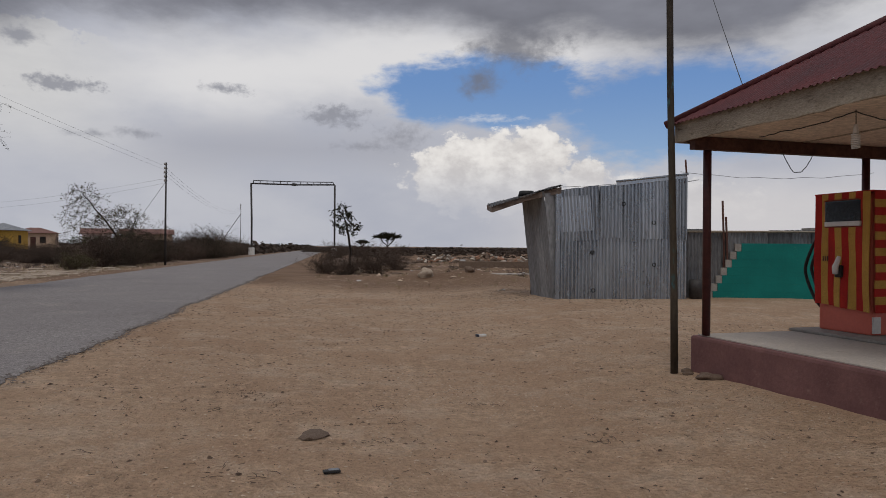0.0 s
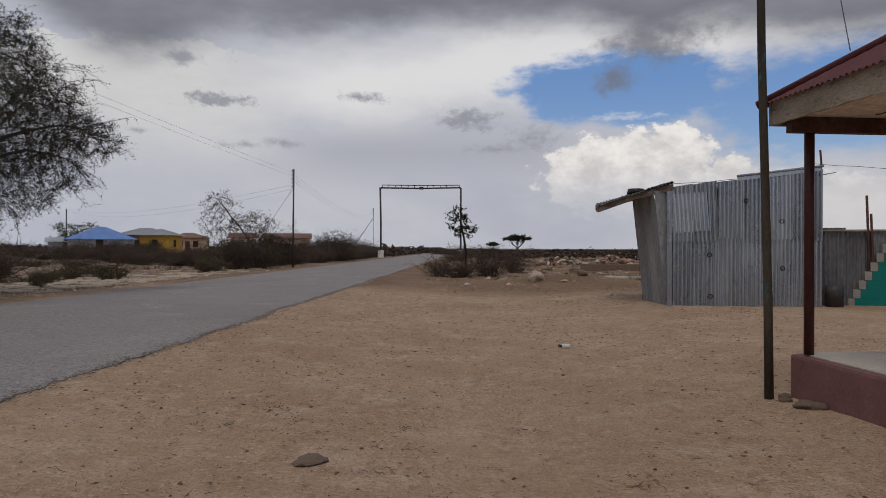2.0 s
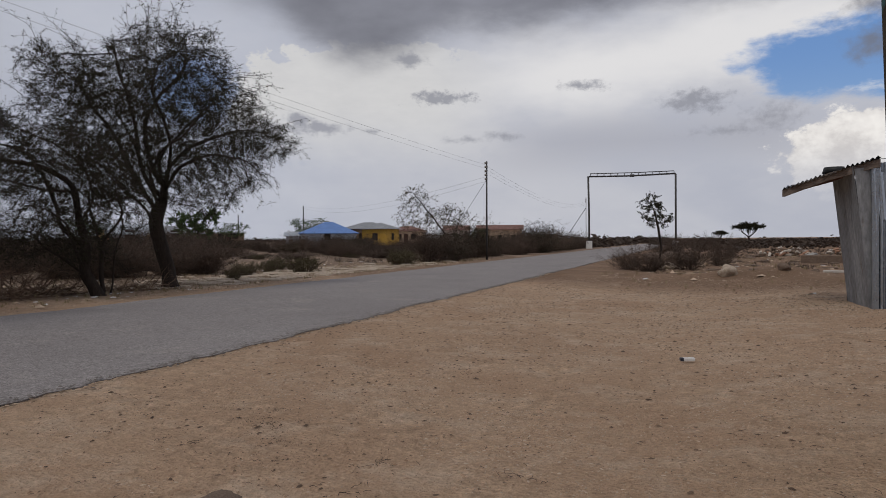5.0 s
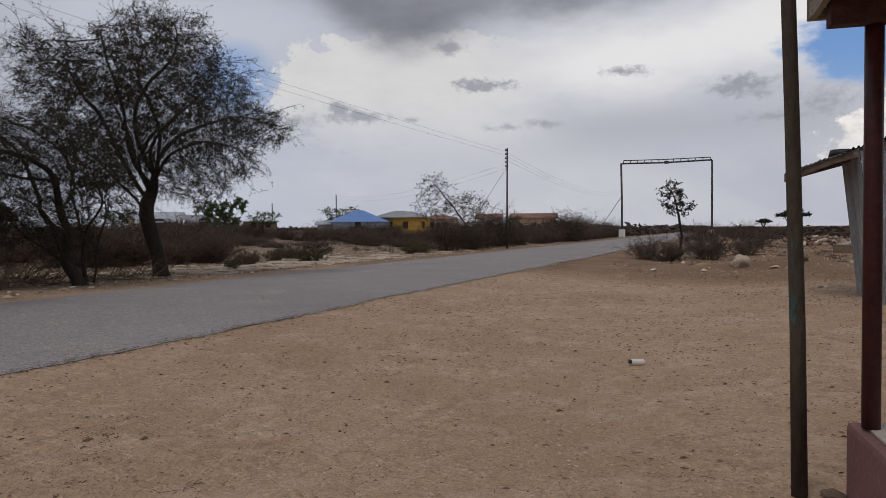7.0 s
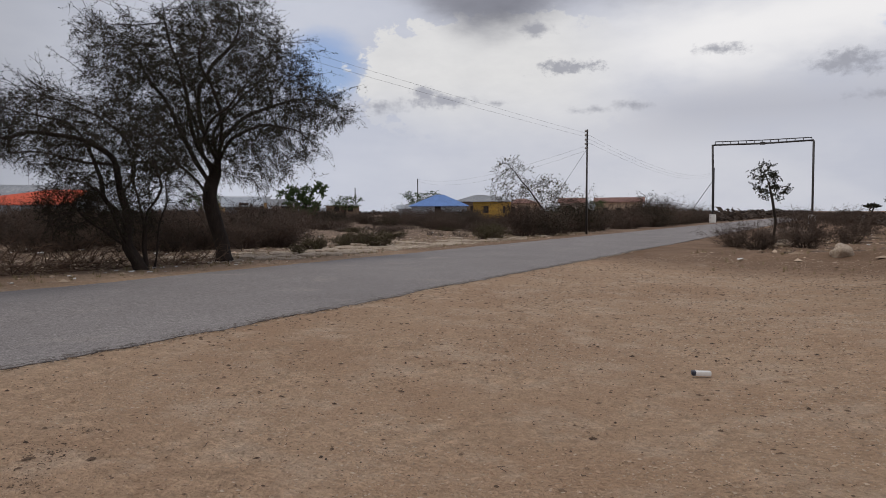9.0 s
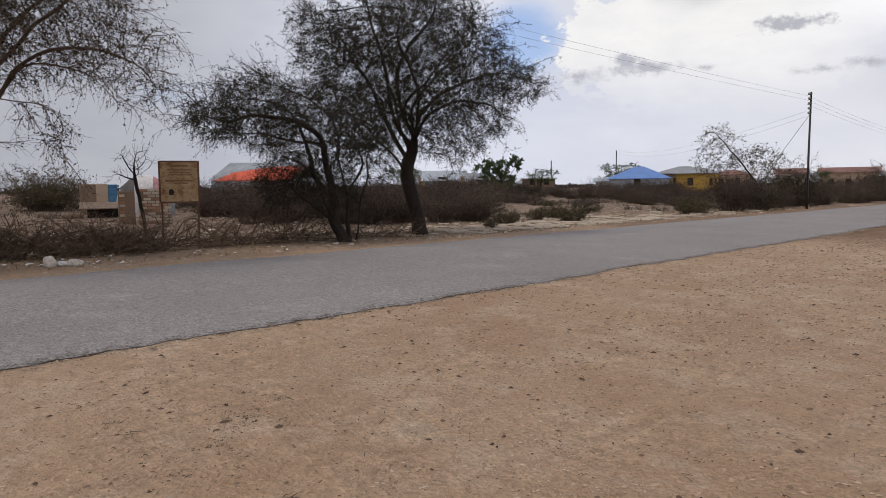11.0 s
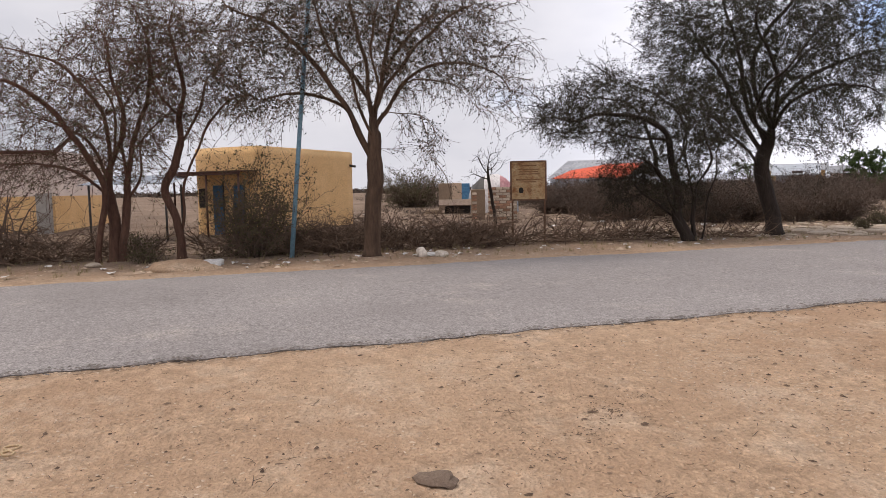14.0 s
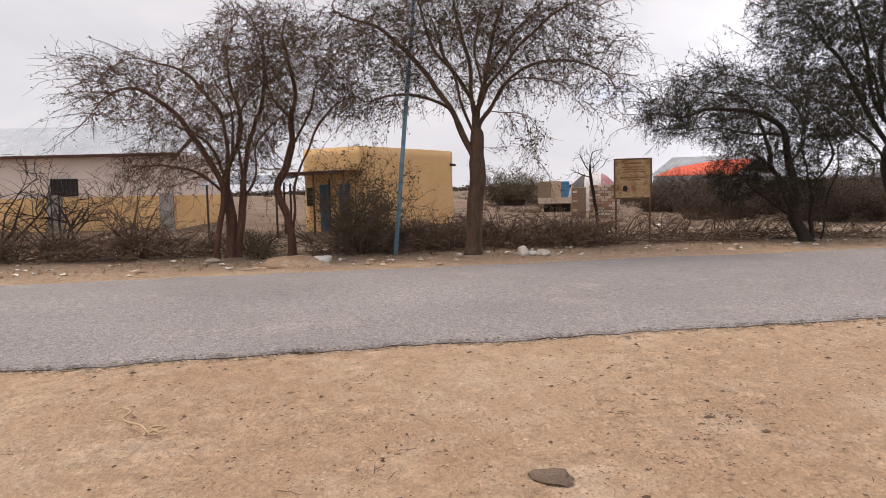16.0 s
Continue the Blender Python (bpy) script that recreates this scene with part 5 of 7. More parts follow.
def cloth_face(name, origin, u, n, length, z0, z1, count, material_a, material_b, window=None, horizontal=False, parent=None):
    """Striped cloth that hangs in soft folds on one face; returns its stripes."""
    o, u, nn = Vector(origin), Vector(u), Vector(n)
    for s in range(count):
        verts, faces = [], []
        I, J = (8, 36) if not horizontal else (36, 4)
        for i in range(I + 1):
            for j in range(J + 1):
                if horizontal:
                    x = length * i / I
                    z = z0 + (z1 - z0) * (s + j / J) / count
                else:
                    x = length * (s + i / I) / count
                    z = z0 + (z1 - z0) * j / J
                wav = 0.012 * math.sin(x * 17 + z * 2.0) * (1 - (z - z0) / (z1 - z0)) + 0.010 * noise.noise(Vector((x * 5, z * 3, 1.0)))
                sag = 0.03 * noise.noise(Vector((x * 2.5, 7.0, 0))) - 0.10 * max(0.0, x / length - 0.15) * 0.6 if j == 0 and not horizontal else 0.0
                sway = 0.012 * math.sin(z * 5.0 + s) * (1 - (z - z0) / (z1 - z0))
                p = o + u * (x + sway) + nn * (0.028 + wav)
                verts.append((p.x, p.y, z + sag))
        for i in range(I):
            for j in range(J):
                c = i * (J + 1) + j
                zc = (verts[c][2] + verts[c + 1][2]) / 2
                xc = (Vector(verts[c]) - o).dot(u)
                if window and window[0] < xc < window[1] and window[2] < zc < window[3]:
                    continue
                faces.append((c, c + J + 1, c + J + 2, c + 1))
        raw("cloth_stripe", verts, faces, material_a if s % 2 == 0 else material_b, parent, "", True)


cloth_face("cloth", (0, PD, 0), (0, -1, 0), (-1, 0, 0), PD, 0.30, 1.575, 8, M_CLOTH_RED, M_CLOTH_YEL, (0.13, 0.64, 1.20, 1.50), False, pump)
cloth_face("cloth", (0, 0, 0), (1, 0, 0), (0, -1, 0), PW, 0.25, 1.575, 15, M_CLOTH_RED, M_CLOTH_YEL, None, True, pump)
cloth_face("cloth", (PW, 0, 0), (0, 1, 0), (1, 0, 0), PD, 0.27, 1.575, 11, M_CLOTH_RED, M_CLOTH_YEL, None, False, pump)
part("cloth_top", boxed(-0.02, -0.02, 1.565, PW + 0.02, PD + 0.02, 1.585, 0.008), M_CLOTH_RED, pump)
disp = part("display", boxed(-0.026, 0.13, 1.25, 0.03, 0.62, 1.49, 0.008), M_GLASS, pump, "dark display window")
part("display_sill", boxed(-0.034, 0.13, 1.20, 0.0, 0.62, 1.255, 0.008), M_WHITE, pump, "white strip below the display")
part("nozzle_holder", boxed(-0.075, 0.34, 0.62, -0.03, 0.43, 0.76, 0.015), M_BLACK, pump, "black nozzle holder")
tube("nozzle", [(-0.09, 0.40, 0.66), (-0.10, 0.39, 0.74), (-0.09, 0.37, 0.80), (-0.08, 0.36, 0.86)], [0.03, 0.035, 0.03, 0.02], M_WHITE, pump, "pale fuel nozzle", 10)
for k in range(3):
    part("digit_bar", boxed(-0.038, 0.62 - 0.03 * k, 0.80, -0.036, 0.635 - 0.03 * k, 0.86, 0.0), M_BEAM, pump)
for z_hi, z_lo, out in ((1.12, 0.26, 0.24), (1.02, 0.40, 0.14)):
    pts = []
    for i in range(21):
        t_ = i / 20
        pts.append((0.07, PD + 0.01 + out * math.sin(math.pi * t_) ** 0.7, z_hi - (z_hi - z_lo) * t_ - 0.05 * math.sin(math.pi * t_ * 2)))
    tube("hose", pts, 0.019, M_BLACK, pump, "black rubber hose hanging in a loop", 8)

lamp = base("ceiling_lamp", STATION @ pose(0.29, -1.96, 2.745), "unlit energy-saving lamp hanging on its cord", "lamp")
tube("cord", [(0, 0, 0), (0.002, 0, -0.14)], 0.004, M_BLACK, lamp, "", 6)
tube("socket", [(0, 0, -0.13), (0, 0, -0.21)], [0.016, 0.026], M_WHITE, lamp, "", 10)
coil = [(0.03 * math.cos(i * 0.7), 0.03 * math.sin(i * 0.7), -0.215 - 0.0022 * i) for i in range(60)]
tube("tube_coil", coil, 0.009, M_WHITE, lamp, "spiral glass tube", 6)


def cable(name, a, b, sag, radius, label, n=24, wig=0.0, seed=0):
    a, b = Vector(a), Vector(b)
    pts = []
    for i in range(n + 1):
        t = i / n
        p = a.lerp(b, t)
        p.z -= sag * 4 * t * (1 - t)
        if wig:
            p += Vector((noise.noise(Vector((t * 9, seed, 0))), noise.noise(Vector((t * 9, seed, 4))), noise.noise(Vector((t * 9, seed, 8))))) * (wig * min(1.0, 4 * t, 4 * (1 - t)))
        pts.append(p)
    return tagged(tube(name, pts, radius, M_WIRE, None, "", 5), label, "cable")


def S(x, y, z):
    return STATION @ Vector((x, y, z))


cable("cable", S(0.5, -0.5, 2.728), S(0.29, -1.96, 2.728), 0.02, 0.006, "thin wire stapled along the canopy ceiling", 16, 0.04, 1)
cable("cable", S(0.29, -1.96, 2.728), S(2.6, -1.2, 2.728), 0.03, 0.006, "thin wire stapled along the canopy ceiling", 16, 0.04, 2)
cable("cable", (7.95, 18.98, 3.62), (15.0, 21.0, 3.9), 0.18, 0.006, "drooping twisted cable between shed and poles", 24, 0.05, 3)
cable("cable", (7.95, 18.98, 3.55), (4.4, 18.6, 3.12), 0.08, 0.006, "loose cable along the shed roof", 20, 0.05, 4)
cable("cable", S(1.1, -0.18, 2.62), S(1.55, -0.16, 2.62), 0.22, 0.005, "loop of loose wire under the beam", 14, 0.04, 5)
cable("cable", (3.68, 7.2, 3.24), (7.75, 18.2, 10.4), 0.1, 0.005, "overhead service wire rising from the canopy")

pole_line = [(3.2, 7.76, 0.05), (3.185, 7.75, 1.0), (3.15, 7.74, 2.2), (3.11, 7.72, 3.4), (3.09, 7.71, 4.6), (3.07, 7.7, 5.8)]
wp = tube("timber_post", pole_line, [0.043, 0.041, 0.039, 0.038, 0.037, 0.035], M_POST_WOOD, None, "", 14)
tagged(wp, "tall slightly bent timber post with flaking green paint", "post")

# ---- corrugated shed ----
SH = pose(4.37, 18.54, 0.1, 0, 0, 6.1)
shed = base("tin_shed", SH, "corrugated iron shed with lean-to roof and dented patched sheets", "shed")
rs = random.Random(3)
SW, SL, SR = 3.74, 2.93, 3.40


def shed_top(x):
    return SL + (SR - SL) * x / SW


x = 0.0
while x < SW - 0.05:
    w = min(0.62, SW - x)
    lower = 1.62 + rs.uniform(-0.08, 0.08)
    lean = rs.uniform(-0.6, 0.6)
    sheet("wall_sheet", pose(x, 0.012 * rs.random(), 0.0, 0, lean, 0), w + 0.04, lower + 0.12, M_ZINC, shed, "", 0.104, 0.06, 8, 0.015, rs)
    m2 = pose(x + rs.uniform(-0.02, 0.02), -0.02 - 0.01 * rs.random(), lower, 0, rs.uniform(-0.8, 0.8) if x > 0.7 else -2.0, 0)
    v, f = sheet_data(w + 0.04, shed_top(x + w / 2) - lower - 0.02, 0.104, 0.06, 8, 0.003, 0.006, rs)
    v = [(px, py, pz + ((SR - SL) / SW * (px - w / 2) if pz > 0.5 else 0.0)) for px, py, pz in v]
    raw("wall_sheet", [tuple(m2 @ Vector(p)) for p in v], f, M_ZINC, shed, "", True)
    x += 0.6
sheet("patch_sheet", pose(0.12, -0.05, 1.80, 0, -4.5, 0), 0.9, 0.95, M_ZINC, shed, "crooked patch of sheet", 0.10, 0.022)
for k, (px, pz) in enumerate(((1.9, 2.6), (2.78, 2.1), (1.02, 1.28), (2.8, 0.95), (1.05, 0.26))):
    v, f = [], []
    tube_data([(px + 0.05 * math.cos(a), -0.045, pz + 0.05 * math.sin(a)) for a in [i * 0.524 for i in range(13)]], [0.012] * 13, 6, v, f)
    raw("ring_mark", v, f, M_BLACK, shed, "black ring mark", True)
# leaning side wall and the rest of the box
for k in range(4):
    y0 = 0.05 + 0.5 * k
    v, f = sheet_data(0.53, 2.92 - 0.02 * k, 0.12, 0.014, 6, 0.003)
    mm = pose(0.0, y0, 0.0, 0, 0, 90) @ pose(0, 0, 0, -5.0 - 1.5 * rs.random(), 0, 0)
    raw("wall_sheet", [tuple(mm @ Vector(p)) for p in v], f, M_ZINC_DULL, shed, "", True)
for z0 in (1.5, 1.6):
    mm = pose(-0.02 - 0.10 * z0, 0.75 + (z0 - 1.5) * 5, z0, 0, 0, 90) @ pose(0, 0, 0, -6.0, 0, 0)
    v, f = sheet_data(0.4, 0.9, 0.12, 0.012)
    raw("patch_sheet", [tuple(mm @ Vector(p)) for p in v], f, M_ZINC_DULL, shed, "hanging loose patch", True)
cv = [(0.06, 0.035, 0.0), (-0.03, 0.035, 0.0), (-0.17, 0.035, 1.4), (-0.31, 0.035, 2.84), (0.06, 0.035, 2.88)]
cv += [(a_, 0.045, c_) for a_, b_, c_ in cv]
raw("corner_sheet", cv, [(0, 1, 2, 3, 4), (9, 8, 7, 6, 5), (1, 6, 7, 2), (2, 7, 8, 3), (3, 8, 9, 4), (0, 5, 6, 1)], M_ZINC_DULL, shed, "flat dull sheet closing the corner")
sheet("wall_sheet", pose(SW, 0.0, 0.0, 0, 0, 90), 2.2, 3.25, M_ZINC, shed, "")
sheet("wall_sheet", pose(0.0, 2.2, 0.0), SW, 2.8, M_ZINC, shed, "")
# added panel: the shade inside the shed is put into its near-black colour
part("backing", boxed(0.03, 0.06, 0.0, SW - 0.03, 0.08, 2.93, 0.0), M_DARK, shed, "added near-black panel behind the sheets for the dark inside")
part("corner_flashing", boxed(-0.02, -0.05, 0.0, 0.10, -0.034, 2.9, 0.004), M_ZINC, shed, "crumpled corner strip")
part("eave_flashing", boxed(0, 0, -0.05, 2.05, 0.02, 0.05, 0.004, pose(1.7, -0.055, 3.13, 0, -7.1, 0)), M_ZINC, shed, "bent ridge flashing")
tube("eave_pipe", [(1.68, -0.06, 3.20), (3.78, -0.06, 3.45)], 0.03, M_ZINC, shed, "", 8)
for k in range(6):
    mm = pose(-1.0 + 0.86 * k, -0.1, 2.52 + 0.16 * k, 0, 0, 0) @ pose(0, 0, 0, 0, -10.0, 0) @ pose(0, 0, 0, -90, 0, 0)
    v, f = sheet_data(0.9, 2.1, 0.076, 0.018)
    raw("roof_sheet", [tuple(mm @ Vector(p) + Vector((0, 0.15, -0.16))) for p in v], f, M_ZINC_DULL, shed, "", True) if k else None
def slab(name, pts, thick, material, parent, label):
    """A plank or roof slab given by its four upper corners."""
    v = list(pts) + [(x, y, z - thick) for x, y, z in pts]
    return raw(name, v, [(0, 1, 2, 3), (7, 6, 5, 4), (0, 4, 5, 1), (1, 5, 6, 2), (2, 6, 7, 3), (3, 7, 4, 0)], material, parent, label)


ov_a, ov_b, ov_c, ov_d = Vector((-1.46, 1.1, 2.52)), Vector((0.1, -0.12, 3.0)), Vector((0.7, 2.9, 3.12)), Vector((-1.0, 3.5, 2.72))
for k in range(3):
    v, f = [], []
    for i in range(61):
        u_ = k / 3 - 0.01 + (1 / 3 + 0.02) * i / 60
        for j in range(7):
            w_ = -0.04 + 0.03 * noise.noise(Vector((u_ * 9, 1.0, k))) * (j == 0) + 1.04 * j / 6
            p = ov_a.lerp(ov_b, u_).lerp(ov_d.lerp(ov_c, u_), w_)
            zz = 0.03 + 0.022 * math.sin(u_ * 130) + 0.05 * noise.noise(Vector((u_ * 5, w_ * 3, 2.0))) + 0.012 * k
            v += [(p.x, p.y, p.z + zz), (p.x, p.y, p.z + zz - 0.012)]
    for i in range(60):
        for j in range(6):
            a = 2 * (i * 7 + j)
            f += [(a, a + 14, a + 16, a + 2), (a + 1, a + 3, a + 17, a + 15)]
            if j == 0:
                f.append((a, a + 1, a + 15, a + 14))
    raw("roof_sheet", v, f, M_STEEL, shed, "dark ragged corrugated overhang", True)
mid = ov_a.lerp(ov_b, 0.5) + Vector((0, 0, 0.05))
for a_, b_, lab in ((ov_a, mid, "sagging grey eave board"), (mid, ov_b, "sagging grey eave board"), (ov_a, ov_d, "grey end board of the overhang")):
    d_ = (b_ - a_).cross(Vector((0, 0, 1))).normalized() * 0.03
    slab("eave_board", [tuple(a_ - d_), tuple(b_ - d_), tuple(b_ + d_), tuple(a_ + d_)], 0.15, M_EAVE, shed, lab)
for t_ in (0.3, 0.65):
    a_, b_ = ov_a.lerp(ov_d, t_), ov_b.lerp(ov_c, t_)
    tube("rafter", [tuple(a_ - Vector((0, 0, 0.09))), tuple(b_ - Vector((0, 0, 0.09)))], 0.04, M_BEAM, shed, "", 7)
tube("roof_weight", [(-0.45, 1.2, 2.85), (-0.45, 1.2, 2.99)], [0.24, 0.20], M_BLACK, shed, "old tyre on the roof", 14)
tube("stick", [(SW - 0.02, 0.0, 3.2), (SW + 0.02, 0.0, 3.5), (SW - 0.01, 0.0, 3.85)], 0.025, M_BEAM, shed, "short upright stick", 7)

# ---- fence and stepped teal wall beside the shed ----
fence = base("tin_fence", pose(8.2, 19.35, 0.1, 0, 0, -2), "dull corrugated iron fence on crooked poles", "fence")
for k in range(13):
    sheet("fence_sheet", pose(0.62 * k, 0.02 * (k % 2), 0.0, 0, rs.uniform(-0.8, 0.8), 0), 0.66, 1.93 + rs.uniform(-0.05, 0.05), M_FENCE, fence, "", 0.1, 0.04, 6, 0.01, rs)
for px, h in ((0.02, 2.15), (1.12, 2.75), (1.22, 2.3), (4.3, 2.2), (6.2, 2.3)):
    tube("fence_pole", [(px, -0.06, 0), (px + 0.03, -0.06, h * 0.5), (px - 0.02, -0.06, h)], 0.03, M_BEAM, fence, "", 7)
tube("rail", [(0, -0.05, 1.88), (4.0, -0.05, 1.90), (8, -0.05, 1.88)], 0.03, M_TIMBER, fence, "", 7)
teal = base("teal_wall", pose(9.0, 19.3, 0.08, 0, 0, -17), "unfinished stepped wall painted teal with raw block ends", "wall")
for k in range(7):
    part("wall_course", boxed(0.05 + 0.125 * k, 0.0, 0.225 * k, 6.5, 0.2, 0.225 * (k + 1), 0.004), M_TEAL, teal)
for k in range(7):
    part("block_end", boxed(-0.12 + 0.125 * k, 0.01, 0.225 * k, 0.047 + 0.125 * k, 0.19, 0.225 * (k + 1) - 0.01, 0.012), M_CONC_GREY, teal, "raw grey block end")
box_th = base("concrete_tank", pose(12.6, 20.4, 0.1), "grey concrete block structure behind the fence", "tank")
part("body", boxed(0, 0, 0, 0.4, 0.5, 2.05, 0.02), M_CONC_GREY, box_th)
rr_ = base("shed", pose(12.6, 21.5, 0.1), "low rust-brown sheet-roofed shed behind the fence", "shed")
part("wall", boxed(0, 0, 0, 4, 2, 1.7, 0.01), M_MUD, rr_)
part("roof", boxed(-0.1, -0.1, 1.70, 4.1, 2.1, 1.86, 0.01), M_RUST_ROOF, rr_)
cov = base("drum", pose(8.45, 19.0, 0.08), "dark oil drum standing beside the fence", "drum")
tube("body", [(0, 0, 0), (0, 0, 0.28), (0, 0, 0.30), (0, 0, 0.56)], [0.2, 0.2, 0.21, 0.2], M_STEEL, cov, "", 18)

# ---- gateway over the road ----
gate = base("road_gateway", pose(-13.55, 99.6, 0.0, 0, 0, 9.6), "steel gateway arch of pipes spanning the road", "gateway")
GW = 5.65
for sx in (-1, 1):
    tube("gate_post", [(sx * GW, 0, 0.9), (sx * GW, 0, 5), (sx * (GW + (0.1 if sx < 0 else 0.0)), 0, 10.1)], 0.13, M_STEEL, gate, "dark steel pipe", 10)
    part("footing", boxed(sx * GW - 0.4, -0.4, -0.3, sx * GW + 0.4, 0.4, 1.25, 0.05), M_WHITE, gate, "whitewashed concrete footing")
tube("lower_rail", [(-GW, 0, 10.05), (0, 0, 10.0), (GW, 0, 10.15)], 0.11, M_STEEL, gate, "", 8)
tube("upper_rail", [(-GW + 0.2, 0, 10.45), (0, 0, 10.42), (GW - 0.2, 0, 10.5)], 0.06, M_STEEL, gate, "", 8)
for k in range(13):
    xk = -GW + 0.2 + (2 * GW - 0.4) * k / 12
    tube("strut", [(xk, 0, 10.0), (xk, 0, 10.45)], 0.045, M_STEEL, gate, "", 6)
part("emblem", boxed(-0.25, -0.1, 9.85, 0.35, 0.1, 10.2, 0.03), M_STEEL, gate, "small dark plate at the middle")

# ---- power poles and lines ----


def power_pole(m, height, label, radius=0.07):
    ob = base("power_pole", m, label, "power pole")
    tube("pole", [(0, 0, 0), (0.0, 0, height * 0.5), (0.03, 0, height)], [radius, radius * 0.85, radius * 0.7], M_STEEL, ob, "", 10)
    for k in range(5):
        z = height - 0.12 - 0.27 * k
        tube("insulator", [(-0.05, -0.09, z), (-0.05, -0.16, z), (-0.05, -0.24, z)], [0.06, 0.085, 0.05], M_CONC_GREY, ob, "", 8)
        tube("bracket", [(0, -0.02, z - 0.05), (0.09, -0.12, z)], 0.02, M_STEEL, ob, "", 5)
    return ob


power_pole(pose(-14.73, 47.4, 0.15, 0, 0, 20), 6.75, "slender dark power pole with a column of insulators")
p2 = power_pole(pose(-33.0, 158.0, 0.2, 0, 0, 10), 10.5, "distant power pole with a stay")
tube("stay", [(0, 0, 8.2), (-5.2, 0, 0.4)], 0.06, M_STEEL, p2, "slanting stay")
for k, (dx, z) in enumerate(((0.0, 6.55), (0.0, 6.3), (0.0, 6.05))):
    cable("cable", (-14.85, 47.2, z + 0.15), (-33.0, 158.0, 9.9 - 0.3 * k), 1.6, 0.005, "thin overhead power line")
    cable("cable", (-14.85, 47.2, z + 0.15), (-15.3, -14.0, 9.1 - 0.3 * k), 0.3, 0.004, "thin overhead power line") if k < 2 else None
cable("cable", (-14.85, 47.2, 5.8), (-79.7, 117.6, 8.4), 1.2, 0.005, "thin overhead power line")
cable("cable", (-14.85, 47.2, 5.5), (-79.7, 117.6, 8.0), 1.4, 0.005, "thin overhead power line")
cable("cable", (-14.75, 47.4, 5.6), (-17.6, 45.3, 0.3), 0.0, 0.012, "stay wire of the power pole")
for x, y, h in ((-79.7, 117.6, 7.6), (-89.3, 109.9, 5.9)):
    ob = tube("power_pole", [(x, y, 0.8), (x, y, 0.8 + h)], 0.1, M_STEEL, None, "", 8)
    tagged(ob, "distant thin power pole among the houses", "power pole")
bp_ = base("blue_pole", pose(-13.07, 4.95, 0.14), "leaning blue painted steel pole in the brush fence", "pole")
tube("shaft", [(0, 0, 0), (0.0, 0.28, 2.9), (0.0, 0.57, 5.75), (0, 0.66, 6.7)], [0.055, 0.05, 0.045, 0.04], M_BLUEPOLE, bp_, "", 12)

# ---- sign board ----
sign = base("sign_board", pose(-14.5, 10.67, 0.0, 0, 0, 68.5) @ Matrix.Diagonal((1.1, 1.1, 1.1, 1)), "rusting cream metal sign on two thin legs", "sign")
part("board", boxed(0.0, -0.015, 1.24, 0.82, 0.015, 2.13, 0.004), M_SIGN, sign, "rust-stained cream sheet")
for x0, z0, x1, z1 in ((-0.02, 1.22, 0.02, 2.15), (0.80, 1.22, 0.84, 2.15)):
    part("frame_bar", boxed(x0, -0.025, z0, x1, 0.025, z1, 0.004), M_RUST, sign)
for z0 in (1.215, 2.12):
    part("frame_bar", boxed(0.022, -0.024, z0, 0.798, 0.024, z0 + 0.035, 0.004), M_RUST, sign)
for lx in (0.03, 0.79):
    part("leg", boxed(lx - 0.02, -0.02, -0.1, lx + 0.02, 0.02, 1.215, 0.003), M_RUST, sign, "rusty angle iron leg")
for k, (a, b, z) in enumerate(((0.24, 0.60, 2.045), (0.16, 0.68, 1.95), (0.2, 0.64, 1.895), (0.18, 0.68, 1.84), (0.12, 0.72, 1.715), (0.3, 0.6, 1.655))):
    part("text_bar", boxed(a, -0.0205, z - 0.012 - (0.01 if k in (0, 4) else 0), b, -0.0175, z + 0.012, 0.0), M_SIGN_INK, sign, "faded unreadable line")
for cx, sx in ((0.24, 0.06), (0.44, 0.045)):
    v, f = [], []
    n = 14
    for i in range(n):
        a = 2 * math.pi * i / n
        r = 1 + 0.35 * noise.noise(Vector((math.cos(a) * 2, math.sin(a) * 2, cx * 20)))
        v.append((cx + sx * r * math.cos(a), -0.0205, 1.45 + sx * 1.15 * r * math.sin(a)))
    v += [(a_, -0.0175, c_) for a_, b_, c_ in v]
    f = [tuple(range(n))] + [(i, (i + 1) % n, n + (i + 1) % n, n + i) for i in range(n)]
    raw("emblem", v, f, M_DARK if cx < 0.3 else M_SIGN_INK, sign, "dark faded emblem")


# ---- buildings ----
def window_on(parent, x, z, w, h, m, frame_mat=None, pane_mat=None, name="window"):
    """A window set into a wall face: x along, z up, y outwards negative."""
    ob = part(name, boxed(x - 0.05, -0.05, z - 0.05, x + w + 0.05, -0.004, z + h + 0.05, 0.006, m), frame_mat or M_TIMBER, parent)
    part("pane", boxed(x, -0.058, z, x + w, -0.052, z + h, 0.0, m), pane_mat or M_DARK, ob)
    return ob


# ochre one-room building, corner towards the road
OB = pose(-21.1, 4.16, 0.1, 0, 0, 141.4)  # x along the long wall, -y faces the village side
ochre = base("ochre_building", OB, "small ochre plastered building with flat parapet and blue doors", "building")
bm = bmesh.new()
bmesh.ops.create_cube(bm, size=1.0)
for v in bm.verts:
    v.co = Vector((5.75 * (v.co.x + 0.5), 2.7 * (v.co.y + 0.5), 3.2 * (v.co.z + 0.5) - 0.1))
bmesh.ops.subdivide_edges(bm, edges=bm.edges[:], cuts=12, use_grid_fill=True)
for v in bm.verts:
    v.co += Vector((noise.noise(v.co * 0.9), noise.noise(v.co * 0.9 + Vector((5, 0, 0))), 0.8 * noise.noise(v.co * 1.3 + Vector((0, 8, 0))))) * 0.03
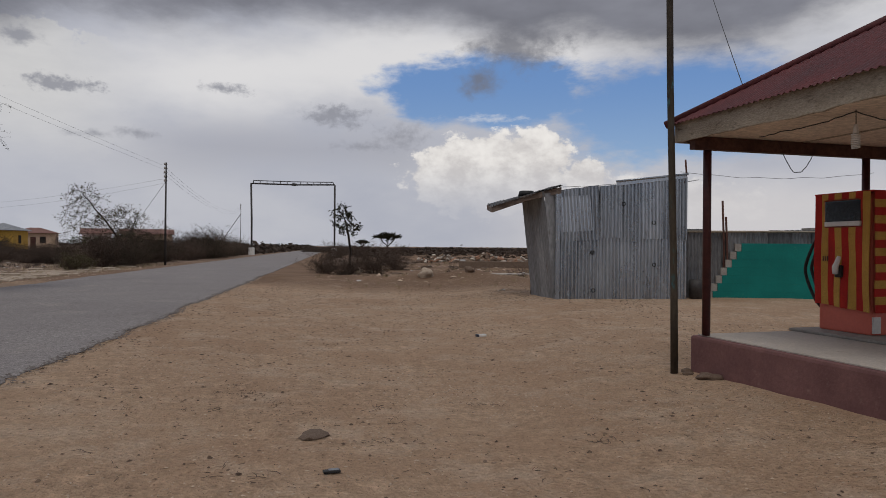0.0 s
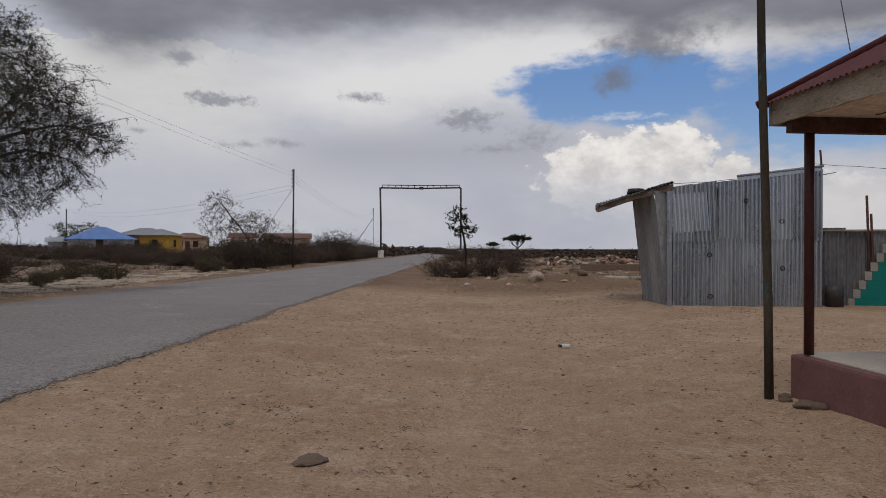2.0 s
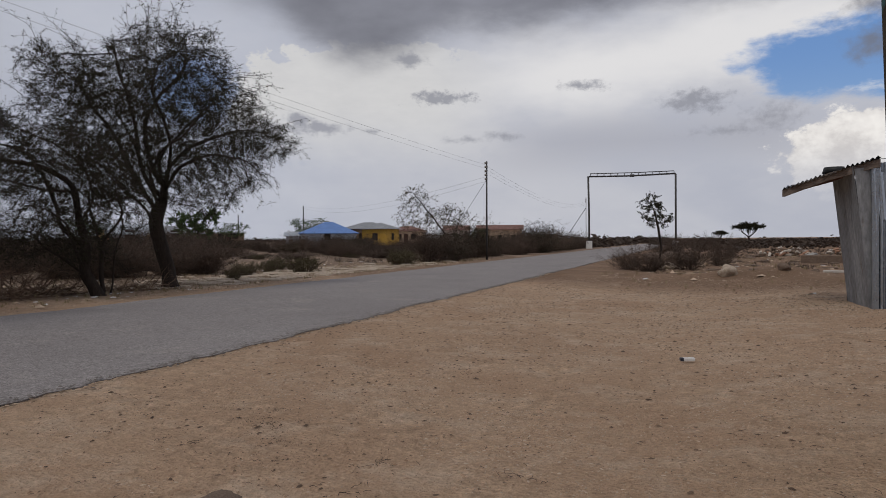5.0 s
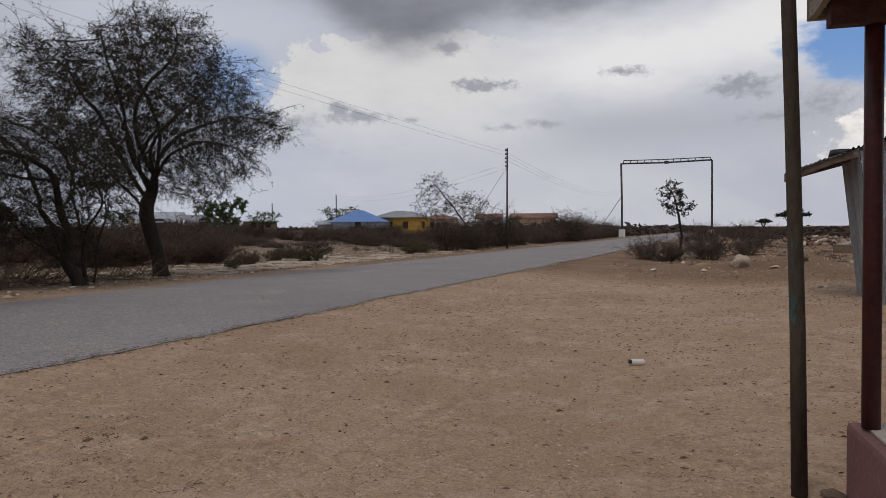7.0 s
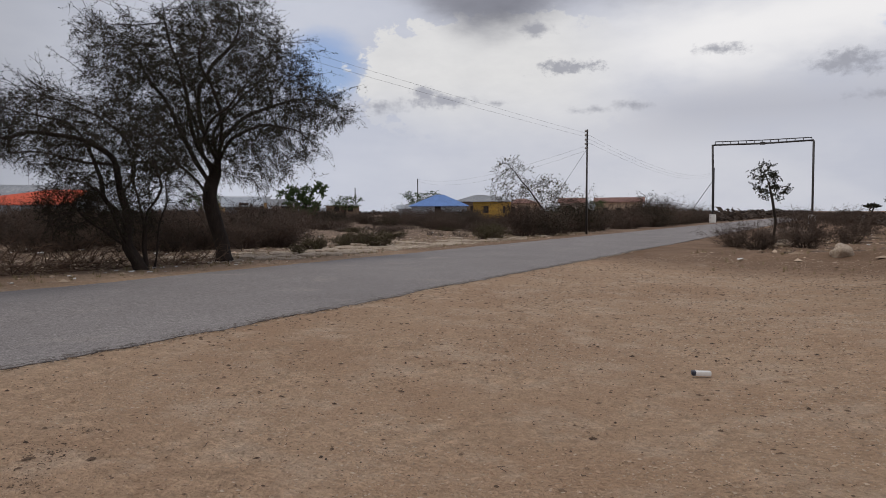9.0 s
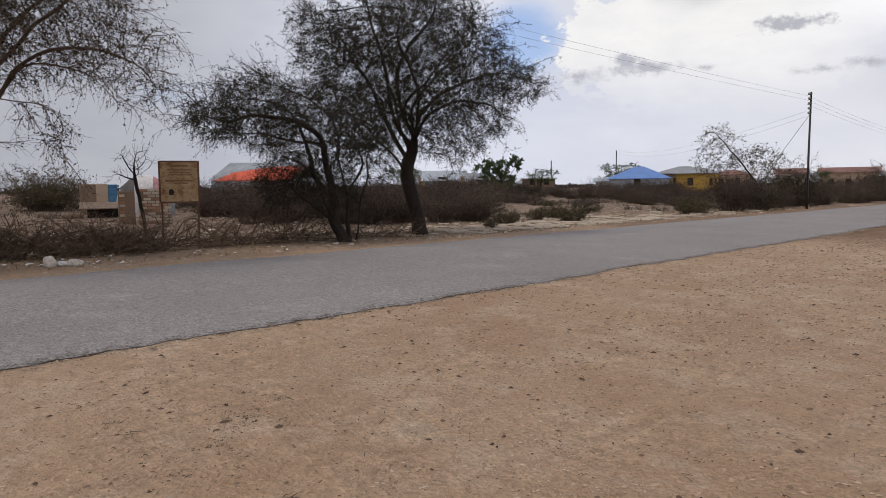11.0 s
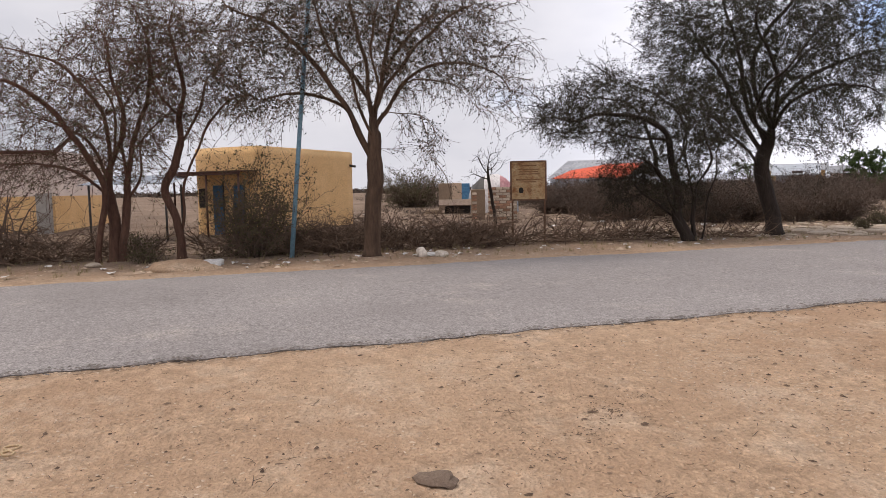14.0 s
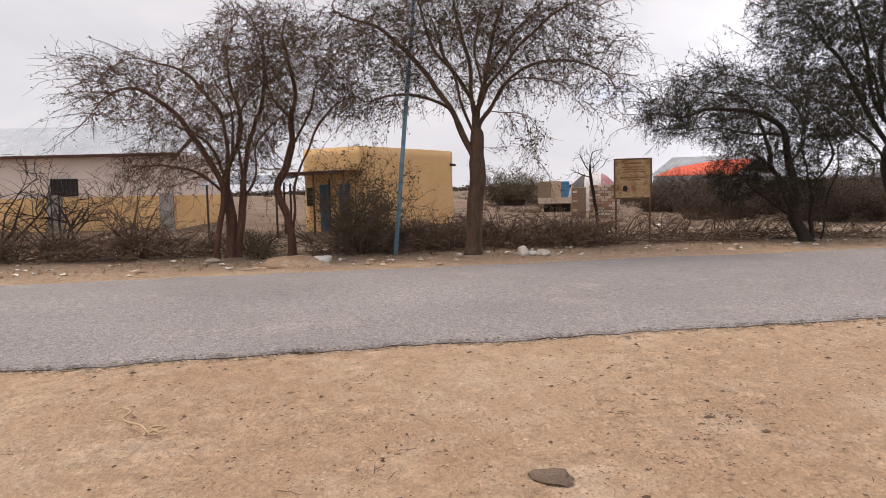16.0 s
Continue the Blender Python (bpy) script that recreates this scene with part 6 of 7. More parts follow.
part("wall", bm, M_OCHRE, ochre, "ochre plastered wall", True)
part("parapet", boxed(0.02, 0.02, 3.09, 5.72, 2.68, 3.13, 0.02), M_OCHRE, ochre)
for y0 in (0.62, 1.52):
    d_ = part("door", boxed(-0.05, y0, 0.05, -0.004, y0 + 0.42, 1.85, 0.005), M_DOOR_BLUE, ochre, "blue painted door")
    part("door_frame", boxed(-0.045, y0 - 0.06, 0.05, -0.031, y0 - 0.005, 2.0, 0.003), M_DARK, ochre)
part("window", boxed(-0.03, 2.3, 1.1, -0.004, 2.6, 1.75, 0.005), M_DARK, ochre, "dark shuttered window")
slab("porch_roof", [(-1.1, -0.15, 2.30), (0.0, -0.15, 2.33), (0.0, 2.9, 2.33), (-1.1, 2.9, 2.30)], 0.03, M_BEAM, ochre, "dark porch roof sheet")
part("porch_edge", boxed(-1.06, -0.1, 2.17, -1.0, 2.85, 2.265, 0.006), M_BEAM, ochre)
for y0 in (0.0, 1.35, 2.75):
    tube("porch_post", [(-0.98, y0, 0), (-0.98, y0, 2.18)], 0.035, M_BEAM, ochre, "", 8)
tube("spout", [(5.6, -0.25, 2.55), (5.6, 0.05, 2.6)], 0.05, M_STEEL, ochre, "dark roof spout", 8)
part("plinth_step", boxed(-1.2, -0.3, -0.1, 0.0, 2.9, 0.1, 0.02), M_CONC_GREY, ochre, "grey concrete step")

# long cream and ochre building with a sheet roof
cream = base("cream_building", pose(-27.6, -17.2, 0.15, 0, 0, 83), "long cream building with ochre dado and pale sheet roof", "building")
part("wall", boxed(0, 0.0, 1.55, 14, 5.5, 3.25, 0.01), M_CREAM, cream, "cream plastered upper wall")
part("dado", boxed(-0.01, -0.02, -0.1, 14.01, 5.52, 1.55, 0.01), M_OCHRE, cream, "ochre painted lower wall")
for k in range(17):
    sheet("roof_sheet", pose(0.84 * k - 0.1, -0.45, 3.23) @ pose(0, 0, 0, -66, 0, 0), 0.9, 3.35, M_ZINC_PALE, cream, "", 0.15, 0.03, 6)
part("barge_board", boxed(14.2, -0.45, 0.0, 14.25, 2.6, 0.14, 0.005, pose(0, 0, 3.18) @ pose(0, 0, 0, 24, 0, 0)), M_BEAM, cream, "dark gable board")
part("eave_board", boxed(-0.3, -0.46, 3.1, 14.2, -0.42, 3.22, 0.005), M_BEAM, cream, "dark eave board")
for wx in (1.5, 5.5, 9.0):
    w_ = part("window", boxed(wx, -0.05, 1.6, wx + 1.1, -0.004, 2.3, 0.006), M_DARK, cream, "barred dark window")
    for b_ in range(6):
        part("window_bar", boxed(wx + 0.1 + 0.18 * b_, -0.062, 1.6, wx + 0.12 + 0.18 * b_, -0.051, 2.3, 0.0), M_STEEL, w_)
for wx in (13.7, 9.3):
    part("pillar", boxed(wx, -0.9, -0.1, wx + 0.42, -0.5, 1.65, 0.02), M_CONC_GREY, cream, "grey concrete pillar")
shel = base("shelter", pose(-20.6, -0.9, 0.15, 0, 0, 80), "open lean-to shelter with grey sheet roof on thin posts", "shelter")
for px in (0.0, 2.3):
    for py in (0.0, 1.6):
        tube("post", [(px, py, 0), (px, py, 1.85)], 0.035, M_STEEL, shel, "", 7)
sheet("roof", pose(-0.2, -0.3, 1.85) @ pose(0, 0, 0, -82, 0, 0), 2.8, 2.3, M_ZINC, shel, "grey sheet roof")
# brick stub wall and its pier
bw = base("brick_wall", pose(-25.8, 13.58, 0.22, 0, 0, 76), "ruined stub wall of red and limewashed bricks", "wall")
part("core", boxed(0.02, 0.02, -0.1, 1.18, 0.26, 1.50, 0.0), M_MORTAR, bw, "mud mortar core")
brick_me = bpy.data.meshes.new("brick")
_b = boxed(0, 0, 0, 0.27, 0.06, 0.095, 0.008)
_b.to_mesh(brick_me)
_b.free()
brick_me.materials.append(M_BRICK)
pale_me = brick_me.copy()
pale_me.materials.clear()
pale_me.materials.append(M_BRICK_PALE)
rb = random.Random(8)


def lay(me, x, y, z, sx=1.0, rz=0.0, parent=None):
    o = new("brick", me)
    o.parent = parent
    o.matrix_basis = pose(x, y, z, 0, 0, rz) @ Matrix.Diagonal((sx, 1, 1, 1))


for r_ in range(13):
    n_ = 4 if r_ < 11 else rb.randint(2, 4)
    for c_ in range(n_):
        x0 = 0.3 * c_ + (0.15 if r_ % 2 else 0.0)
        lay(pale_me if rb.random() < 0.45 else brick_me, x0, -0.028 + rb.uniform(-0.008, 0.008), 0.115 * r_ + 0.01, 1.0 if x0 < 0.95 else 0.5, 0, bw)
for r_ in range(13):
    lay(pale_me if rb.random() < 0.3 else brick_me, -0.03, 0.27, 0.115 * r_ + 0.01, 0.95, -90, bw)
pier = base("brick_pier", pose(-26.2, 12.9, 0.22, 0, 0, 76), "mud-plastered brick pier of a ruined doorway", "pier")
part("core", boxed(0.0, 0.0, -0.1, 0.60, 0.42, 1.42, 0.02), M_MUD, pier, "brown mud plaster")
for r_ in range(10):
    lay(pale_me if r_ % 3 == 0 else brick_me, 0.04, -0.045, 0.13 * r_ + 0.02, 0.7, 0, pier)

# shelters behind the brick wall
dome = base("tent", pose(-32.9, 16.0, 0.35, 0, 0, 70) @ Matrix.Diagonal((0.55, 1, 1, 1)), "low domed shelter of patched cloths and tarpaulins", "tent")
mats = (M_TARP_GREY, M_STEEL, M_TARP_WHITE, M_TARP_PINK, M_TARP_GREY)
for g in range(5):
    v, f = [], []
    for i in range(7):
        for j in range(13):
            a = math.pi * (g + i / 6) / 5
            b = math.pi * j / 12
            k = 1 + 0.06 * noise.noise(Vector((a * 4, b * 4, 2)))
            v.append((-2.4 * math.cos(a) * k, -1.4 * math.cos(b) * math.sin(a) ** 0.5 * k, 2.05 * math.sin(a) ** 0.7 * math.sin(b) ** 0.6 * k))
    for i in range(6):
        for j in range(12):
            f.append((i * 13 + j, (i + 1) * 13 + j, (i + 1) * 13 + j + 1, i * 13 + j + 1))
    raw("cover", v, f, mats[g], dome, "", True)
hut = base("hut", pose(-35.75, 13.7, 0.4, 0, 0, 76), "small hut of grey sheet, cream panel and blue tarpaulin", "hut")
part("wall", boxed(0, 0, 0, 0.75, 1.6, 1.6, 0.01), M_MUD, hut, "grey-brown wall")
part("panel", boxed(0.76, 0, 0, 1.3, 1.6, 1.62, 0.01), M_PEACH, hut, "cream panel")
part("door", boxed(1.31, 0.0, 0, 1.75, 1.6, 1.58, 0.01), M_TARP_BLUE, hut, "blue tarpaulin curtain")
lowr = base("lean_to", pose(-31.9, 13.0, 0.3, 0, 0, 76), "low dark lean-to with a flat weathered sheet", "lean-to")
part("roof", boxed(-0.2, -0.5, 0.0, 1.5, 0.5, 0.05, 0.01, pose(0, 0, 0.66, 16, 0, 0)), M_DARKSTONE, lowr, "weathered brown-grey sloping sheet")
part("wall", boxed(0.1, 0.3, -0.1, 1.4, 1.0, 0.75, 0.01), M_DARK, lowr, "dark inside")
part("rubble_wall", boxed(-0.9, -0.2, -0.1, -0.05, 0.5, 0.35, 0.1), M_MUD, lowr, "heap of brown rubble")

# shed with orange tarpaulin roof
OS = base("tarpaulin_shed", pose(-47.7, 25.3, 0.6, 0, 0, 38), "tin shed with bright orange tarpaulin over its roof", "shed")
for k in range(9):
    sheet("wall_sheet", pose(0.66 * k, 0, 0), 0.68, 1.75, M_ZINC, OS, "", 0.076, 0.018, 4)
part("end_wall", boxed(5.9, 0.0, 0, 5.95, 5.0, 1.9, 0.005), M_ZINC_PALE, OS, "pale sheet end wall")
raw("tarpaulin", [(0.3, -0.25, 1.72), (6.2, -0.25, 1.72), (6.4, 2.4, 2.75), (1.6, 2.4, 2.75), (0.3, -0.25, 1.68), (6.2, -0.25, 1.68), (6.4, 2.4, 2.7), (1.6, 2.4, 2.7)],
    [(0, 1, 2, 3), (7, 6, 5, 4), (0, 4, 5, 1), (1, 5, 6, 2), (2, 6, 7, 3), (3, 7, 4, 0)], M_ORANGE, OS, "bright orange tarpaulin")
raw("roof", [(-0.2, -0.2, 1.70), (6.3, -0.2, 1.60), (6.5, 3.2, 3.05), (-0.2, 3.2, 3.15), (-0.2, 6.0, 1.7), (6.5, 6.0, 1.7)], [(0, 1, 2, 3), (3, 2, 5, 4)], M_TARP_GREY, OS, "grey sheet roof")
part("side_wall", boxed(-0.02, 0.02, 0, 0.0, 5.9, 1.7, 0.0), M_ZINC_DULL, OS)


def house(name, m, w, d, h, rise, wall, roof, label, over=0.4, hip=True, windows=2, door=True):
    """A plain village house: walls, hipped or gabled sheet roof, openings on the front."""
    ob = base(name, m, label, "house")
    part("wall", boxed(0, 0, -0.5, w, d, h, 0.01), wall, ob)
    r = min(d / 2 + over, w / 2 + over) if hip else 0.001
    z0, z1 = h - 0.02, h + rise
    lo = [(-over, -over, z0), (w + over, -over, z0), (w + over, d + over, z0), (-over, d + over, z0)]
    top = [(-over + r, d / 2, z1), (w + over - r, d / 2, z1)]
    v = lo + top + [(x, y, z - 0.06) for x, y, z in lo]
    f = [(0, 1, 5, 4), (1, 2, 5), (2, 3, 4, 5), (3, 0, 4), (6, 7, 1, 0), (7, 8, 2, 1), (8, 9, 3, 2), (9, 6, 0, 3), (9, 8, 7, 6)]
    raw("roof", v, f, roof, ob)
    mm = Matrix.Identity(4)
    for k in range(windows):
        x = w * (k + 0.6) / (windows + 0.4)
        window_on(ob, x, 1.0, 0.8, 1.0, mm, M_BEAM, M_DARK)
        window_on(ob, d * (k + 0.5) / (windows + 0.4), 1.0, 0.7, 1.0, pose(w, 0, 0, 0, 0, 90), M_BEAM, M_DARK)
    if door:
        part("door", boxed(w * 0.45, -0.05, 0, w * 0.45 + 0.8, -0.004, 2.0, 0.005), M_BEAM, ob)
    return ob


house("house", pose(-55.2, 98.8, 0.66, 0, 0, 4), 4.4, 4.6, 2.75, 1.0, M_YELLOW, M_ZINC_DULL, "yellow plastered house with grey hipped roof", windows=1, door=False, hip=True)
house("house", pose(-62.0, 104.0, 0.75, 0, 0, 4), 7.0, 5.0, 2.8, 1.1, M_MUD, M_ZINC_DULL, "brown house wing with grey hipped roof", windows=1)
house("house", pose(-59.6, 88.6, 0.75, 0, 0, 33), 8.2, 7.0, 1.95, 1.75, M_ZINC_PALE, M_BLUE_ROOF, "house with a bright blue hipped roof", windows=1, door=False)
house("house", pose(-53.0, 143.0, 0.5, 0, 0, 18), 9.5, 6.0, 3.2, 1.0, M_PEACH, M_RUST_ROOF, "peach house with rust-brown roof", windows=3, hip=False)
house("house", pose(-62.5, 121.0, 0.7, 0, 0, 18), 6.5, 5.0, 2.7, 0.9, M_PEACH, M_RUST_ROOF, "small peach house with brown roof")
house("house", pose(-54.0, 128.0, 0.6, 0, 0, 18), 4.5, 4.0, 2.9, 0.9, M_CREAM, M_RUST_ROOF, "small cream gabled house", hip=False, windows=1)
house("house", pose(-80.5, 92.5, 1.0, 0, 0, 42), 5.5, 4.0, 2.0, 0.15, M_MUD, M_ZINC_DULL, "long low flat-roofed brown house", hip=False, windows=2)
house("house", pose(-67.0, 95.0, 0.9, 0, 0, 35), 5.0, 4.0, 1.5, 0.6, M_ZINC_PALE, M_ZINC_PALE, "low house with a pale tin roof", hip=False, windows=1)
house("house", pose(-55.6, 51.6, 0.72, 0, 0, 48), 3.4, 4.0, 1.7, 1.0, M_TARP_GREY, M_ZINC_PALE, "grey tin house with pale sheet roof", hip=False, windows=1)
house("house", pose(-52.6, 55.2, 0.7, 0, 0, 48), 2.3, 4.0, 1.8, 0.7, M_CREAM, M_ZINC_DULL, "small cream house with grey roof", hip=False, windows=1)
house("house", pose(-70.0, 62.0, 0.9, 0, 0, 48), 6.0, 4.0, 2.2, 0.8, M_OCHRE, M_ZINC_DULL, "ochre house behind the scrub", hip=False, windows=2)
# dark green trees among the houses
lt = tree("leafy_tree", at_ground(-74.0, 90.0, 40, 1.2, 0.9), "thin-crowned green tree among the houses",
          [[(0, 0, 0), (0, 0.1, 1.0), (0.1, 0, 1.8)]], [(-0.8, 0.4, 2.6, 1.4, 1.4, 0.8), (0.9, -0.5, 3.0, 1.5, 1.4, 0.8), (0.2, 0.6, 3.5, 1.0, 1.0, 0.6), (0.3, -0.9, 1.9, 1.5, 1.5, 0.7)],
          54, 300, 0.3, 2.5, 0.5, 0.14, bark=M_BARK, leaf=M_LEAF_GREEN, per=4, length=0.5, leaves=8, size=0.075, droop=0.05)
for x, y, s, sz in ((-66.0, 101.0, 1.3, 1.0), (-58.5, 113.0, 1.0, 0.8), (-47.0, 112.0, 0.9, 0.75), (-60.0, 52.0, 0.9, 1.0), (-48.0, 132.0, 1.0, 1.0), (-50.0, 150.0, 1.0, 1.05)):
    copy_thing(lt, at_ground(x, y, rng.uniform(0, 360), s, s * sz, -0.05))

# ---- waste ground beyond the lot: rocks, footings, rubble ----
foot = base("foundation", pose(4.3, 44.5, 0.05, 0, 0, -6), "low unfinished grey block foundation", "foundation")
part("wall", boxed(0, 0, -0.1, 9.0, 0.4, 0.55, 0.03), M_DARKSTONE, foot)
part("wall", boxed(0, 0.42, -0.1, 0.4, 9.5, 0.5, 0.03), M_CONC_GREY, foot)
foot2 = base("concrete_slab", pose(4.6, 34.2, 0.0, 0, 0, -4), "broken pale concrete slab edge in the dirt", "slab")
part("slab", boxed(0, 0, -0.1, 5.0, 0.6, 0.22, 0.04), M_CONCRETE, foot2)
rub_me = []
for k, mat in enumerate((M_RUBBLE, M_DARKSTONE, M_RUBBLE, M_MUD, M_BRICK, M_DARKSTONE)):
    me = bpy.data.meshes.new("rubble_block")
    _b = boxed(-1.0, -0.42, -0.3, 1.0, 0.42, 0.3, 0.1)
    for v in _b.verts:
        v.co *= 1 + 0.22 * noise.noise(v.co * 1.7 + Vector((k * 9.0, 0, 0)))
    _b.to_mesh(me)
    _b.free()
    me.materials.append(mat)
    rub_me.append(me)
for cx, cy, rad, n_, h_ in ((4.2, 60.5, 2.3, 90, 1.0), (8.0, 58.0, 2.0, 80, 1.1), (10.6, 53.5, 1.8, 60, 0.8)):
    heap = base("rubble_heap", at_ground(cx, cy), "heap of pale and dark broken building blocks", "rubble heap")
    for k in range(n_):
        a, d = rng.uniform(0, 6.28), rad * math.sqrt(rng.random())
        o = new("rubble_block", rng.choice(rub_me))
        o.parent = heap
        s = rng.uniform(0.1, 0.27)
        o.matrix_basis = pose(d * math.cos(a), d * math.sin(a) * 0.6, max(0.0, h_ * (1 - d / rad)) * rng.uniform(0.5, 1.0) + 0.05, rng.gauss(0, 25), rng.gauss(0, 25), rng.uniform(0, 360)) @ Matrix.Diagonal((s, s, s, 1))


def lone_stone(x, y, s, material, label, seed, flat=0.5, name="stone", rz=0.0, detail=3, sink=0.3, smooth=True):
    me = stone_mesh(name, seed, material, flat, detail)
    if smooth:
        me.shade_smooth()
    o = new(name, me)
    o.matrix_basis = pose(x, y, ground_height(x, y) + s * flat * (1 - sink) * 0.5, 0, 0, rz) @ Matrix.Diagonal((s, s, s, 1))
    return tagged(o, label, "stone")


lone_stone(-0.58, 5.42, 0.12, M_DARKSTONE, "flat brown-grey stone lying on the dirt", 431, 0.27, rz=52, detail=2, sink=0.45, smooth=False)
lone_stone(3.42, 7.34, 0.15, M_DARKSTONE, "flat dark stone against the platform", 402, 0.3, rz=10)
lone_stone(3.3, 7.62, 0.055, M_DARKSTONE, "small dark stone at the post foot", 403, 0.5)
lone_stone(3.36, 7.8, 0.06, M_DARKSTONE, "small stone at the post foot", 404, 0.5)
lone_stone(1.35, 27.3, 0.30, M_STONE, "pale rounded boulder on the spoil bank", 405, 0.8)
lone_stone(3.0, 27.0, 0.2, M_DARKSTONE, "brown stone on the spoil bank", 406, 0.7)
lone_stone(-2.2, 43.5, 0.9, M_DARKSTONE, "large brown boulder under the sapling", 407, 0.6)
lone_stone(-3.4, 45.0, 0.8, M_DARKSTONE, "large brown boulder under the sapling", 408, 0.6)
lone_stone(-1.9, 39.0, 0.35, M_STONE, "pale stone by the bushes", 409, 0.6)
lone_stone(-12.1, 7.75, 0.16, M_RUBBLE, "pale broken concrete lump at the roadside", 410, 0.9)
lone_stone(-12.0, 8.15, 0.22, M_RUBBLE, "pale flat broken concrete at the roadside", 411, 0.4)
lone_stone(-12.6, 0.95, 0.2, M_STONE, "flat stone at the tree foot", 412, 0.35)

# ---- litter on the lot ----
pk = base("drink_carton", pose(1.49, 11.58, 0.02, 0, 0, 25), "crushed white carton lying on the dirt", "litter")
part("body", boxed(-0.09, -0.035, 0.0, 0.09, 0.035, 0.045, 0.012), M_WHITE, pk)
part("band", boxed(-0.092, -0.037, 0.002, -0.05, 0.037, 0.047, 0.012), M_BLUE_LABEL, pk, "dark printed end")
pk2 = base("plastic_packet", pose(-0.37, 4.55, ground_height(-0.37, 4.6) + 0.01, 0, 0, 15), "black crumpled packet with a pale label on the dirt", "litter")
bm = boxed(-0.055, -0.025, 0.0, 0.055, 0.025, 0.016, 0.005)
part("body", bm, M_BLACK, pk2)
part("flap", boxed(-0.02, -0.018, 0.017, 0.045, 0.018, 0.021, 0.002), M_TARP_GREY, pk2, "pale torn flap")
ropes = [(-2.0 + 0.055 * i, 2.6 + 0.03 * i + 0.05 * math.sin(i * 0.9), 0.035 + ground_height(-2, 2.8)) for i in range(9)]
ropes += [(-1.5 + 0.09 * math.cos(a), 2.98 + 0.05 * math.sin(a * 2), 0.04 + ground_height(-1.5, 3)) for a in [0.5 * k for k in range(13)]]
tagged(tube("rope", ropes, 0.008, M_ROPE, None, "", 6), "frayed straw-coloured rope lying on the dirt", "rope")
bag_me = stone_mesh("plastic_sack", 501, M_BAG, 0.35, 3)
bag_me.shade_smooth()
for x, y, s, lab in ((-12.2, 3.3, 0.34, "dirty white plastic sack at the roadside"), (-12.3, 2.45, 0.16, "crumpled white plastic bag"), (-12.2, 8.0, 0.2, "torn white plastic bag in the brush")):
    o = new("plastic_sack", bag_me)
    o.matrix_basis = at_ground(x, y, rng.uniform(0, 360), s, s, 0.05 * s)
    tagged(o, lab, "litter")
dp = stone_mesh("sand_mound", 502, M_DIRT, 0.3, 3)
dp.shade_smooth()
o = new("sand_mound", dp)
o.matrix_basis = at_ground(-11.6, 2.7, 80, 0.75, 0.75, -0.02)
tagged(o, "small heap of pale sand beside the road", "sand pile")


# ---- loose scatter ----
def scatter(name, label, category, places, make, material, kind="stuff"):
    v, f = [], []
    for p in places:
        make(p, v, f)
    ob = raw(name, v, f, material)
    return tagged(ob, label, category, kind=kind)


rp = random.Random(77)
ICO = [(0, 0, 1), (0.894, 0, 0.447), (0.276, 0.851, 0.447), (-0.724, 0.526, 0.447), (-0.724, -0.526, 0.447), (0.276, -0.851, 0.447)]


def pebble(p, v, f):
    x, y, s = p
    z = ground_height(x, y)
    b0 = len(v)
    a = rp.uniform(0, 6.28)
    c, sn = math.cos(a), math.sin(a)
    kx, ky, kz = rp.uniform(0.7, 1.8), rp.uniform(0.5, 1.0), rp.uniform(0.55, 1.0)
    for q in ICO:
        qx, qy = q[0] * kx * rp.uniform(0.85, 1.15), q[1] * ky * rp.uniform(0.85, 1.15)
        v.append((x + s * (qx * c - qy * sn), y + s * (qx * sn + qy * c), z + s * (q[2] * kz - 0.22)))
    for k in range(5):
        f.append((b0, b0 + 1 + k, b0 + 1 + (k + 1) % 5))
    f.append((b0 + 5, b0 + 4, b0 + 3, b0 + 2, b0 + 1))


def lot_places(count, far_y, bend, small, spread, tail, seed_z, lo, hi):
    """Places and sizes of gravel on the lot, gathered in drifts."""
    out = []
    while len(out) < count:
        y = 1.0 + far_y * rp.random() ** bend
        x = rp.uniform(-6.0, 8.0)
        edge_x = road_right(y)
        if x < edge_x - 0.05 or (x > 3.35 + 0.2 * (7.85 - y) and y < 8.0):
            continue
        # the strip along the asphalt is swept smooth
        k = noise.noise(Vector((x * 0.55, y * 0.55, seed_z))) + 0.6 * noise.noise(Vector((x * 2.2, y * 2.2, seed_z))) - 0.7 * max(0.0, 1.0 - (x - edge_x) / 2.0)
        if k < rp.uniform(lo, hi):
            continue
        out.append((x, y, small + spread * rp.random() ** tail + 0.0005 * y))
    return out


scatter("gravel", "fine brown gravel strewn on the dirt", "gravel", lot_places(34000, 26, 1.6, 0.0025, 0.012, 6, 3.0, -0.6, 0.4), pebble, M_GRAVEL)
scatter("dirt_clods", "small crumbled clods of sandy earth", "clods", lot_places(9000, 16, 1.5, 0.004, 0.012, 2.5, 14.0, -0.1, 0.6), pebble, M_CLOD)
scatter("gravel", "pale limestone chips lying in drifts on the dirt", "gravel", lot_places(40000, 22, 1.5, 0.002, 0.0095, 5, 8.0, -0.3, 0.6), pebble, M_GRAVEL_PALE)
peb = []
while len(peb) < 2600:
    y = rp.uniform(-8, 60)
    x = road_right(y) - 7.1 - abs(rp.gauss(0, 1.4)) - (3.0 if y > 20 and rp.random() < 0.4 else 0)
    peb.append((x, y, rp.uniform(0.012, 0.04) * (1 + (rp.random() < 0.06) * 2.0)))
while len(peb) < 4600:
    peb.append((rp.uniform(-32, -16), rp.uniform(16, 48), rp.uniform(0.02, 0.09)))
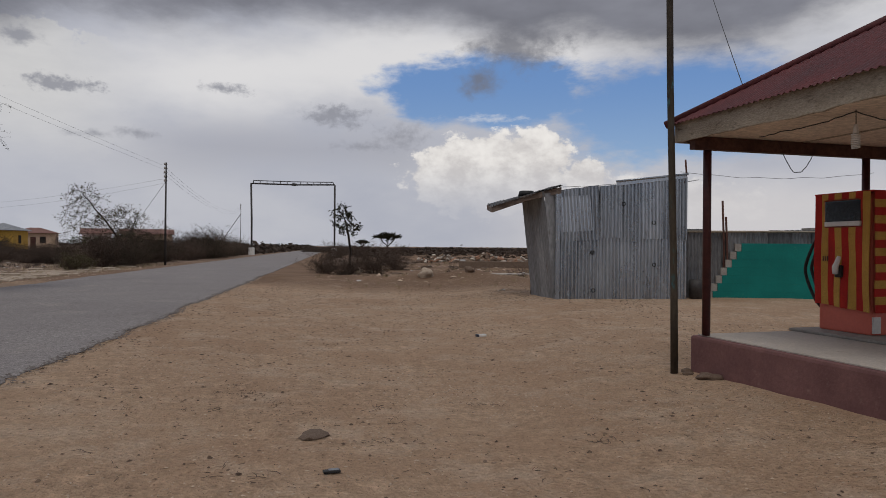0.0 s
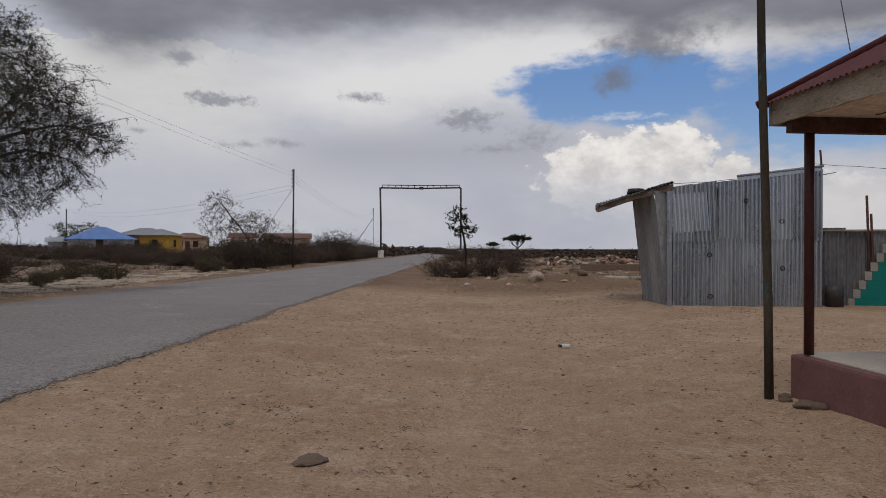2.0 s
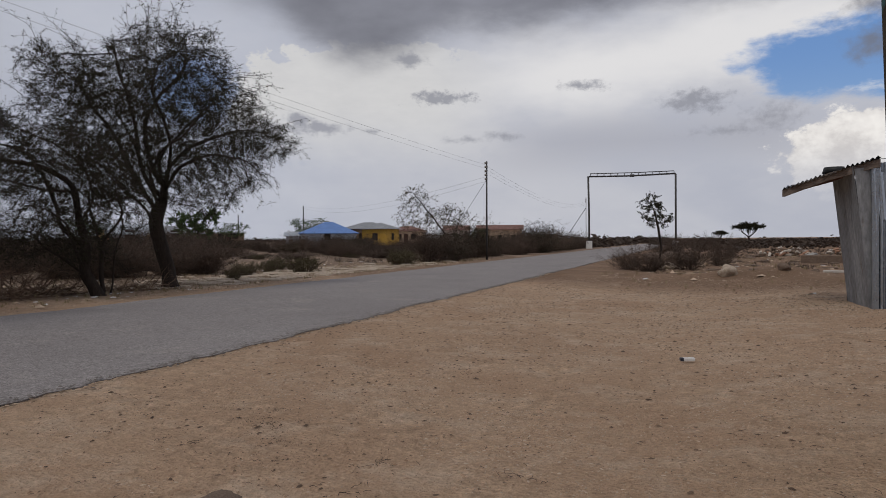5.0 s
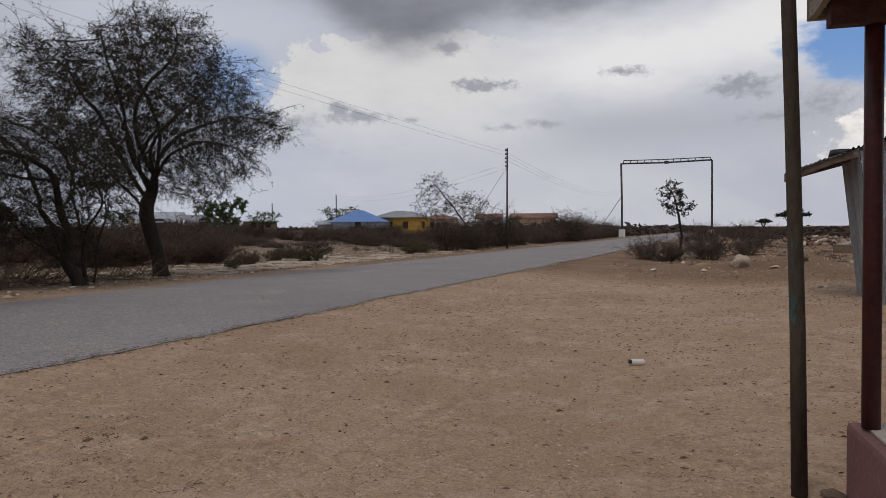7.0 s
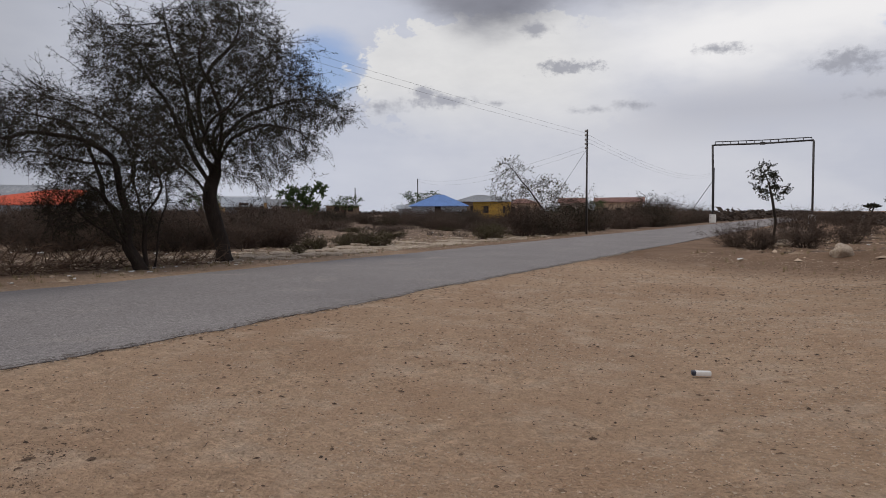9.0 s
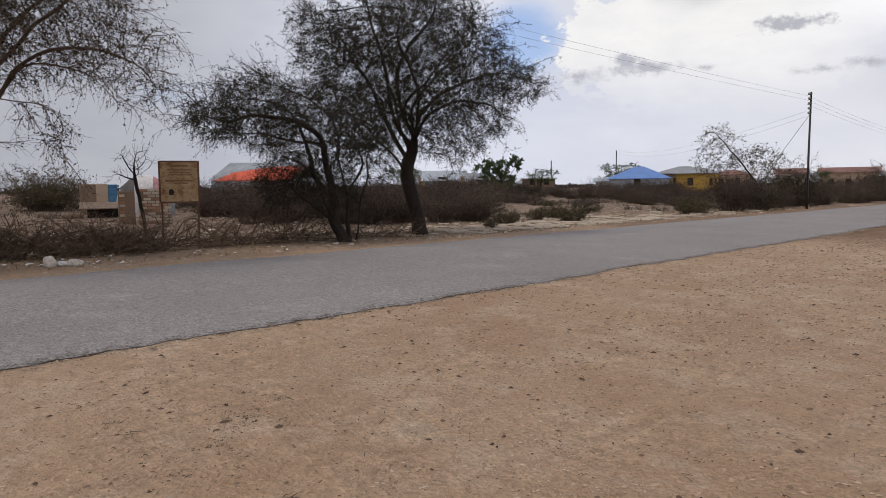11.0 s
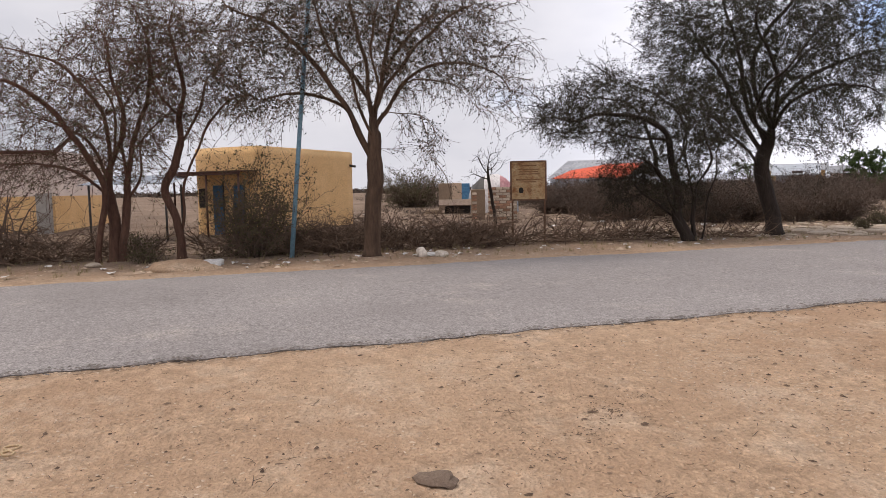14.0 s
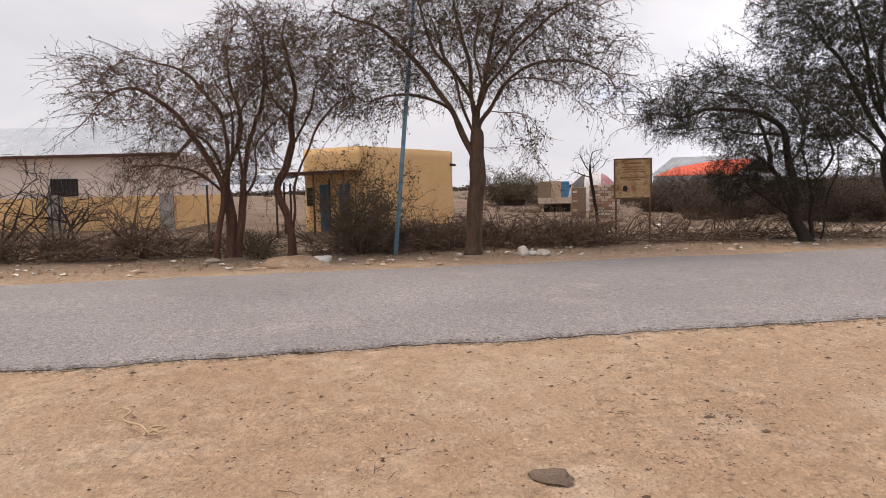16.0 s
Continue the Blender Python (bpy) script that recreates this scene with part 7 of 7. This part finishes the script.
while len(peb) < 6400:
    y = rp.uniform(26, 66)
    peb.append((rp.uniform(-3, 14), y, rp.uniform(0.02, 0.07) * (1 + (rp.random() < 0.05) * 2)))
scatter("gravel", "stones and pale rubble scattered over the waste ground", "gravel", peb, pebble, M_GRAVEL)


def flat_rock(p, v, f):
    x, y, s = p
    n, b0, a0 = 8, len(v), rp.uniform(0, 6)
    z = ground_height(x, y)
    h = s * rp.uniform(0.12, 0.3)
    for zz, kk in ((z - 0.03, 1.0), (z + h * 0.6, 1.0), (z + h, 0.8)):
        for i in range(n):
            a = a0 + 2 * math.pi * i / n
            r = s * kk * (1 + 0.4 * noise.noise(Vector((x + math.cos(a), y + math.sin(a), 1.0))))
            v.append((x + r * math.cos(a), y + r * 0.7 * math.sin(a), zz))
    for k in range(2):
        for i in range(n):
            j = (i + 1) % n
            f.append((b0 + k * n + i, b0 + k * n + j, b0 + (k + 1) * n + j, b0 + (k + 1) * n + i))
    f.append(tuple(b0 + 2 * n + i for i in range(n)))


rocks = []
for _ in range(900):
    y = max(17.5 + 4 * rp.random(), rp.gauss(27, 6.0))
    rocks.append((road_right(y) - 8.1 - abs(rp.gauss(0, 2.2)), y, 0.04 + 0.34 * rp.random() ** 2.6))
for _ in range(260):
    y = rp.uniform(10, 19)
    rocks.append((rp.uniform(-20, -15.5), y, 0.03 + 0.14 * rp.random() ** 3))
scatter("limestone_slabs", "pale flat limestone slabs breaking through the soil", "rock", rocks, flat_rock, M_STONE)


rocks = []
for _ in range(420):
    y = rp.uniform(28, 70)
    rocks.append((rp.uniform(-2.5, 14), y, 0.05 + 0.35 * rp.random() ** 3))
scatter("brown_slabs", "flat brown stones and clods on the rough ground", "rock", rocks, flat_rock, M_DARKSTONE)


def twiglet(p, v, f):
    x, y, s = p
    a = rp.uniform(0, 6.28)
    z = ground_height(x, y) + 0.006
    pts = [(x, y, z)]
    for k in range(3):
        a += rp.gauss(0, 0.4)
        px, py, pz = pts[-1]
        pts.append((px + math.cos(a) * s / 3, py + math.sin(a) * s / 3, z + rp.uniform(0, 0.012)))
    tube_data(pts, [0.002, 0.0024, 0.002, 0.001], 4, v, f)


tw = []
while len(tw) < 700:
    y = 1.5 + 20 * rp.random() ** 1.5
    x = rp.uniform(-4.5, 5.5)
    if x < road_right(y) + 0.1 or (x > 3.3 + 0.2 * (7.85 - y) and y < 8.0):
        continue
    tw.append((x, y, rp.uniform(0.02, 0.08) * (1 + 1.6 * (rp.random() < 0.05))))
for cx, cy in ((-0.1, 5.3), (0.2, 5.9), (-0.9, 4.4), (0.9, 6.6), (-0.2, 6.5), (-1.6, 6.1), (1.6, 5.2)):
    for _ in range(9):
        tw.append((cx + rp.gauss(0, 0.12), cy + rp.gauss(0, 0.05), rp.uniform(0.04, 0.13)))
scatter("twig_litter", "broken twigs and bits of straw on the dirt", "twigs", tw, twiglet, M_TWIG)
DARKBITS = []
while len(DARKBITS) < 9000:
    y = 2.0 + 24 * rp.random() ** 1.3
    x = rp.uniform(-5, 7)
    if x < road_right(y) + 0.1 or (x > 3.3 + 0.2 * (7.85 - y) and y < 8.0):
        continue
    if noise.noise(Vector((x * 0.5, y * 0.5, 11.0))) < rp.uniform(-0.7, 0.3):
        continue
    DARKBITS.append((x, y, 0.0025 + 0.018 * rp.random() ** 6 + 0.0008 * y))
for cx, cy, n_ in ((-1.35, 6.85, 220), (-1.0, 6.55, 160), (-0.7, 6.2, 80), (-1.55, 7.2, 80), (-2.6, 4.4, 60), (-2.2, 6.0, 50), (0.3, 8.2, 40), (1.8, 5.5, 40), (0.6, 7.3, 40)):
    for _ in range(n_):
        a, d = rp.uniform(0, 6.28), abs(rp.gauss(0, 0.2))
        q = noise.noise(Vector((cx + math.cos(a) * 1.4, cy + math.sin(a) * 1.4, 5.0)))
        d *= 1 + 1.2 * q
        DARKBITS.append((cx + 1.5 * d * math.cos(a), cy + d * math.sin(a), 0.003 + 0.009 * rp.random() ** 2))
scatter("gravel", "dark droppings and stone chips strewn on the dirt", "gravel", DARKBITS, pebble, M_CHIP)


edge = []
while len(edge) < 2600:
    y = rp.uniform(-2, 30)
    edge.append((road_right(y) + 0.1 + edge_wave(y, 3.0) + 0.02 + abs(rp.gauss(0, 0.07)), y, rp.uniform(0.006, 0.02)))
scatter("gravel", "loose chips broken from the asphalt edge", "gravel", edge, pebble, M_GRAVEL)


def crumb(p, v, f):
    n0 = len(v)
    pebble(p, v, f)
    for i in range(n0, len(v)):
        v[i] = (v[i][0], v[i][1], v[i][2] + 0.03 - 0.2 * max(0.0, p[0] - road_right(p[1]) - 0.2))


edge = []
while len(edge) < 2800:
    y = -1.5 + 34 * rp.random() ** 1.3
    edge.append((road_right(y) + 0.1 + edge_wave(y, 3.0) + rp.gauss(0.03, 0.05), y, rp.uniform(0.006, 0.026)))
scatter("asphalt_crumbs", "dark crumbs of asphalt along the broken road edge", "rubble", edge, crumb, M_ROADEDGE)


def thorn(p, v, f):
    x, y, s = p
    h = ground_height(x, y)
    for _ in range(26):
        a = rp.uniform(0, 6.28)
        d = Vector((math.cos(a) * rp.uniform(0.2, 1.2), math.sin(a) * rp.uniform(0.2, 1.2), 1.0)).normalized()
        c = Vector((x + rp.gauss(0, s * 0.3), y + rp.gauss(0, s * 0.3), h - 0.02))
        L = s * rp.uniform(0.4, 1.0)
        w = Vector((-math.sin(a), math.cos(a), 0)) * 0.007
        m_ = c + d * L * 0.5 + Vector((rp.gauss(0, 0.1), rp.gauss(0, 0.1), 0)) * s
        t_ = c + d * L + Vector((rp.gauss(0, 0.25), rp.gauss(0, 0.25), rp.gauss(0, 0.1))) * s
        b0 = len(v)
        for q in (c - w, c + w, m_ + w * 0.8, m_ - w * 0.8, t_):
            v.append(tuple(q))
        f.append((b0, b0 + 1, b0 + 2, b0 + 3))
        f.append((b0 + 3, b0 + 2, b0 + 4))
        u_ = m_ + Vector((rp.gauss(0, 0.5), rp.gauss(0, 0.5), rp.gauss(0.3, 0.3))) * s * 0.6
        b0 = len(v)
        for q in (m_ - w * 0.7, m_ + w * 0.7, u_):
            v.append(tuple(q))
        f.append((b0, b0 + 1, b0 + 2))


low_scrub = []
while len(low_scrub) < 1500:
    y = rp.uniform(10, 95)
    x = road_right(y) - 7.0 - rp.uniform(4.5, 55)
    if math.hypot(x - 3.2, y - 4.8) < 27.0 or (y < 17 and x > -32 and rp.random() < 0.8):
        continue
    if noise.noise(Vector((x * 0.12, y * 0.12, 6.0))) < -0.12:
        continue
    low_scrub.append((x, y, rp.uniform(0.25, 0.8)))
for _ in range(260):
    low_scrub.append((rp.uniform(-3, 16), rp.uniform(29, 90), rp.uniform(0.15, 0.45)))
scatter("low_scrub", "knee-high leafless thorn scrub on the waste ground", "scrub", low_scrub, thorn, M_SCRUB)


def scrap(p, v, f):
    x, y, s = p
    h = ground_height(x, y) + 0.01
    b0 = len(v)
    a = rp.uniform(0, 6.28)
    for i in range(3):
        for j in range(3):
            px, py = s * (i - 1) * 0.5, s * (j - 1) * 0.35
            v.append((x + px * math.cos(a) - py * math.sin(a), y + px * math.sin(a) + py * math.cos(a), h + s * 0.35 * rp.random()))
    for i in range(2):
        for j in range(2):
            c = b0 + i * 3 + j
            f.append((c, c + 3, c + 4, c + 1))


bits = []
for _ in range(110):
    y = rp.uniform(-9, 20)
    bits.append((road_right(y) - 7.7 - abs(rp.gauss(0, 1.3)), y, rp.uniform(0.04, 0.16)))
for _ in range(90):
    bits.append((rp.uniform(-38, -15), rp.uniform(8, 50), rp.uniform(0.06, 0.26)))
for _ in range(30):
    bits.append((rp.uniform(-3, 12), rp.uniform(22, 60), rp.uniform(0.06, 0.25)))
scatter("plastic_scraps", "scraps of pale plastic and paper caught on the ground", "litter", bits, scrap, M_BAG)


def clump(p, v, f):
    x, y, s = p
    h = ground_height(x, y)
    for _ in range(16):
        cx, cy, cz = x + rp.gauss(0, s * 0.8), y + rp.gauss(0, s * 0.5), h + abs(rp.gauss(0, s * 0.45))
        r = s * rp.uniform(0.25, 0.5)
        a = rp.uniform(0, 3.14)
        u = Vector((math.cos(a), math.sin(a), rp.gauss(0, 0.3))) * r
        w = Vector((rp.gauss(0, 0.4), rp.gauss(0, 0.4), 0.55)) * r
        b0 = len(v)
        c = Vector((cx, cy, cz))
        for q in (c - u, c - w * 0.4, c + u, c + w):
            v.append(tuple(q))
        f.append((b0, b0 + 1, b0 + 2, b0 + 3))


far = []
for _ in range(2600):
    a = rp.uniform(-1.9, 0.9)
    d = rp.uniform(170, 520)
    x, y = d * math.sin(a), d * math.cos(a)
    n = road_right(y)
    if n - 9 < x < n + 3:
        continue
    far.append((x, y, rp.uniform(0.6, 1.2)))
for _ in range(11000):
    a = rp.uniform(-0.12, 0.7)
    d = rp.uniform(150, 330)
    far.append((d * math.sin(a), d * math.cos(a), rp.uniform(0.4, 0.68) * (0.5 + d / 330)))
for _ in range(900):
    x, y = rp.uniform(-5, 90), rp.uniform(90, 200)
    far.append((x, y, rp.uniform(0.4, 1.0))) if x > road_right(y) + 4 else None
for _ in range(900):
    y = rp.uniform(104, 420)
    far.append((road_right(y) - 9 - abs(rp.gauss(0, 5)), y, rp.uniform(0.7, 1.5)))
    if rp.random() < 0.4:
        far.append((road_right(y) + 4 + abs(rp.gauss(0, 5)), y, rp.uniform(0.5, 1.2)))
for _ in range(900):
    x, y = rp.uniform(-120, -78), rp.uniform(-60, 160)
    far.append((x, y, rp.uniform(0.35, 0.8)))
scatter("far_scrub", "dark low scrub covering the distant plain", "scrub", far, clump, M_SCRUB)


def tuft(p, v, f):
    x, y, s = p
    h = ground_height(x, y)
    for _ in range(7):
        a = rp.uniform(0, 6.28)
        l = Vector((math.cos(a) * 0.5, math.sin(a) * 0.5, 1)) * s * rp.uniform(0.5, 1)
        w = Vector((-math.sin(a), math.cos(a), 0)) * s * 0.05
        c = Vector((x + rp.gauss(0, s * 0.2), y + rp.gauss(0, s * 0.2), h))
        b0 = len(v)
        for q in (c - w, c + w, c + l):
            v.append(tuple(q))
        f.append((b0, b0 + 1, b0 + 2))


tf_ = []
for _ in range(2200):
    y = rp.uniform(-8, 50)
    tf_.append((road_right(y) - 7.6 - abs(rp.gauss(0, 4.0)), y, rp.uniform(0.05, 0.16)))
for _ in range(700):
    tf_.append((rp.uniform(-3, 12), rp.uniform(24, 60), rp.uniform(0.06, 0.2)))
scatter("grass", "thin dry grass tufts on the verge", "grass", tf_, tuft, M_GRASS)
